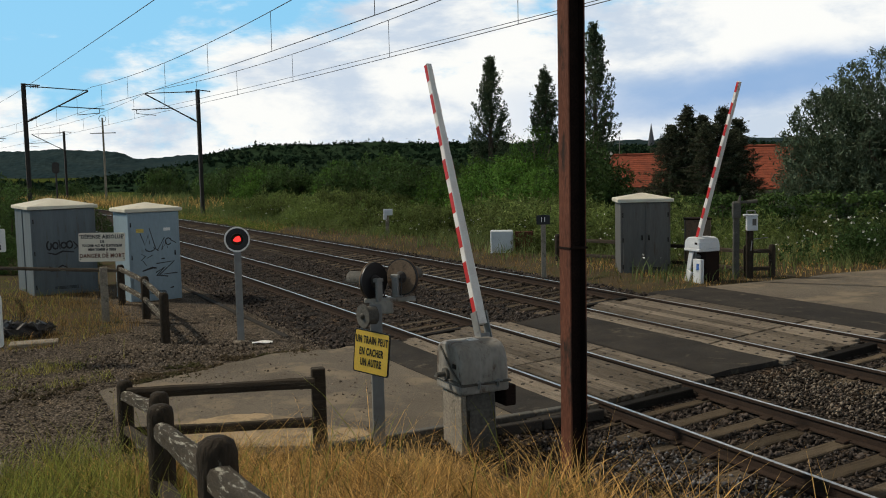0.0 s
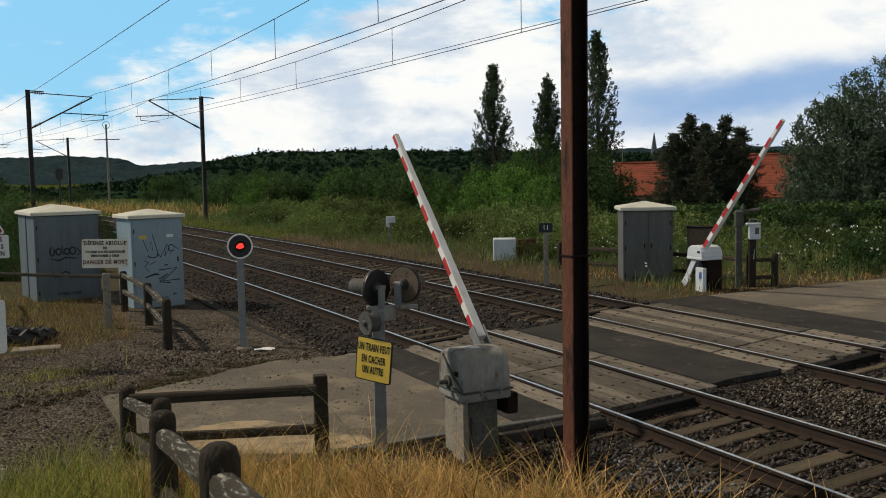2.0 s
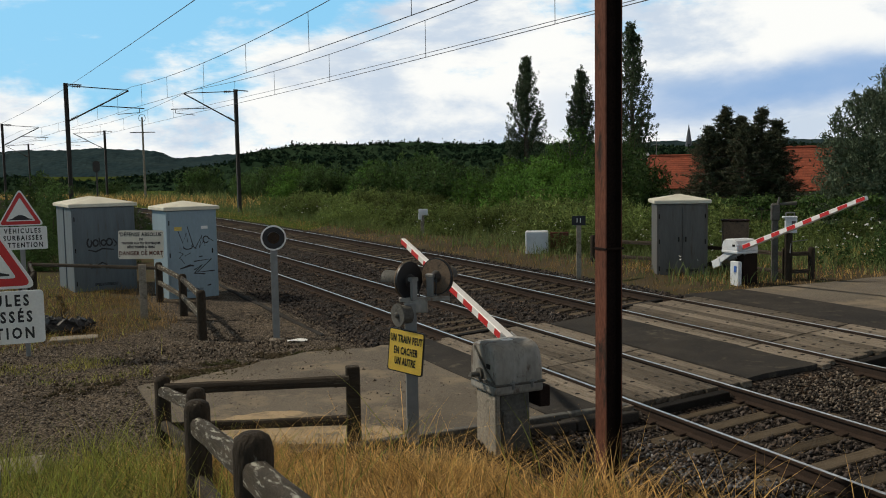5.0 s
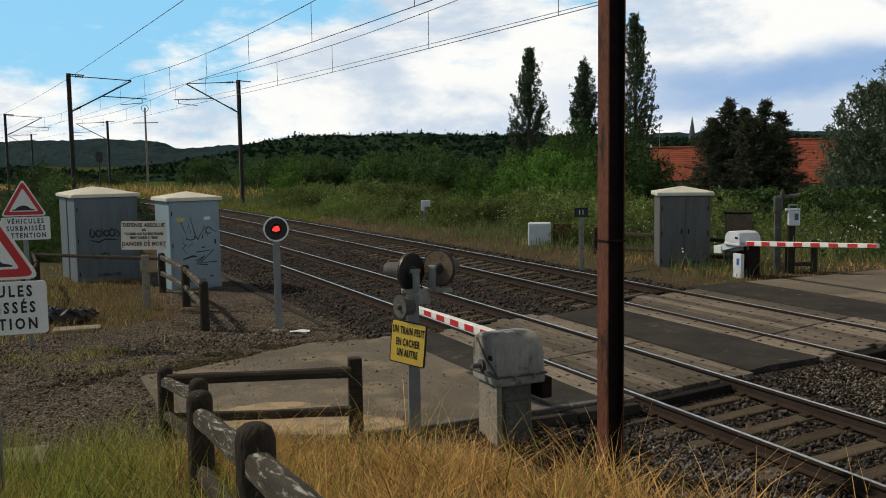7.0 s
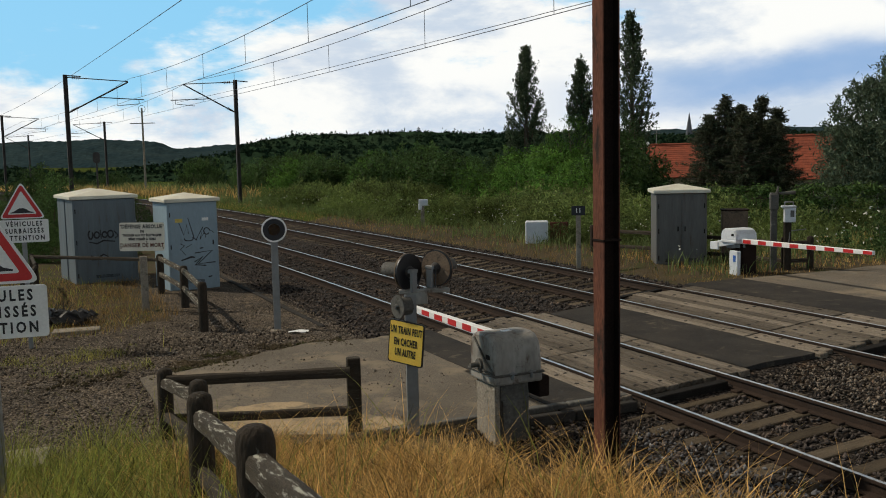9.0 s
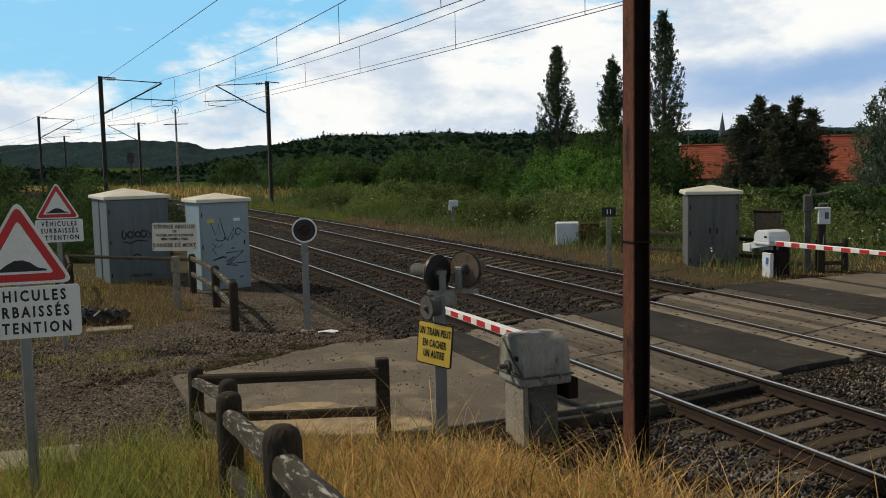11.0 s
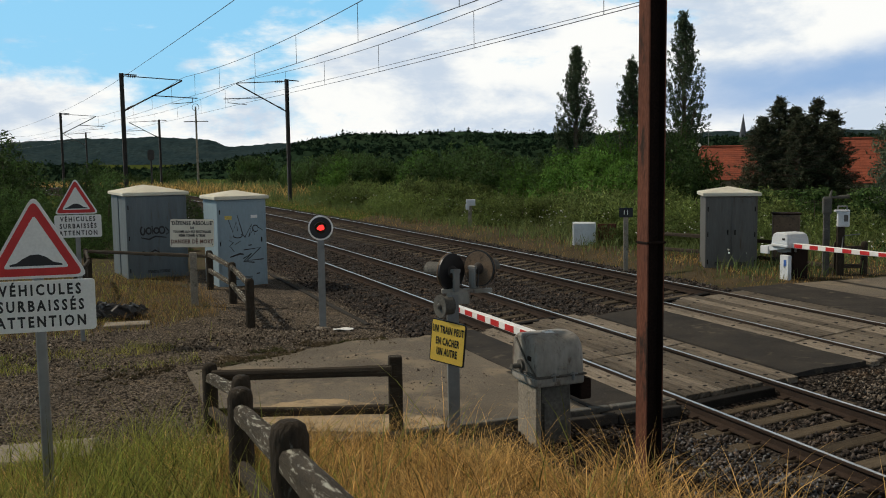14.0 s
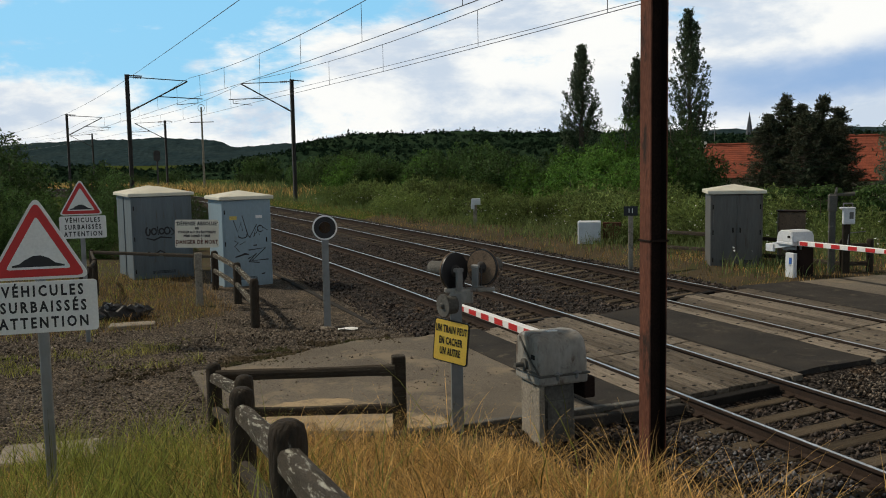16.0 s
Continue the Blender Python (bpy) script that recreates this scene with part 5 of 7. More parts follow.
def hump_sign(x, y, foot, tri_z, turn, label, bad=0.0):
    """Red triangle with a hump over a white plate; the post stands on the verge."""
    s = thing("road_sign", pose(x, y, foot, 0, 0, turn), label, "road sign", "hump warning signs")
    z0 = tri_z - foot
    bm = bmesh.new()
    box(bm, (0, 0.045, (z0 + 0.5) / 2), (0.085, 0.045, z0 + 0.5), pose(0, 0, 0, 0, bad, 0), 0.01)
    part("post", bm, M["galv"], s, "galvanised rectangular post")
    side, h = 0.80, 0.69
    tri = [(-side / 2, 0), (side / 2, 0), (0, h)]

    def inset(d):
        c = Vector((0, h / 3))
        k = 1 - d / (h / 3)
        return [tuple(c + (Vector(p) - c) * k) for p in tri]

    for nm, outline, y0, y1, mat, r in (("backing", tri, 0.0, 0.02, M["sign_white"], 0.05), ("red_border", inset(0.022), -0.004, 0.002, M["paint_red"], 0.04),
                                        ("white_field", inset(0.085), -0.008, 0.0, M["sign_white"], 0.018)):
        bm = bmesh.new()
        plate(bm, [(px, pz + z0) for px, pz in round_poly(outline, r)], y0, y1)
        part(nm, bm, mat, s)
    hump = [(-0.20, 0.105), (0.20, 0.105), (0.20, 0.118), (0.13, 0.135), (0.08, 0.175), (0.02, 0.198), (-0.04, 0.195), (-0.10, 0.165), (-0.145, 0.132), (-0.20, 0.118)]
    bm = bmesh.new()
    plate(bm, [(px, pz + z0) for px, pz in hump], -0.012, -0.004)
    part("hump_symbol", bm, M["paint_black"], s, "black hump symbol")
    bm = bmesh.new()
    plate(bm, [(px + 0.02, pz + z0 - 0.232) for px, pz in round_rect(0.84, 0.425, 0.03)], 0.0, 0.02)
    board = part("text_plate", bm, M["sign_white"], s, "white plate with black words")
    for k, text in enumerate(("V\u00c9HICULES", "SURBAISS\u00c9S", "ATTENTION")):
        lettering("lettering", text, 0.124, M["paint_black"], board, pose(0.02, -0.003, z0 - 0.10 - 0.132 * k), 0.76, 0.004, 1.42)
    return s


hump_sign(-3.93, 7.3, 0.42, 2.385, 21, "red triangular hump warning sign with a white text plate", 0.0)
hump_sign(-8.49, 17.2, -0.15, 2.345, 20, "smaller-looking red triangular hump warning sign near the cabinets", 0.0)


def build_danger_sign():
    s = thing("danger_sign", pose(-7.84, 21.55, -0.2, 0, 0, 20), "cream enamel danger plate on a grey concrete post", "sign")
    bm = bmesh.new()
    box(bm, (0.0, 0.06, 0.68), (0.17, 0.10, 1.36), None, 0.012)
    part("post", bm, M["concrete"], s, "weathered concrete post")
    bm = bmesh.new()
    plate(bm, round_rect(1.0, 0.66, 0.05), 0.0, 0.02)
    board = part("plate", bm, M["sign_cream"], s, "chipped cream enamel plate", pose(0.0, -0.005, 1.82, 0, 2.0, 0))
    for z, text, size, k in ((0.235, "D\u00c9FENSE ABSOLUE", 0.122, 0.80), (0.125, "DE", 0.07, 0.9), (0.035, "TOUCHER AUX FILS \u00c9LECTRIQUES", 0.072, 0.70),
                             (-0.055, "M\u00caME TOMB\u00c9S \u00c0 TERRE", 0.072, 0.72), (-0.20, "DANGER DE MORT", 0.128, 0.80)):
        lettering("lettering", text, size, M["paint_black"] if size < 0.125 else M["rust"], board, pose(0, -0.003, z), k, 0.0048)
    for x, z in ((-0.47, 0.27), (0.47, 0.27), (-0.47, -0.27), (0.47, -0.27), (0.03, 0.245), (0.1, -0.12)):
        bm = bmesh.new()
        rod(bm, (x, -0.004, z), (x, 0.004, z), 0.014, seg=8)
        part("rivet", bm, M["rail_side"], board)
    return s


build_danger_sign()


def build_small_post_sign():
    s = thing("track_sign", pose(2.62, 25.2, 0.25, 0, 0, -6), "small black track plate with white figures on a grey post", "sign")
    bm = bmesh.new()
    box(bm, (0, 0.05, 0.75), (0.13, 0.09, 1.5), None, 0.01)
    part("post", bm, M["concrete"], s)
    bm = bmesh.new()
    plate(bm, round_rect(0.36, 0.25, 0.01), -0.01, 0.012)
    board = part("plate", bm, M["paint_black"], s, "", pose(0, 0, 1.55))
    lettering("lettering", "11", 0.17, M["sign_white"], board, pose(0, -0.013, 0), 0.9, 0.003)


build_small_post_sign()

# ---- the rusty mast by the crossing, and the masts of the line ----


def h_beam(bm, height, w, d, t, z0=0.0, web=True):
    """Flanges face -x and +x, the web lies between."""
    box(bm, (-d / 2 + t / 2, 0, z0 + height / 2), (t, w, height), None, 0.004)
    box(bm, (d / 2 - t / 2, 0, z0 + height / 2), (t, w, height), None, 0.004)
    if web:
        box(bm, (0, 0, z0 + height / 2), (d - 2 * t, t * 0.8, height))


rusty = thing("catenary_mast", pose(1.375, 10.2, -0.45, 0, 0.15, YAW), "rust-red steel H-beam catenary mast beside the track", "mast", "catenary masts")
bm = bmesh.new()
h_beam(bm, 9.4, 0.21, 0.21, 0.016, 0.0, False)
part("flange", bm, M["rust"], rusty, "flaking rust-red steel flanges")
# the hollow's shade is put into the web's near-black colour
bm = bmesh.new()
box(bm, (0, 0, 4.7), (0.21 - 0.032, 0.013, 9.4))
part("web", bm, M["rust_dark"], rusty, "web between the flanges, its shade painted black-brown")
# thin dark plates added on the inner flange faces paint the same shade
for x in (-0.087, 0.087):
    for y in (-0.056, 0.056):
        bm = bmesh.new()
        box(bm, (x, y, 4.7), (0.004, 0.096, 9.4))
        part("flange_lining", bm, M["rust_dark"], rusty, "thin plate that paints shade on the flange's inner face")
bm = bmesh.new()
box(bm, (0, 0, 2.84), (0.235, 0.235, 0.022), None, 0.003)
part("strap", bm, M["rust_dark"], rusty, "dark steel strap")


def build_mast(u, s, side, top, label):
    """side: +1 where the tracks lie towards +x of the mast."""
    foot = -0.3 - 2.0 * smooth(60, 260, s)
    mast = thing("catenary_mast", lay_pose(u, s, foot), label, "mast", "catenary masts")
    bm = bmesh.new()
    h_beam(bm, top - foot, 0.24, 0.24, 0.02)
    part("beam", bm, M["mast"], mast, "dark steel beam")
    t = top - foot
    reach = 3.6
    bm = bmesh.new()
    rod(bm, (0, 0, t - 0.15), (side * reach, 0, t - 0.35), 0.03, seg=6)
    part("top_tie", bm, M["mast"], mast)
    bm = bmesh.new()
    rod(bm, (0, 0, t - 2.3), (side * reach, 0, t - 0.38), 0.045, seg=8)
    part("bracket_tube", bm, M["mast"], mast, "slanting bracket tube")
    bm = bmesh.new()
    rod(bm, (side * 1.75, 0, t - 1.32), (side * 4.5, 0, t - 1.45), 0.03, seg=8)
    rod(bm, (side * 4.2, 0, t - 1.45), (side * 4.2, 0, t - 1.7), 0.02, seg=6)
    rod(bm, (side * 4.2, 0, t - 1.7), (side * 2.9, 0, t - 1.82), 0.02, seg=6)
    part("steady_arm", bm, M["mast"], mast)
    for a, b in (((side * 0.35, 0, t - 0.17), (side * 0.85, 0, t - 0.2)), ((side * 0.25, 0, t - 2.16), (side * 0.65, 0, t - 1.94))):
        bm = bmesh.new()
        a, b = Vector(a), Vector(b)
        for k in range(4):
            c = a.lerp(b, (k + 0.5) / 4)
            d = (b - a).normalized() * 0.03
            rod(bm, c - d, c + d, 0.095, 0.05, seg=10)
        part("insulator", bm, M["porcelain"], mast, "ribbed insulator")
    bm = bmesh.new()
    rod(bm, (0, 0, t - 0.05), (-side * 0.9, 0, t - 0.12) if side < 0 else (0.9, 0, t - 0.1), 0.035, seg=6)
    part("feeder_arm", bm, M["mast"], mast)
    return mast


MASTS = [(4.72, 60.8, 1, 8.65, "dark steel catenary mast with an arm over the near track"), (16.48, 65.8, -1, 8.95, "dark steel catenary mast with an arm over the far track"),
         (18.5, 120.0, -1, 8.4, "distant dark catenary mast over the far track"), (5.7, 109.4, 1, 8.6, "distant dark catenary mast over the near track"),
         (20.4, 171.8, -1, 8.4, "far dark catenary mast on the curve"), (4.0, 178, 1, 7.4, "far dark catenary mast on the curve")]
for u, s, side, top, label in MASTS:
    build_mast(u, s, side, top, label)


def span(name, u, z_low, z_high, rise, label, extra=()):
    """A contact wire with its carrier and droppers."""
    line = thing(name, Matrix(), label, "overhead wire", "overhead lines")
    ss = steps(-30, 62, 2) + steps(66, 240, 6)

    def sag(s):
        k = ((s - 61) / 54.0) % 1.0
        return -0.55 * 4 * k * (1 - k)

    def sink(s):
        return -1.6 * smooth(60, 260, s)

    sweep("contact_wire", [lay(u, s, z_low + rise * min(s, 60) + sink(s)) for s in ss], 0.011, M["wire"], line)
    sweep("carrier_wire", [lay(u, s, z_high + 0.28 + sag(s) + sink(s)) for s in ss], 0.012, M["wire"], line)
    for s in extra:
        sweep("dropper", [lay(u, s, z_low + rise * min(s, 60) + sink(s)), lay(u, s, z_high + 0.28 + sag(s) + sink(s))], 0.009, M["wire"], line)
    return line


span("overhead_line", NEAR + GAUGE / 2, 6.48, 8.20, 0.0115, "overhead contact line above the near track", (6, 13, 20, 27.6, 35, 42, 50, 57, 65, 73, 82, 92, 102))
span("overhead_line", FAR + GAUGE / 2, 6.57, 8.12, 0.006, "overhead contact line above the far track", (5, 13, 20, 27.5, 36.5, 44, 51, 58, 66, 74, 83, 93, 103))
aux = thing("feeder_wire", Matrix(), "thin feeder wire along the mast tops", "overhead wire", "overhead lines")
sweep("wire", [lay(5.1, s, 8.62 - 0.00042 * max(61 - s, 0) ** 2 - 1.6 * smooth(60, 260, s)) for s in steps(-20, 62, 3) + steps(70, 240, 8)], 0.012, M["wire"], aux)
aux2 = thing("feeder_wire", Matrix(), "thin second wire beside the far contact line", "overhead wire", "overhead lines")
sweep("wire", [lay(FAR + GAUGE / 2 + 0.30, s, 6.63 + 0.0112 * s) for s in steps(-20, 66, 3)], 0.009, M["wire"], aux2)


def build_pole(x, y, h, name, label):
    p = thing(name, pose(x, y, place_z(x, y) - 0.3), label, "pole")
    bm = bmesh.new()
    rod(bm, (0, 0, 0), (0, 0, h), 0.16, 0.11, seg=8)
    part("shaft", bm, M["concrete"], p)
    bm = bmesh.new()
    bar(bm, (-1.6, 0, h - 1.9), (1.6, 0, h - 1.9), 0.08, 0.1)
    part("cross_arm", bm, M["mast"], p)
    bm = bmesh.new()
    for k in range(10):
        a0, a1 = radians(36 * k), radians(36 * (k + 1))
        rod(bm, (0.45 * math.cos(a0), 0, h - 0.1 + 0.45 * math.sin(a0)), (0.45 * math.cos(a1), 0, h - 0.1 + 0.45 * math.sin(a1)), 0.03, seg=5)
    part("ring", bm, M["mast"], p)


build_pole(-42.5, 119.0, 10.6, "power_pole", "slim grey concrete power pole with a cross arm")

sp = thing("signal_post", pose(-45.4, 111.0, place_z(-45.4, 111.0) - 0.2, 0, 0, 20), "short dark railway signal post far along the line", "signal")
bm = bmesh.new()
rod(bm, (0, 0, 0), (0, 0, 4.4), 0.10, seg=8)
part("post", bm, M["mast"], sp)
bm = bmesh.new()
plate(bm, round_rect(0.8, 1.3, 0.3), -0.05, 0.05)
part("signal_head", bm, M["mast"], sp, "dark signal head", pose(0, -0.12, 4.3))

# ---- small trackside things ----
bx = thing("telephone_box", pose(7.5, 23.25, 0.25, 0, 0, -8), "white crossing telephone box on a dark timber post", "telephone")
bm = bmesh.new()
box(bm, (0, 0.06, 0.85), (0.17, 0.15, 1.7), None, 0.015)
part("post", bm, M["wood_post"], bx, "dark timber post")
bm = bmesh.new()
box(bm, (0.03, -0.06, 1.47), (0.27, 0.14, 0.36), None, 0.015)
box(bm, (0.0, -0.06, 1.67), (0.34, 0.17, 0.05), None, 0.012)
part("case", bm, M["box_white"], bx, "white painted case")
bm = bmesh.new()
box(bm, (0.08, -0.135, 1.5), (0.09, 0.012, 0.16), None, 0.003)
part("dial_plate", bm, M["cab_grey"], bx)
bm = bmesh.new()
for a, b in (((-0.09, -0.06, 1.69), (-0.09, -0.06, 1.78)), ((0.11, -0.06, 1.69), (0.11, -0.06, 1.78)), ((-0.09, -0.06, 1.78), (0.11, -0.06, 1.78))):
    rod(bm, a, b, 0.016, seg=6)
part("handle", bm, M["galv"], bx)
bm = bmesh.new()
rod(bm, (0.05, 0, 1.07), (0.42, -0.05, 1.12), 0.012, seg=6)
rod(bm, (0.05, 0, 1.07), (0.02, -0.05, 0.8), 0.012, seg=6)
part("cable", bm, M["galv"], bx)

tall = thing("signal_post", pose(7.22, 23.45, 0.25, 0, 0, -8), "grey post with a rusty signal seen edge-on", "post")
bm = bmesh.new()
box(bm, (0, 0, 1.0), (0.15, 0.12, 2.0), None, 0.01)
part("post", bm, M["box_dark"], tall)
bm = bmesh.new()
box(bm, (0.0, -0.02, 1.78), (0.2, 0.16, 0.4), None, 0.02)
rod(bm, (0.06, 0, 1.95), (0.1, 0, 2.16), 0.04, 0.02, seg=8)
rod(bm, (0.1, 0, 1.98), (0.5, 0.02, 2.0), 0.03, 0.05, seg=8)
part("lamp_case", bm, M["box_dark"], tall)

brown = thing("equipment_box", pose(6.75, 25.6, 0.2, 0, 0, -10), "brown rusty steel equipment box behind the far barrier", "box")
bm = bmesh.new()
box(bm, (0.08, 0.0, 0.75), (0.66, 0.5, 1.5), None, 0.015)
part("body", bm, M["rust_grey"], brown)
bm = bmesh.new()
box(bm, (0.08, 0.0, 1.52), (0.72, 0.56, 0.04), None, 0.01)
part("lid", bm, M["rust_dark"], brown)

wb = thing("concrete_block", pose(1.9, 31.7, 0.2, 0, 0, -4), "white-painted concrete cable block with flaking paint", "block")
bm = bmesh.new()
box(bm, (0, 0, 0.44), (0.76, 0.5, 0.9), None, 0.03)
part("body", bm, M["box_white"], wb)
bm = bmesh.new()
box(bm, (0.75, 0.3, 0.42), (0.62, 0.12, 0.80), None, 0.01)
part("rusty_panel", bm, M["rust"], wb, "rusty sheet panel beside it")

mp = thing("marker_post", pose(-2.5, 41.0, 0.2, 0, 0, 4), "white marker box on a short grey post", "post")
bm = bmesh.new()
box(bm, (0, 0.05, 0.5), (0.16, 0.12, 1.0), None, 0.01)
part("post", bm, M["concrete"], mp)
bm = bmesh.new()
box(bm, (0.04, -0.05, 1.14), (0.40, 0.08, 0.28), None, 0.02)
box(bm, (-0.1, -0.05, 0.95), (0.16, 0.1, 0.26), None, 0.02)
part("plate", bm, M["box_white"], mp)

sl = thing("concrete_slab", pose(-5.2, 9.62, 0.13, 3, 0, 20), "pale concrete drain slab sunk in the verge", "slab")
bm = bmesh.new()
box(bm, (0, 0, 0), (1.05, 0.62, 0.12), None, 0.02)
part("top", bm, M["concrete"], sl)
bm = bmesh.new()
box(bm, (0, -0.2, -0.13), (0.95, 0.16, 0.2), None, 0.01)
part("rim", bm, M["box_dark"], sl, "dark shadowed rim")
sl2 = thing("concrete_slab", pose(-8.35, 18.9, -0.10, 0, 0, 20), "thin concrete slab beside black rubbish", "slab")
bm = bmesh.new()
box(bm, (0, 0, 0), (0.92, 0.45, 0.09), None, 0.015)
part("top", bm, M["concrete"], sl2)


def rubbish_heap():
    heap = thing("rubbish_heap", pose(-8.85, 20.0, -0.14, 0, 0, 20), "heap of black plastic and burnt twigs", "rubbish")
    rng = random.Random(8)
    for k in range(7):
        bm = bmesh.new()
        c = (rng.uniform(-0.5, 0.5), rng.uniform(-0.25, 0.25), 0.10 + rng.uniform(0, 0.14))
        for v in ball(bm, c, rng.uniform(0.14, 0.26), (1.4, 1.0, 0.7), 14, 10):
            v.co += Vector((noise.noise(v.co * 9), noise.noise(v.co * 9 + Vector((9, 0, 0))), noise.noise(v.co * 9 + Vector((0, 9, 0))))) * 0.16
        part("plastic_bag", bm, M["rubbish"], heap, "crumpled black plastic")
    for k in range(16):
        bm = bmesh.new()
        a = Vector((rng.uniform(-0.6, 0.5), rng.uniform(-0.2, 0.2), 0.12))
        rod(bm, a, a + Vector((rng.uniform(-0.35, 0.35), rng.uniform(-0.1, 0.1), rng.uniform(0.1, 0.42))), 0.014, 0.004, seg=5)
        part("twig", bm, M["rubbish"], heap)


rubbish_heap()
bm = bmesh.new()
vs = [[bm.verts.new((-0.2 + 0.4 * i / 6, -0.11 + 0.22 * j / 4, 0.01 + 0.012 * math.sin(i * 1.1 + j))) for j in range(5)] for i in range(7)]
for i in range(6):
    for j in range(4):
        bm.faces.new((vs[i][j], vs[i + 1][j], vs[i + 1][j + 1], vs[i][j + 1]))
ext = bmesh.ops.extrude_face_region(bm, geom=list(bm.faces))
bmesh.ops.translate(bm, vec=(0, 0, 0.006), verts=[g for g in ext["geom"] if isinstance(g, bmesh.types.BMVert)])
pap = new("paper_sheet", finish("paper_sheet", bm, M["paper"]))
pap.matrix_basis = pose(-3.66, 18.5, -0.105, 0, 0, 12)
tagged(pap, "white sheet of litter paper lying on the gravel", "litter")

# kerb stones along the road edge before the barrier
kerb = thing("kerb", Matrix(), "dark low kerb along the road edge", "kerb", kind="structure")
bm = bmesh.new()
box(bm, (0, 0, 0), (0.96, 0.12, 0.14), None, 0.012)
ks = finish("kerb_stone", bm, M["box_dark"])
kd = ks.copy()
kd.materials[0] = M["tar"]
for k in range(5):
    part("kerb_stone", ks, None, kerb, m=lay_pose(3.1 + 0.98 * k, ROAD0 + 0.06, -0.085))
for k in range(2):
    part("kerb_stone", kd, None, kerb, m=lay_pose(5.95 + 0.98 * k, ROAD0 - 0.26, -0.10))
pk = thing("path_edging", Matrix(), "dark concrete edging of the ballast shoulder", "kerb", kind="structure")
for k in range(14):
    part("kerb_stone", kd, None, pk, m=lay_pose(5.55, 18.9 + 0.98 * k, -0.15, 90))

# ---- plants ----


def leaves(centres, radii, count, size, seed, squash=0.85, up=0.3, slim=0.55, spread=0.34):
    """Small rhombic leaves on the skins of many clumps; returns points and faces."""
    rng = np.random.default_rng(seed)
    centres, radii = np.asarray(centres, float), np.asarray(radii, float)
    pick = rng.choice(len(centres), count, p=radii ** 2 / (radii ** 2).sum())
    d = rng.normal(size=(count, 3))
    d /= np.linalg.norm(d, axis=1, keepdims=True)
    r = radii[pick] * np.abs(rng.normal(0.8, spread, count))
    p = centres[pick] + d * r[:, None] * np.array((1, 1, squash))
    nrm = d + rng.normal(size=(count, 3)) * 0.6 + np.array((0, 0, up))
    nrm /= np.linalg.norm(nrm, axis=1, keepdims=True)
    t = np.cross(nrm, rng.normal(size=(count, 3)))
    t /= np.linalg.norm(t, axis=1, keepdims=True)
    b = np.cross(nrm, t)
    sz = size * rng.uniform(0.6, 1.35, count)[:, None]
    v = np.stack((p - t * sz, p + b * sz * slim, p + t * sz, p - b * sz * slim), 1).reshape(-1, 3)
    f = np.arange(count * 4).reshape(-1, 4)
    return v, f


def limb(bm, a, b, r0, r1, seed, bend=0.15, n=4):
    rng = random.Random(seed)
    a, b = Vector(a), Vector(b)
    pts = [a.lerp(b, i / n) + Vector((rng.uniform(-1, 1), rng.uniform(-1, 1), 0)) * bend * (0 if i in (0, n) else 1) for i in range(n + 1)]
    for i in range(n):
        rod(bm, pts[i], pts[i + 1], r0 + (r1 - r0) * i / n, r0 + (r1 - r0) * (i + 1) / n, 7, False)


def sprays(tips, dirs, count, size, seed, length, scatter=0.12, slim=0.4, along=0.7):
    """Small pointed leaves strewn along many twigs; returns points and faces."""
    rng = np.random.default_rng(seed)
    tips, dirs = np.asarray(tips, float), np.asarray(dirs, float)
    dirs = dirs / np.linalg.norm(dirs, axis=1, keepdims=True)
    long = length * rng.uniform(0.5, 1.4, len(tips))
    pick = rng.integers(0, len(tips), count)
    q = rng.random(count) ** 0.8
    p = tips[pick] + dirs[pick] * (long[pick] * (q - 0.6))[:, None] + rng.normal(size=(count, 3)) * (scatter * (1.15 - q))[:, None]
    t = dirs[pick] * along + rng.normal(size=(count, 3)) * 0.55
    t /= np.linalg.norm(t, axis=1, keepdims=True)
    b = np.cross(t, rng.normal(size=(count, 3)))
    b /= np.linalg.norm(b, axis=1, keepdims=True)
    sz = size * rng.uniform(0.55, 1.4, count)[:, None]
    v = np.stack((p - t * sz + b * sz * slim, p - t * sz - b * sz * slim, p + t * sz), 1).reshape(-1, 3)
    return v, np.arange(count * 3).reshape(-1, 3)


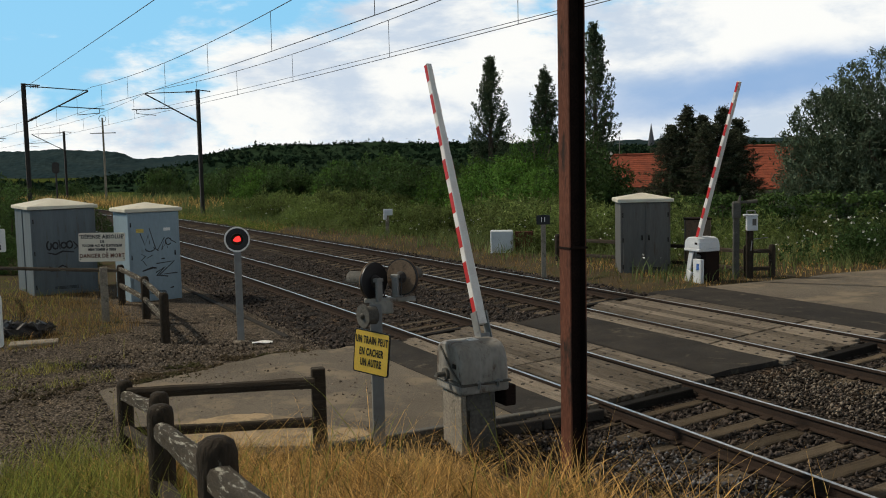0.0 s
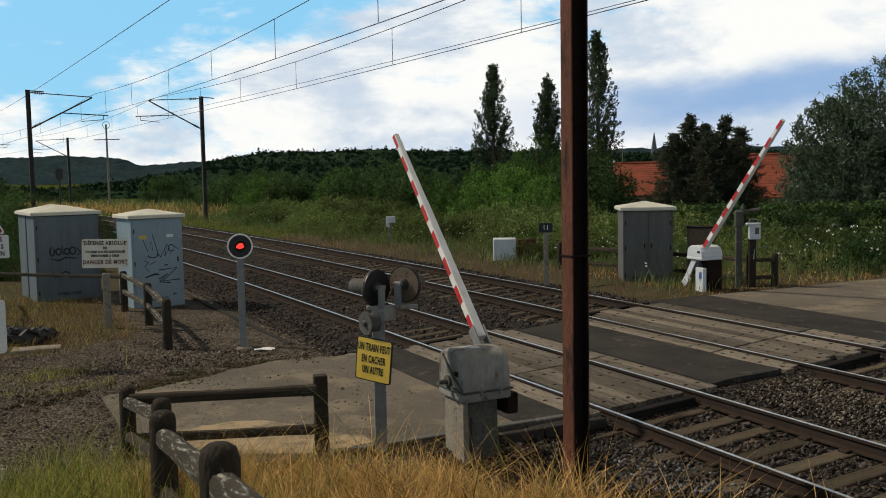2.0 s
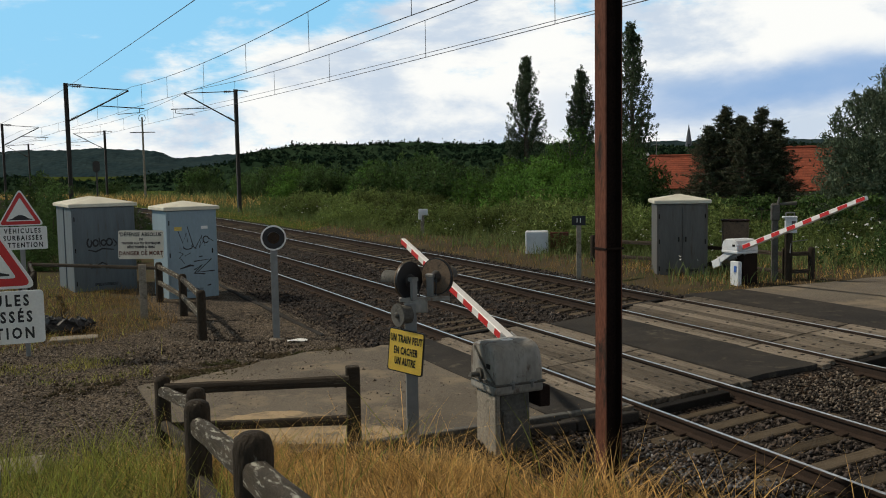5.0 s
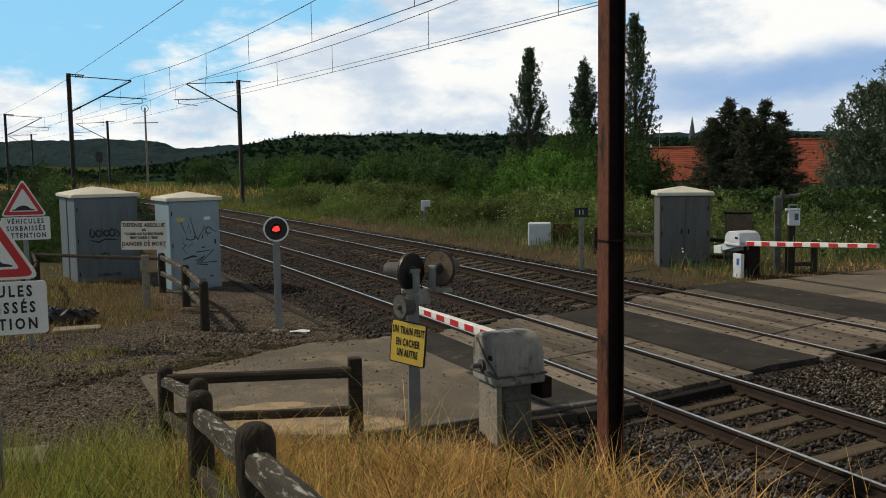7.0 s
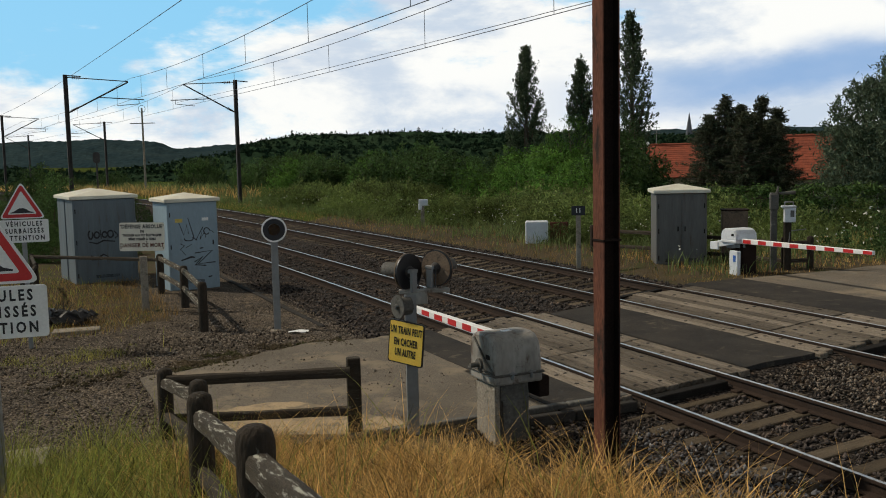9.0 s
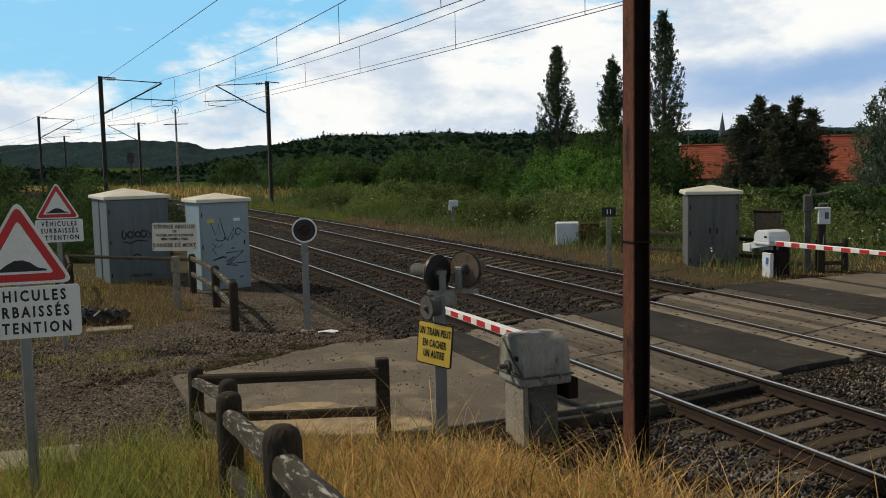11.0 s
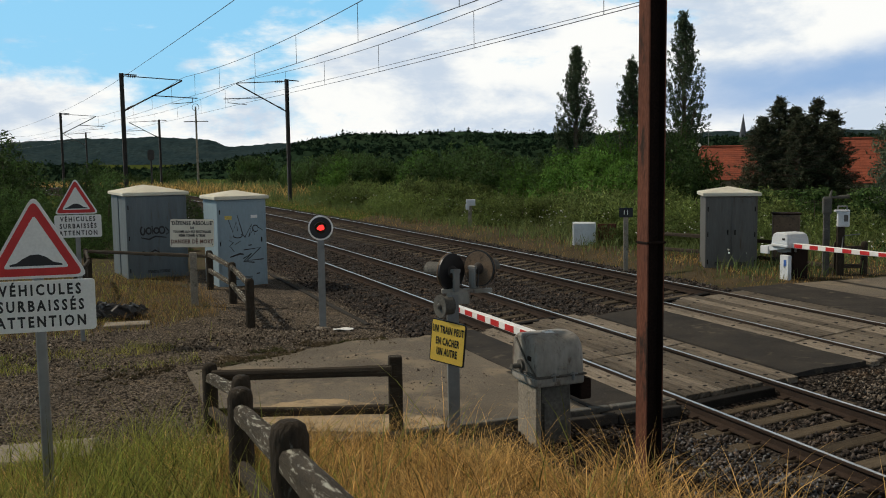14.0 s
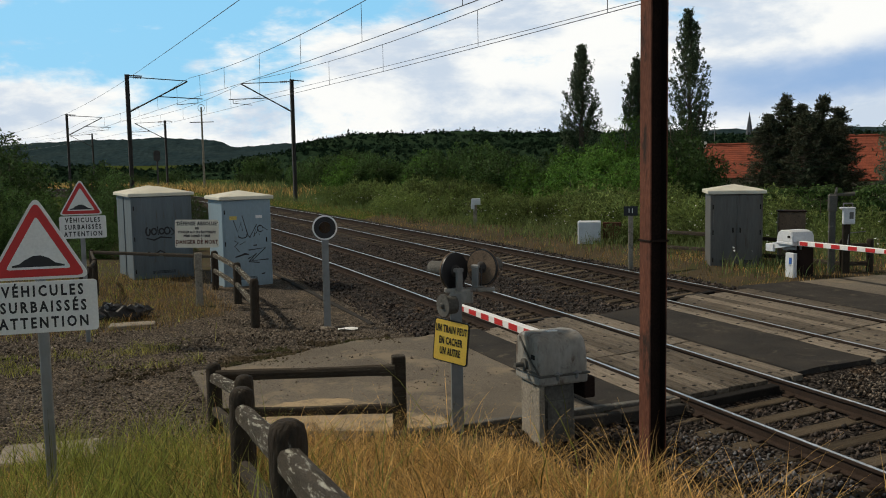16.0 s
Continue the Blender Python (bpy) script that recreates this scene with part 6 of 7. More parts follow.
def build_bush(w, d, h, seed, mat, count, size, label, lobes=9, twigs=520, trunk=0.06, rise=0.7, length=0.5, slim=0.42):
    """A shrub of several uneven domes whose twigs stand out and up, with dark gaps between."""
    rng = random.Random(seed)
    ob = thing("bush", Matrix(), label, "bush", "bushes along the line")
    domes = []
    for k in range(lobes):
        a, r = rng.uniform(0, 6.28), math.sqrt(rng.random()) * 0.85
        tall = h * (1.0 if k == 0 else rng.uniform(0.5, 0.95)) * (1 - 0.35 * r)
        domes.append((math.cos(a) * r * w / 2, math.sin(a) * r * d / 2, tall, rng.uniform(0.15, 0.27) * w))
    tips, dirs = [], []
    for _ in range(twigs):
        cx, cy, tall, rad = rng.choice(domes)
        a, q = rng.uniform(0, 6.28), rng.random()
        lean = math.sqrt(max(0.0, 1 - q ** 2.2)) * rng.uniform(0.8, 1.1)
        inner = 1.0 if rng.random() < 0.75 else rng.uniform(0.35, 0.8)
        tips.append((cx + math.cos(a) * rad * lean * inner, cy + math.sin(a) * rad * lean * inner, tall * (0.08 + 0.92 * q * inner) * rng.uniform(0.93, 1.05)))
        dirs.append((math.cos(a) * (1 - rise * 0.6), math.sin(a) * (1 - rise * 0.6), rise + q * 0.5))
    v, f = sprays(tips, dirs, count, size, seed, length, 0.10 * h ** 0.5, slim, 0.35)
    part("crown", quick_mesh("crown", v, f, mat), None, ob)
    bm = bmesh.new()
    rod(bm, (0, 0, -0.3), (0.06 * w, 0.03 * d, h * 0.6), trunk, trunk * 0.3, 8)
    part("stem", bm, M["bark"], ob)
    return ob


def quick_mesh(name, verts, faces, mat):
    me = bpy.data.meshes.new(name)
    k = faces.shape[1]
    me.vertices.add(len(verts))
    me.vertices.foreach_set("co", np.asarray(verts, np.float32).ravel())
    me.loops.add(faces.size)
    me.loops.foreach_set("vertex_index", faces.astype(np.int32).ravel())
    me.polygons.add(len(faces))
    me.polygons.foreach_set("loop_start", np.arange(0, faces.size, k, dtype=np.int32))
    me.materials.append(mat)
    me.update(calc_edges=True)
    return me


def scatter(proto, spots, seed):
    rng = random.Random(seed)
    for i, (x, y, z, k) in enumerate(spots):
        m = pose(x, y, z, 0, 0, rng.uniform(0, 360)) @ Matrix.Diagonal((k * rng.uniform(0.9, 1.15), k * rng.uniform(0.9, 1.15), k, 1))
        if i == 0:
            proto.matrix_basis = m
        else:
            c = copy_thing(proto, pose(x, y, z, 0, 0, rng.uniform(0, 360)))
            c.scale = (k * rng.uniform(0.9, 1.15), k * rng.uniform(0.9, 1.15), k)


bush_a = build_bush(5.0, 4.5, 4.6, 21, M["leaf"], 9000, 0.105, "dense dark green wild shrub", 10, 480, length=0.7)
bush_b = build_bush(5.0, 4.5, 3.9, 22, M["leaf_mid"], 9000, 0.10, "fresh green leafy shrub", 10, 480, length=0.8)
bush_c = build_bush(3.8, 3.4, 2.0, 23, M["leaf_light"], 5200, 0.075, "low pale green broom and bramble mound", 7, 360, 0.03, 0.9, 0.4, 0.32)
bush_d = build_bush(7.5, 7.0, 7.6, 24, M["leaf"], 9000, 0.16, "tall dark green thicket tree", 12, 420, 0.12, length=0.9)


def spots_for(seed, count, bearing, dist, size, sink=0.0, keep=None):
    rng = random.Random(seed)
    out = []
    while len(out) < count:
        b = rng.uniform(*bearing)
        r = rng.uniform(*dist)
        x, y = b * r, r
        u, s = us(x, y)
        if keep and not keep(u, s):
            continue
        out.append((x, y, place_z(x, y) - sink, rng.uniform(*size)))
    return out


# the thicket across the line, front rows low, back rows high
scatter(bush_c, spots_for(1, 74, (-0.30, 0.24), (30, 70), (0.45, 1.25), 0.1, lambda u, s: 16.8 < u < 24.5 and s > 20 and noise.noise(Vector((u * 0.25, s * 0.25, 1))) > -0.12), 1)
scatter(bush_b, spots_for(2, 26, (-0.28, 0.155), (44, 90), (0.55, 1.1), 0.2, lambda u, s: u > 23 and s > 25), 2)
scatter(bush_a, spots_for(3, 46, (-0.36, 0.16), (46, 105), (0.65, 1.2), 0.2, lambda u, s: u > 24.5 and s > 25), 3)
scatter(bush_d, spots_for(4, 40, (-0.33, 0.15), (78, 175), (0.6, 1.05), 0.3, lambda u, s: u > 40), 4)
bush_e = build_bush(6.0, 5.5, 5.0, 25, M["leaf"], 5500, 0.13, "dark shrub of the lineside thicket", 10, 380, length=0.8)
scatter(bush_e, spots_for(5, 26, (-0.66, -0.36), (62, 120), (0.7, 1.1), 0.5, lambda u, s: u < 1 or u > 30) +
        spots_for(15, 26, (-0.46, -0.16), (105, 230), (0.6, 1.0), 0.6, lambda u, s: u < -5 or u > 26), 5)
bush_f = build_bush(6.5, 6.0, 7.0, 26, M["leaf"], 14000, 0.10, "tall leafy hedgerow tree behind the cabinets", 13, 620, 0.12, length=0.8)
scatter(bush_f, [(-25.5, 44, -0.6, 0.95), (-29, 48, -0.6, 1.0), (-21.0, 47, -0.6, 0.62), (-24, 40, -0.6, 0.7), (-18.5, 40, -0.4, 0.5), (-32, 52, -0.6, 1.0), (-19.8, 36, -0.3, 0.45),
                 (-22, 37, -0.3, 0.6), (-16.2, 43, -0.4, 0.42), (-27, 56, -0.6, 0.7), (-15.6, 33, -0.3, 0.33), (-17.6, 34.5, -0.3, 0.4), (-14.2, 35, -0.3, 0.3), (-20.2, 33, -0.3, 0.42), (-13.4, 38.5, -0.4, 0.3)], 6)


def poplar(x, y, h, w, seed):
    rng = random.Random(seed)
    t = thing("poplar_tree", pose(x, y, place_z(x, y) - 0.2), "tall slender dark poplar with gaps in its crown", "tree", "poplars")
    bm = bmesh.new()
    limb(bm, (0, 0, 0), (0.1, 0, h * 0.95), 0.30, 0.03, seed, 0.12, 8)
    part("trunk", bm, M["bark"], t)
    tips, dirs = [], []
    for k in range(150):
        q = (k + rng.random()) / 150
        z = h * (0.12 + 0.86 * q)
        wide = 0.62 + 0.38 * math.sin(min(1.0, q / 0.42) * math.pi / 2)
        if q > 0.42:
            wide *= max(0.02, 1 - ((q - 0.42) / 0.60) ** 2.0)
        a = rng.uniform(0, 6.28)
        ragged = 0.86 + 0.34 * noise.noise(Vector((math.cos(a) * 1.2, math.sin(a) * 1.2 + seed, z * 0.55)))
        reach = w / 2 * wide * ragged * rng.uniform(0.72, 1.05)
        foot, tip = Vector((0, 0, max(0.4, z - reach * 1.9 - 0.3))), Vector((math.cos(a) * reach, math.sin(a) * reach, z))
        if k % 5 == 0:
            bm = bmesh.new()
            limb(bm, foot, tip, 0.055, 0.012, seed + k, 0.05, 3)
            part("branch", bm, M["bark"], t)
        for j in range(9):
            g = 0.25 + 0.75 * (j + rng.random()) / 9
            c = foot.lerp(tip, g) + Vector((rng.gauss(0, 0.11), rng.gauss(0, 0.11), rng.gauss(0, 0.14)))
            tips.append(c[:])
            dirs.append((math.cos(a) * 0.45 + rng.gauss(0, 0.25), math.sin(a) * 0.45 + rng.gauss(0, 0.25), 1.0))
    v, f = sprays(tips, dirs, 48000, 0.066, seed, 0.42, 0.11, 0.5, 0.3)
    part("crown", quick_mesh("crown", v, f, M["leaf_poplar"]), None, t)


poplar(3.75, 75, 12.2, 4.0, 31)
poplar(8.0, 75, 11.2, 3.3, 32)
poplar(11.75, 74, 14.8, 4.5, 33)


def spruce(x, y, h, w, seed):
    rng = random.Random(seed)
    t = thing("spruce_tree", pose(x, y, place_z(x, y) - 0.3), "dark dense spruce with drooping branches", "tree", "spruces before the houses")
    bm = bmesh.new()
    limb(bm, (0, 0, 0), (0, 0, h), 0.2, 0.02, seed, 0.05, 6)
    part("trunk", bm, M["bark"], t)
    tips, dirs = [], []
    bm = bmesh.new()
    n = 170
    for k in range(n):
        q = (k + rng.random()) / n
        z = h * (0.04 + 0.95 * q)
        reach = w / 2 * min(1.0, 1.1 * (1 - q) ** 0.7) * rng.uniform(0.5, 1.2) + 0.06
        a = rng.uniform(0, 6.28)
        tip = Vector((math.cos(a) * reach, math.sin(a) * reach, z + reach * 0.10))
        limb(bm, (0, 0, z), tip, 0.03, 0.008, seed + k, 0.03, 2)
        for j in range(7):
            g = 0.3 + 0.7 * (j + rng.random()) / 7
            tips.append((tip.x * g + rng.gauss(0, 0.13), tip.y * g + rng.gauss(0, 0.13), z + reach * (0.10 * g - 0.16 * math.sin(g * 3.1)) + rng.gauss(0, 0.08)))
            dirs.append((math.cos(a) + rng.gauss(0, 0.4), math.sin(a) + rng.gauss(0, 0.4), 0.25 if g > 0.7 else -0.3))
    part("branchwork", bm, M["bark"], t)
    v, f = sprays(tips, dirs, 26000, 0.085, seed, 0.42, 0.07, 0.22, 0.9)
    part("crown", quick_mesh("crown", v, f, M["leaf_spruce"]), None, t)


spruce(14.4, 60, 5.9, 4.6, 41)
spruce(15.5, 60.5, 7.1, 4.6, 42)
spruce(16.5, 61, 6.6, 4.8, 43)
spruce(17.6, 60, 7.1, 4.8, 44)
spruce(18.7, 60.5, 6.4, 4.6, 45)
spruce(16.2, 58.6, 6.0, 4.8, 46)
spruce(18.0, 58.8, 5.6, 4.8, 47)


def broad_tree(x, y, h, w, seed, mat, count, label):
    rng = random.Random(seed)
    t = thing("broadleaf_tree", pose(x, y, place_z(x, y) - 0.3), label, "tree", "broadleaf trees")
    bm = bmesh.new()
    limb(bm, (0, 0, 0), (0.2, 0, h * 0.45), 0.35, 0.2, seed, 0.1, 4)
    part("trunk", bm, M["bark"], t)
    tips, dirs = [], []
    domes = [(0.0, 0.0, 1.0, 1.0)]
    for k in range(11):
        a = rng.uniform(0, 6.28)
        r = rng.uniform(0.25, 0.55)
        domes.append((math.cos(a) * r * w / 2, math.sin(a) * r * w / 2, rng.uniform(0.55, 0.97) * (1.05 - 0.45 * r), rng.uniform(0.42, 0.62)))
    for k in range(2600):
        cx, cy, tall, k_wide = domes[k % len(domes)]
        a, q = rng.uniform(0, 6.28), rng.random()
        lean = math.sqrt(max(0.0, 1 - q ** 2.4)) * rng.uniform(0.82, 1.05) * (0.75 + 0.25 * min(1.0, q / 0.25))
        inner = 1.0 if rng.random() < 0.8 else rng.uniform(0.4, 0.85)
        tip = (cx + math.cos(a) * w / 2 * k_wide * 0.8 * lean * inner, cy + math.sin(a) * w / 2 * k_wide * 0.8 * lean * inner, h * tall * (0.05 + 0.95 * q * inner))
        if k % 100 == 0:
            bm = bmesh.new()
            limb(bm, (0.1, 0, h * 0.28), tip, 0.10, 0.02, seed + k, 0.2, 4)
            part("branch", bm, M["bark"], t)
        tips.append(tip)
        dirs.append((math.cos(a) * 0.5, math.sin(a) * 0.5, 0.5 + 0.5 * q))
    v, f = sprays(tips, dirs, count, 0.095, seed, 0.8, 0.30, 0.36, 0.6)
    part("crown", quick_mesh("crown", v, f, mat), None, t)


broad_tree(21.4, 46.5, 8.6, 10.2, 51, M["leaf_willow"], 150000, "large grey-green willow beside the road")
broad_tree(27.0, 52, 8.8, 8.5, 52, M["leaf_willow"], 22000, "grey-green willow behind the hedge")
broad_tree(10.6, 70, 6.4, 4.6, 53, M["leaf"], 20000, "dark leafy tree at the foot of the poplars")
broad_tree(6.4, 66, 5.9, 6.0, 54, M["leaf_mid"], 20000, "dark leafy tree at the foot of the poplars")

# clipped hedge across the road


def hedge(a, b, h, w, seed):
    rng = random.Random(seed)
    ob = thing("hedge", Matrix(), "clipped dark green hedge along the garden", "hedge")
    cs, rs = [], []
    n = int((Vector(b) - Vector(a)).length / 0.22)
    for k in range(n):
        p = Vector(a).lerp(Vector(b), k / n)
        for j in range(4):
            cs.append((p.x + rng.uniform(-w, w) / 2, p.y + rng.uniform(-w, w) / 2, p.z + h * (0.15 + 0.25 * j) + rng.uniform(-0.06, 0.06)))
            rs.append(0.26)
    v, f = leaves(cs, rs, 20000, 0.07, seed)
    part("crown", quick_mesh("crown", v, f, M["leaf"]), None, ob)
    bm = bmesh.new()
    for k in range(0, n, 4):
        p = Vector(a).lerp(Vector(b), k / n)
        limb(bm, p - Vector((0, 0, 0.2)), p + Vector((rng.uniform(-0.1, 0.1), 0, h * 0.8)), 0.03, 0.01, seed + k, 0.05, 2)
    part("stems", bm, M["bark"], ob)


bush_i = build_bush(5.0, 4.0, 3.8, 29, M["leaf"], 5200, 0.12, "dark garden shrub below the red roofs", 8, 360)
scatter(bush_i, [(18.5, 56, -0.8, 0.62), (21.0, 58, -0.8, 0.7), (13.0, 56, -0.8, 0.5), (15.0, 53, -0.7, 0.5), (24, 57, -0.8, 0.8), (17, 50, -0.6, 0.5), (11.0, 57, -0.8, 0.6), (21.5, 52, -0.6, 0.7)], 12)
hedge((8.8, 39, -0.3), (21.5, 37.5, -0.3), 2.15, 1.1, 61)
bush_g = build_bush(3.6, 3.0, 1.9, 27, M["leaf"], 5200, 0.06, "dark rose bush with pale flowers by the road", 8, 420, 0.03)
v, f = leaves([(random.Random(k).uniform(-1.3, 1.3), random.Random(k + 50).uniform(-1.2, 1.2), random.Random(k + 99).uniform(0.7, 1.7)) for k in range(26)], [0.05] * 26, 160, 0.028, 83, 0.6, 0.5, 0.9)
part("blossoms", quick_mesh("blossoms", v, f, M["petal"]), None, bush_g, "pale rose blossoms")
scatter(bush_g, [(11.2, 26.5, 0.2, 0.85), (13.5, 28.0, 0.1, 1.0)], 9)
bush_h = build_bush(2.6, 2.4, 1.4, 28, M["leaf_light"], 3800, 0.06, "low weeds and bramble on the verge", 8, 400, 0.02, 0.95, 0.45, 0.28)
scatter(bush_h, [(5.2, 30.5, 0.1, 1.0), (7.0, 31.0, 0.1, 1.1), (9.2, 30.5, 0.1, 1.0), (3.8, 32.5, 0.1, 1.0), (10.5, 33, 0.0, 1.1), (13, 34, 0.0, 1.1), (7.6, 28.0, 0.15, 0.7), (15.5, 33.5, 0, 1.1)], 10)

# ---- grass ----


def blades(name, spots, height, width, mat, label, seed, lean=0.35, seeds=0.0):
    """Thin bent blades of three joints; spots are (x, y, z, scale)."""
    rng = np.random.default_rng(seed)
    sp = np.asarray(spots, float)
    n = len(sp)
    a = rng.uniform(0, 6.28, n)
    face = rng.uniform(0, 6.28, n)
    h = height * sp[:, 3] * rng.uniform(0.45, 1.25, n)
    ln = lean * h * rng.uniform(0.2, 1.6, n)
    w = width * rng.uniform(0.6, 1.3, n)
    dx, dy = np.cos(a), np.sin(a)
    sx, sy = np.cos(face), np.sin(face)
    pts = []
    for q, k in ((0.0, 1.0), (0.4, 0.85), (0.75, 0.55), (1.0, 0.0)):
        off = ln * q ** 2
        c = np.stack((sp[:, 0] + dx * off, sp[:, 1] + dy * off, sp[:, 2] + h * q * (1 - 0.18 * q * lean)), 1)
        side = np.stack((sx, sy, np.zeros(n)), 1) * (w * k)[:, None] / 2
        pts.append(c - side)
        pts.append(c + side)
    v = np.stack(pts, 1).reshape(-1, 3)
    base = 8 * np.arange(n)[:, None]
    f = np.concatenate([base + np.array([[0, 1, 3, 2]]), base + np.array([[2, 3, 5, 4]]), base + np.array([[4, 5, 7, 6]])], 1).reshape(-1, 4)
    ob = new(name, quick_mesh(name, v, f, mat))
    return tagged(ob, label, "grass", kind="stuff")


def grass_spots(seed, count, u_range, s_range, keep, clump=0.25):
    rng = random.Random(seed)
    out = []
    tries = 0
    while len(out) < count and tries < count * 12:
        tries += 1
        u, s = rng.uniform(*u_range), rng.uniform(*s_range)
        k = keep(u, s)
        if rng.random() > k:
            continue
        p = lay(u, s)
        tuft = 0.45 + 0.95 * max(0.0, noise.noise(Vector((u * 1.6, s * 1.6, seed))) + 0.35)
        out.append((p.x, p.y, ground_z(u, s) - 0.02, tuft))
    return out


def bank_dry(u, s):
    edge = 10.55 + 0.25 * noise.noise(Vector((u, 0, 3))) + 0.55 * smooth(2.2, 1.4, u)
    green = smooth(2.2, 0.4, u)
    if s > edge or u > 5.9:
        return 0.0
    if u > 2.6 and s > 9.2 - 1.15 * (u - 2.6) + 0.6 * noise.noise(Vector((u * 1.5, s, 1))):
        return 0.006
    if u > 3.9 + 0.5 * noise.noise(Vector((s * 1.3, 2, 6))):
        return 0.02 if noise.noise(Vector((u * 2.2, s * 2.2, 9))) > 0.15 else 0.001
    return 1 - 0.4 * green


def bank_green(u, s):
    if s > 11.1 or u > 2.0:
        return 0.03 if s < 9.5 and u < 3.8 else 0.0
    return (0.12 + 0.88 * smooth(1.6, 0.4, u)) * (1 - 0.75 * smooth(0.0, -0.9, u) * smooth(8.0, 9.6, s))


blades("dry_grass", grass_spots(71, 33000, (-1.2, 6.0), (2.6, 11.0), bank_dry), 0.38, 0.006, M["hay"], "tall dry straw-yellow grass on the bank", 71, 0.85)
blades("green_grass", grass_spots(72, 26000, (-6.0, 3.5), (3.0, 11.0), bank_green), 0.70, 0.008, M["grass"], "tall green grass on the bank", 72, 0.5)
blades("verge_grass", grass_spots(73, 22000, (-9, 4.2), (19.0, 30), lambda u, s: 0.9 if (s > 20.0 + 1.5 * smooth(1.5, 3.2, u) and u < 3.2) else 0.1 if s > 21 and u < 3.6 else 0), 0.26, 0.007, M["hay_brown"],
       "dry grass round the cabinets and posts", 73, 0.5)
blades("verge_green", grass_spots(74, 10000, (-14, 2.6), (17.5, 34), lambda u, s: 0.8 if s > 19.6 + 0.4 * u * (u > 0) else 0.1), 0.22, 0.012, M["grass"], "green grass tufts on the verge", 74, 0.4)
blades("far_verge_dry", grass_spots(75, 7000, (14.1, 18.0), (16.9, 75), lambda u, s: 1.0 if u < 15.8 else 0.3), 0.24, 0.010, M["hay_brown"], "dry grass strip along the far track", 75, 0.45)
blades("far_verge_weeds", grass_spots(76, 26000, (14.8, 24), (17.2, 80), lambda u, s: (0.35 + 0.65 * smooth(14.8, 16.5, u)) * (0.3 + 0.7 * smooth(-0.2, 0.3, noise.noise(Vector((u * 0.4, s * 0.4, 4)))))), 0.5, 0.022, M["weed"], "tall green weeds beyond the far track", 76, 0.4)
blades("lane_grass", grass_spots(84, 3500, (-5.0, 1.9), (16.0, 18.6), lambda u, s: smooth(0.05, 0.3, noise.noise(Vector((u * 0.9, s * 1.1, 12))) + 0.15)), 0.16, 0.008, M["grass"], "short green tufts at the lane's edge", 84, 0.6)
blades("lineside_hay", grass_spots(79, 9000, (14.4, 25), (70, 210), lambda u, s: 1.0 if u < 19 else 0.45), 0.8, 0.05, M["hay"], "dry yellow grass along the far curve", 79, 0.4)
blades("lineside_green", grass_spots(82, 7000, (16, 40), (75, 220), lambda u, s: 1.0), 1.0, 0.07, M["weed"], "green weeds along the far curve", 82, 0.4)
blades("roadside_grass", grass_spots(77, 12000, (15.2, 34), (16.75, 23), lambda u, s: 1.0), 0.17, 0.011, M["hay"], "dry roadside grass beyond the crossing", 77, 0.4)
blades("garden_weeds", grass_spots(78, 9000, (17, 40), (18.5, 34), lambda u, s: 1.0), 0.5, 0.025, M["weed"], "green weeds before the hedge", 78, 0.4)


def flowers():
    rng = random.Random(80)
    cs = []
    for _ in range(520):
        u, s = rng.uniform(15.0, 26), rng.uniform(17.5, 60)
        p = lay(u, s)
        cs.append((p.x, p.y, ground_z(u, s) + rng.uniform(0.4, 0.95)))
    v, f = leaves(cs, [0.05] * len(cs), 1500, 0.020, 80, 0.4, 0.8, 0.9)
    ob = new("wild_flowers", quick_mesh("wild_flowers", v, f, M["petal"]))
    tagged(ob, "scattered white umbel flowers among the weeds", "flowers", kind="stuff")


flowers()


def stalks():
    """A few long bent straws close to the eye."""
    rng = random.Random(81)
    spots = []
    for _ in range(900):
        u, s = rng.uniform(0.6, 4.0), rng.uniform(3.0, 10.0)
        p = lay(u, s)
        spots.append((p.x, p.y, ground_z(u, s), rng.uniform(0.8, 1.25)))
    blades("straw_stalks", spots, 0.60, 0.0065, M["hay"], "long bent straw stalks", 81, 1.0)


stalks()

# ---- houses, church, far woods and hills ----


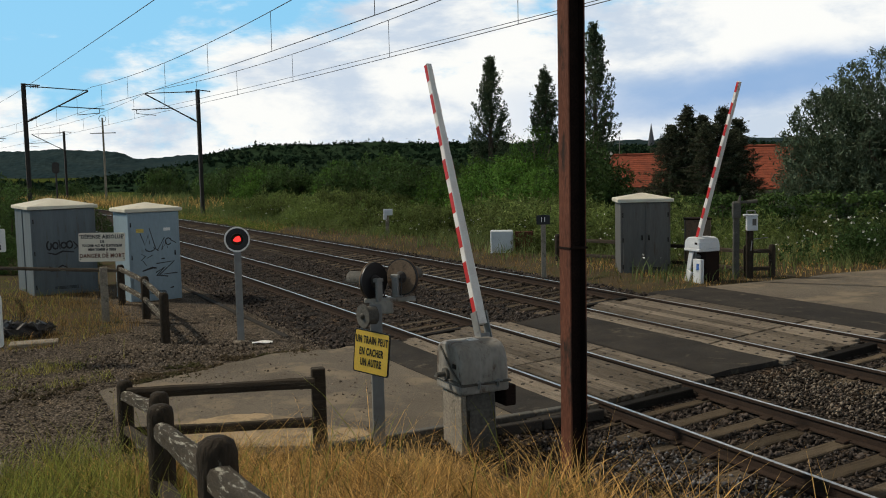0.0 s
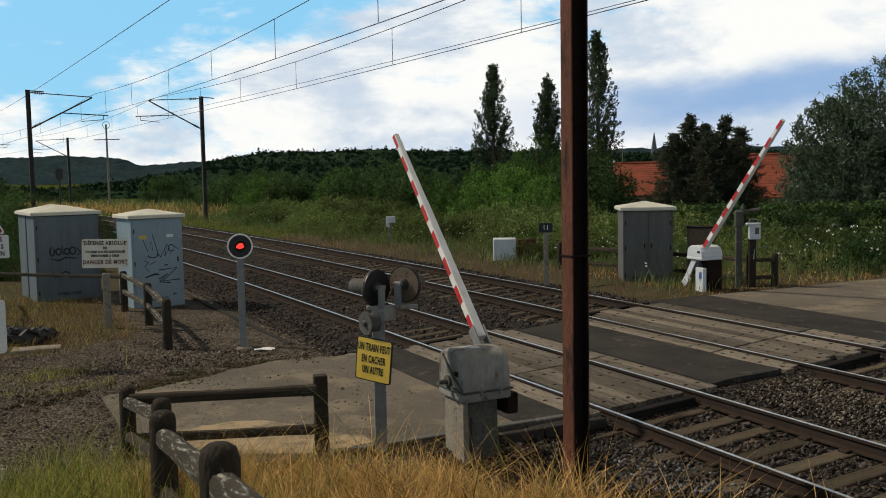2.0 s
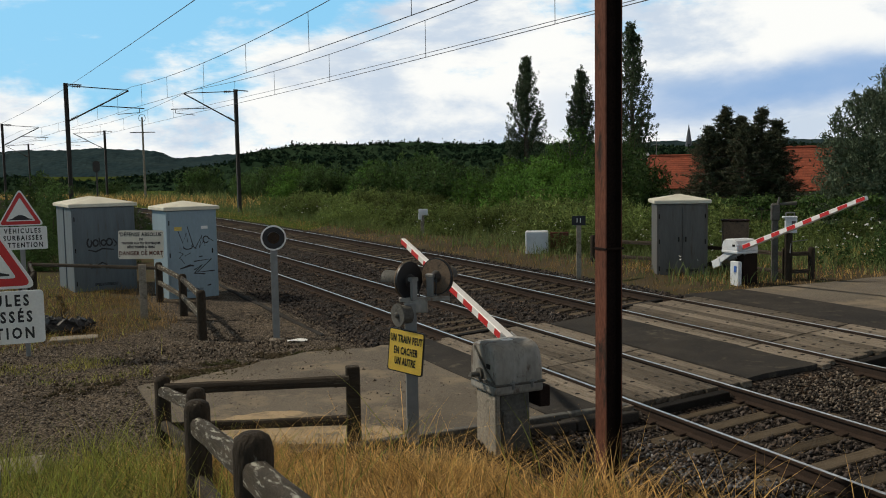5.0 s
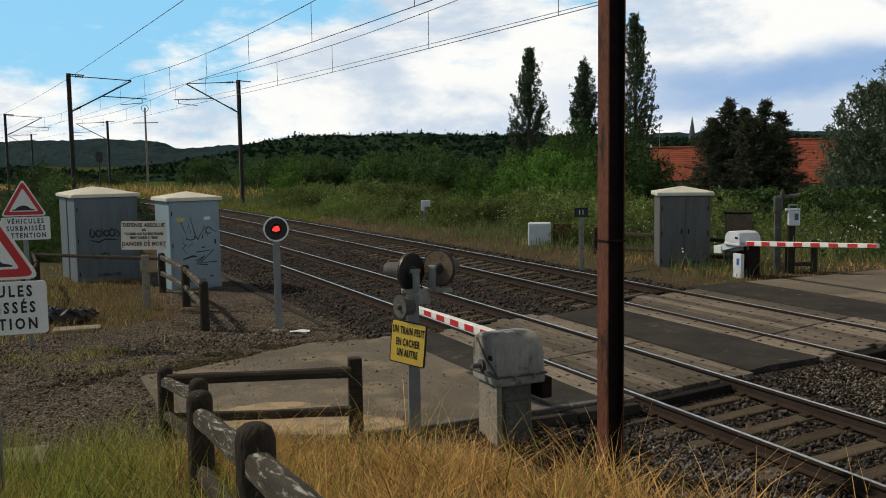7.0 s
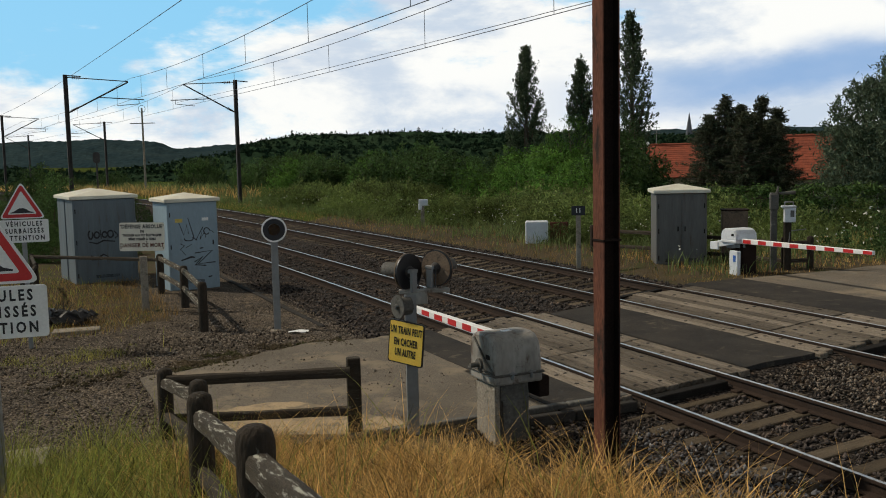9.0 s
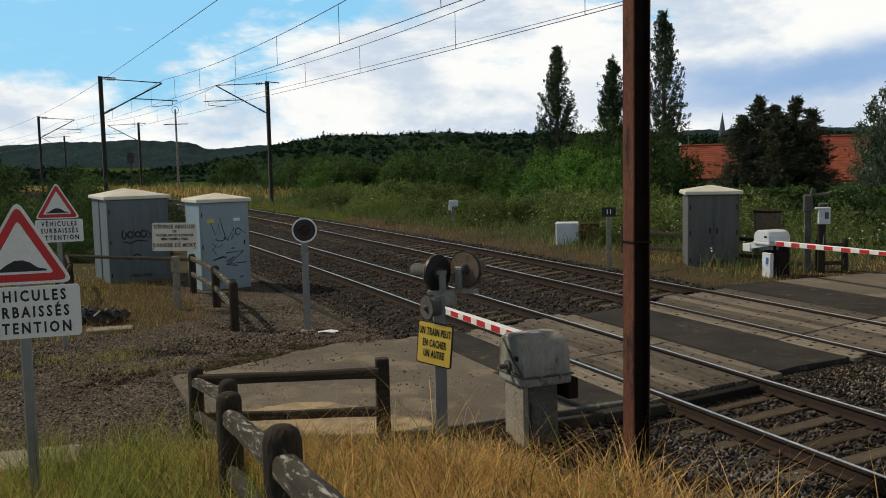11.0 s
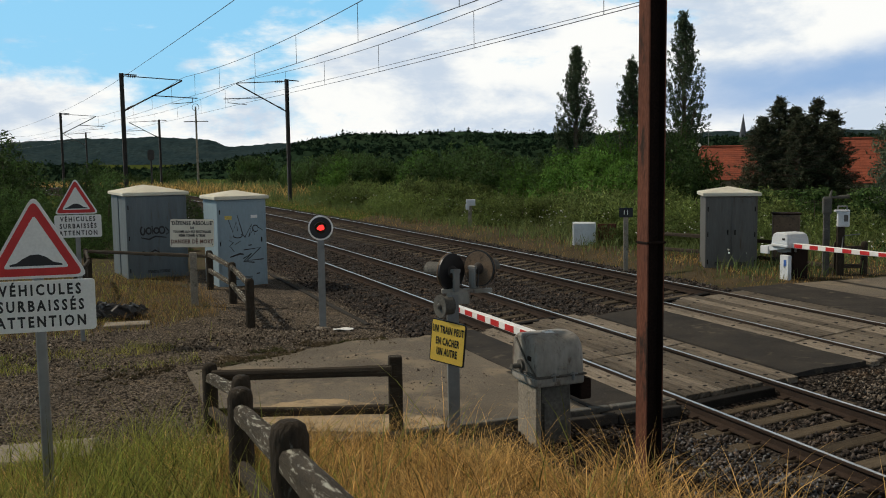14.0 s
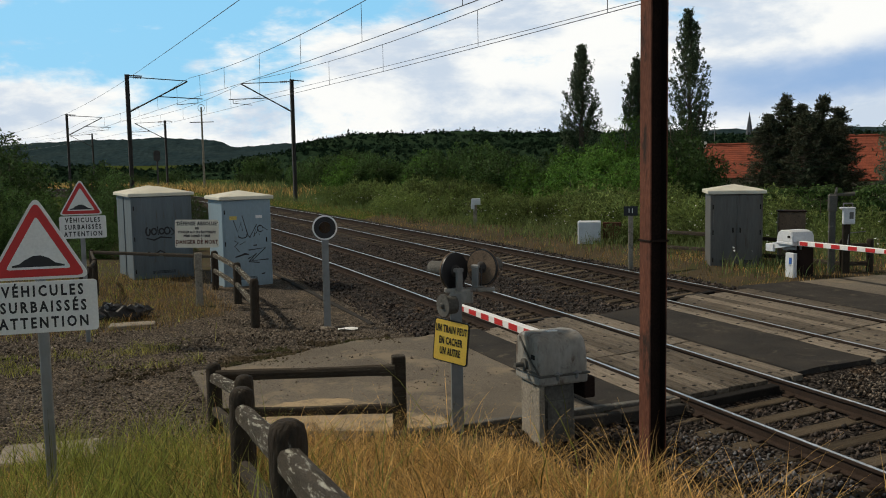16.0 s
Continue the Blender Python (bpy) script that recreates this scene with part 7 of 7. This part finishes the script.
def build_house(x, y, z, turn, w, d, eave, ridge, label):
    h = thing("house", pose(x, y, z, 0, 0, turn), label, "house", "red-roofed houses")
    bm = bmesh.new()
    t = 0.3
    for c, size in (((w / 2, t / 2, eave / 2), (w, t, eave)), ((w / 2, d - t / 2, eave / 2), (w, t, eave)), ((t / 2, d / 2, eave / 2), (t, d - 2 * t, eave)), ((w - t / 2, d / 2, eave / 2), (t, d - 2 * t, eave))):
        box(bm, c, size)
    for xx in (0.02, w - t - 0.02):
        vs = [bm.verts.new(p) for p in ((xx, 0.05, eave), (xx, d - 0.05, eave), (xx, d / 2, ridge - 0.1), (xx + t, 0.05, eave), (xx + t, d - 0.05, eave), (xx + t, d / 2, ridge - 0.1))]
        for q in ((0, 1, 2), (3, 5, 4), (0, 3, 4, 1), (1, 4, 5, 2), (2, 5, 3, 0)):
            bm.faces.new([vs[i] for i in q])
    part("wall", bm, M["plaster"], h, "ochre rendered wall")
    o = 0.4
    for side in (0, 1):
        bm = bmesh.new()
        rows, cols = 16, 30
        for r in range(rows):
            for c in range(cols):
                q0, q1 = r / rows, (r + 1.12) / rows
                ya, yb = -o + (d / 2 + o) * q0, -o + (d / 2 + o) * min(q1, 1)
                za, zb = eave - 0.2 + (ridge - eave + 0.2) * q0, eave - 0.2 + (ridge - eave + 0.2) * min(q1, 1)
                xa, xb = -0.3 + (w + 0.6) * c / cols, -0.3 + (w + 0.6) * (c + 0.985) / cols
                lift = 0.03
                vs = [bm.verts.new((px, py if not side else d - py, pz)) for px, py, pz in ((xa, ya, za + lift), (xb, ya, za + lift), (xb, yb, zb + 0.01), (xa, yb, zb + 0.01))]
                lo = [bm.verts.new((px, py if not side else d - py, pz)) for px, py, pz in ((xa, ya, za - 0.02), (xb, ya, za - 0.02))]
                bm.faces.new(vs)
                bm.faces.new((lo[0], lo[1], vs[1], vs[0]))
        sheet = part("roof_slope", bm, M["tiles"], h, "orange-red tiled roof slope")
        bm = bmesh.new()
        ends = [(-0.3, -o, eave - 0.24), (w + 0.3, -o, eave - 0.24), (w + 0.3, d / 2, ridge - 0.04), (-0.3, d / 2, ridge - 0.04)]
        vs = [bm.verts.new((px, py if not side else d - py, pz)) for px, py, pz in ends]
        bm.faces.new(vs)
        part("roof_board", bm, M["bark"], sheet)
    bm = bmesh.new()
    rod(bm, (-0.3, d / 2, ridge + 0.02), (w + 0.3, d / 2, ridge + 0.02), 0.12, seg=8)
    part("ridge", bm, M["tiles"], h)
    bm = bmesh.new()
    box(bm, (w * 0.7, d / 2, ridge + 0.4), (0.6, 0.6, 1.0), None, 0.02)
    part("chimney", bm, M["plaster"], h)
    for k in range(2):
        bm = bmesh.new()
        box(bm, (w * (0.3 + 0.4 * k), -0.01, eave * 0.55), (1.0, 0.06, 1.2))
        win = part("window", bm, M["paint_white"], h)
        bm = bmesh.new()
        box(bm, (w * (0.3 + 0.4 * k), -0.045, eave * 0.55), (0.84, 0.02, 1.04))
        part("pane", bm, M["glass_dark"], win)
    return h


house_a = build_house(13.5, 82, -2.1, -4, 9.0, 8.0, 3.35, 5.95, "house with an orange-red tiled roof behind the trees")
house_b = build_house(24.4, 78, -2.1, -6, 11.5, 8.0, 3.1, 6.45, "house with a darker red tiled roof behind the spruces")
bm = bmesh.new()
rod(bm, (0.9, 2.4, 5.2), (0.9, 2.4, 6.4), 0.04, seg=6)
part("dish_mast", bm, M["galv"], house_a)
bm = bmesh.new()
vs = rod(bm, (0.9, 2.2, 6.0), (0.78, 2.0, 6.06), 0.42, 0.34, seg=18)
part("satellite_dish", bm, M["paint_white"], house_a, "white satellite dish")
bm = bmesh.new()
rod(bm, (2.1, 4, 6.0), (2.1, 4, 7.6), 0.03, seg=5)
for zz in (7.0, 7.25, 7.5):
    rod(bm, (1.8, 4, zz), (2.4, 4, zz), 0.02, seg=5)
part("aerial", bm, M["galv"], house_a, "thin television aerial")

church = thing("church", pose(131, 600, -2), "distant grey church tower with a slate spire", "church")
bm = bmesh.new()
box(bm, (0, 0, 7), (4.2, 4.2, 14))
part("tower", bm, M["plaster"], church)
bm = bmesh.new()
rod(bm, (0, 0, 14), (0, 0, 29), 2.5, 0.05, seg=8)
part("spire", bm, M["slate"], church, "slate spire")
bm = bmesh.new()
box(bm, (8, 6, 4), (14, 8, 8))
part("nave", bm, M["plaster"], church)


def ridge_profile(name, dist, pts, mat, label, rough, depth, seed, step, foliage=0):
    """A wooded hill: a rounded ridge with a rough crest of tree tops. pts: bearing and height."""
    verts, faces = [], []
    b0, b1 = pts[0][0], pts[-1][0]
    n = int((b1 - b0) * dist / step)
    rows = 16
    crowns = []
    for i in range(n + 1):
        b = b0 + (b1 - b0) * i / n
        for (ba, ha), (bb, hb) in zip(pts, pts[1:]):
            if ba <= b <= bb:
                k = (b - ba) / (bb - ba)
                h = ha + (hb - ha) * (k * k * (3 - 2 * k))
        for j in range(rows):
            q = j / (rows - 1)
            r = dist + depth * q
            lift = math.sin(min(1.0, q * 1.2) * math.pi / 2)
            cell = noise.voronoi(Vector((b * r / (step * 2.6), q * rows * 0.45, seed)))[0][0]
            z = -3 + (h + 3) * lift + rough * (1.3 * (0.45 - cell) + noise.noise(Vector((b * dist / (step * 9), j * 0.5, seed)))) * (0.25 + 0.75 * lift)
            verts.append((b * r, r, z))
            crowns.append((b * r, r, z))
    for i in range(n):
        for j in range(rows - 1):
            faces.append((i * rows + j, (i + 1) * rows + j, (i + 1) * rows + j + 1, i * rows + j + 1))
    me = mesh_of(name, verts, faces, mat)
    tagged(new(name, me), label, "hills", kind="structure")
    if foliage:
        pick = random.Random(seed).sample(crowns, min(foliage, len(crowns)))
        rng = random.Random(seed + 1)
        pick = [(x + rng.uniform(-1, 1) * step * 1.2, y + rng.uniform(-1, 1) * step, z + step * (0.45 * noise.noise(Vector((x * 0.09, y * 0.09, seed))) - 0.05)) for x, y, z in pick]
        v, f = sprays(pick, [(0.8 * math.sin(k * 1.7), -0.3, 0.5) for k in range(len(pick))], len(pick) * 32, step * 0.26, seed, step * 0.5, step * 0.42, 0.7, 0.1)
        tagged(new(name.replace("backdrop", "foliage"), quick_mesh("foliage", v, f, mat)), label + ", its leaf clumps", "woods", kind="stuff")


# haze over the far hills comes only from their bluish colour
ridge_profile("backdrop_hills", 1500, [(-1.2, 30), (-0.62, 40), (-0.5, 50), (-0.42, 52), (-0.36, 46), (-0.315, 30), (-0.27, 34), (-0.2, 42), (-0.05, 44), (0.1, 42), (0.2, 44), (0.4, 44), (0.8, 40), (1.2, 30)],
              M["hill"], "distant wooded hills, blue-green with painted haze", 5.0, 500, 1, 7)
ridge_profile("backdrop_woods", 330, [(-0.28, 0), (-0.235, 10.5), (-0.19, 12.0), (-0.1, 12.2), (0.0, 11.6), (0.1, 11.0), (0.2, 9.0), (0.5, 8.0), (0.9, 5)],
              M["wood_far"], "dark belt of distant woodland", 1.5, 60, 2, 1.8, 3500)
ridge_profile("backdrop_trees", 240, [(-1.2, 4), (-0.7, 3.5), (-0.52, 2.2), (-0.42, 0.6), (-0.36, 1.5), (-0.30, 4.0), (-0.25, 5.4), (-0.15, 5.6), (0.2, 6.0), (0.9, 4)],
              M["wood_far"], "dark hedgerow trees across the valley", 1.0, 30, 3, 1.5, 4000)

# ---- what moves ----


def motions():
    near_turns = [(0, 68.6), (0.5, 63.3), (1, 58.2), (1.5, 52.8), (2, 47.4), (2.5, 42.1), (3, 37.1), (3.5, 32.1), (4, 27.4), (4.5, 22.5), (5.0, 17.4), (5.5, 12.2), (6.0, 6.4), (6.5, 1.2), (6.9, 0.0),
                  (8, 0.0), (16, 0.0)]
    walk(near_arm, [(t, pose(0.258, 0.004 + 0.1 * math.sin(math.radians(a)), 1.265 - 0.1 * math.cos(math.radians(a)), a, 0, 0)) for t, a in near_turns])
    far_turns = [(0, 70.4), (0.5, 65.7), (1, 60.7), (1.5, 55.5), (2, 50.3), (2.5, 45.1), (3, 39.9), (3.5, 34.6), (4, 29.7), (4.5, 25.0), (5.0, 20.6), (5.5, 16.1), (6.0, 11.6), (6.5, 7.7), (7.0, 5.5),
                 (7.5, 4.1), (8.0, 3.1), (9.0, 2.6), (16, 2.6)]
    walk(far_arm, [(t, pose(0.0, 0.0, 0.72, a - 1.7, 0, 0)) for t, a in far_turns])
    # the added cover draws back from the lamp for half a second in every 0.859
    rows = [(0.0, 1)]
    t = 0.75 - 0.859
    while t < 16.2:
        for edge, state in ((t, 1), (t + 0.5, 0)):
            if 0.07 < edge < 15.95:
                rows += [(edge - 0.034, 1 - state), (edge + 0.034, state)]
        t += 0.859
    rows.append((16.0, rows[-1][1]))
    walk(flasher_blade, [(a, pose(0, 0.022 if open_now else 0.0, 2.09)) for a, open_now in rows])


motions()
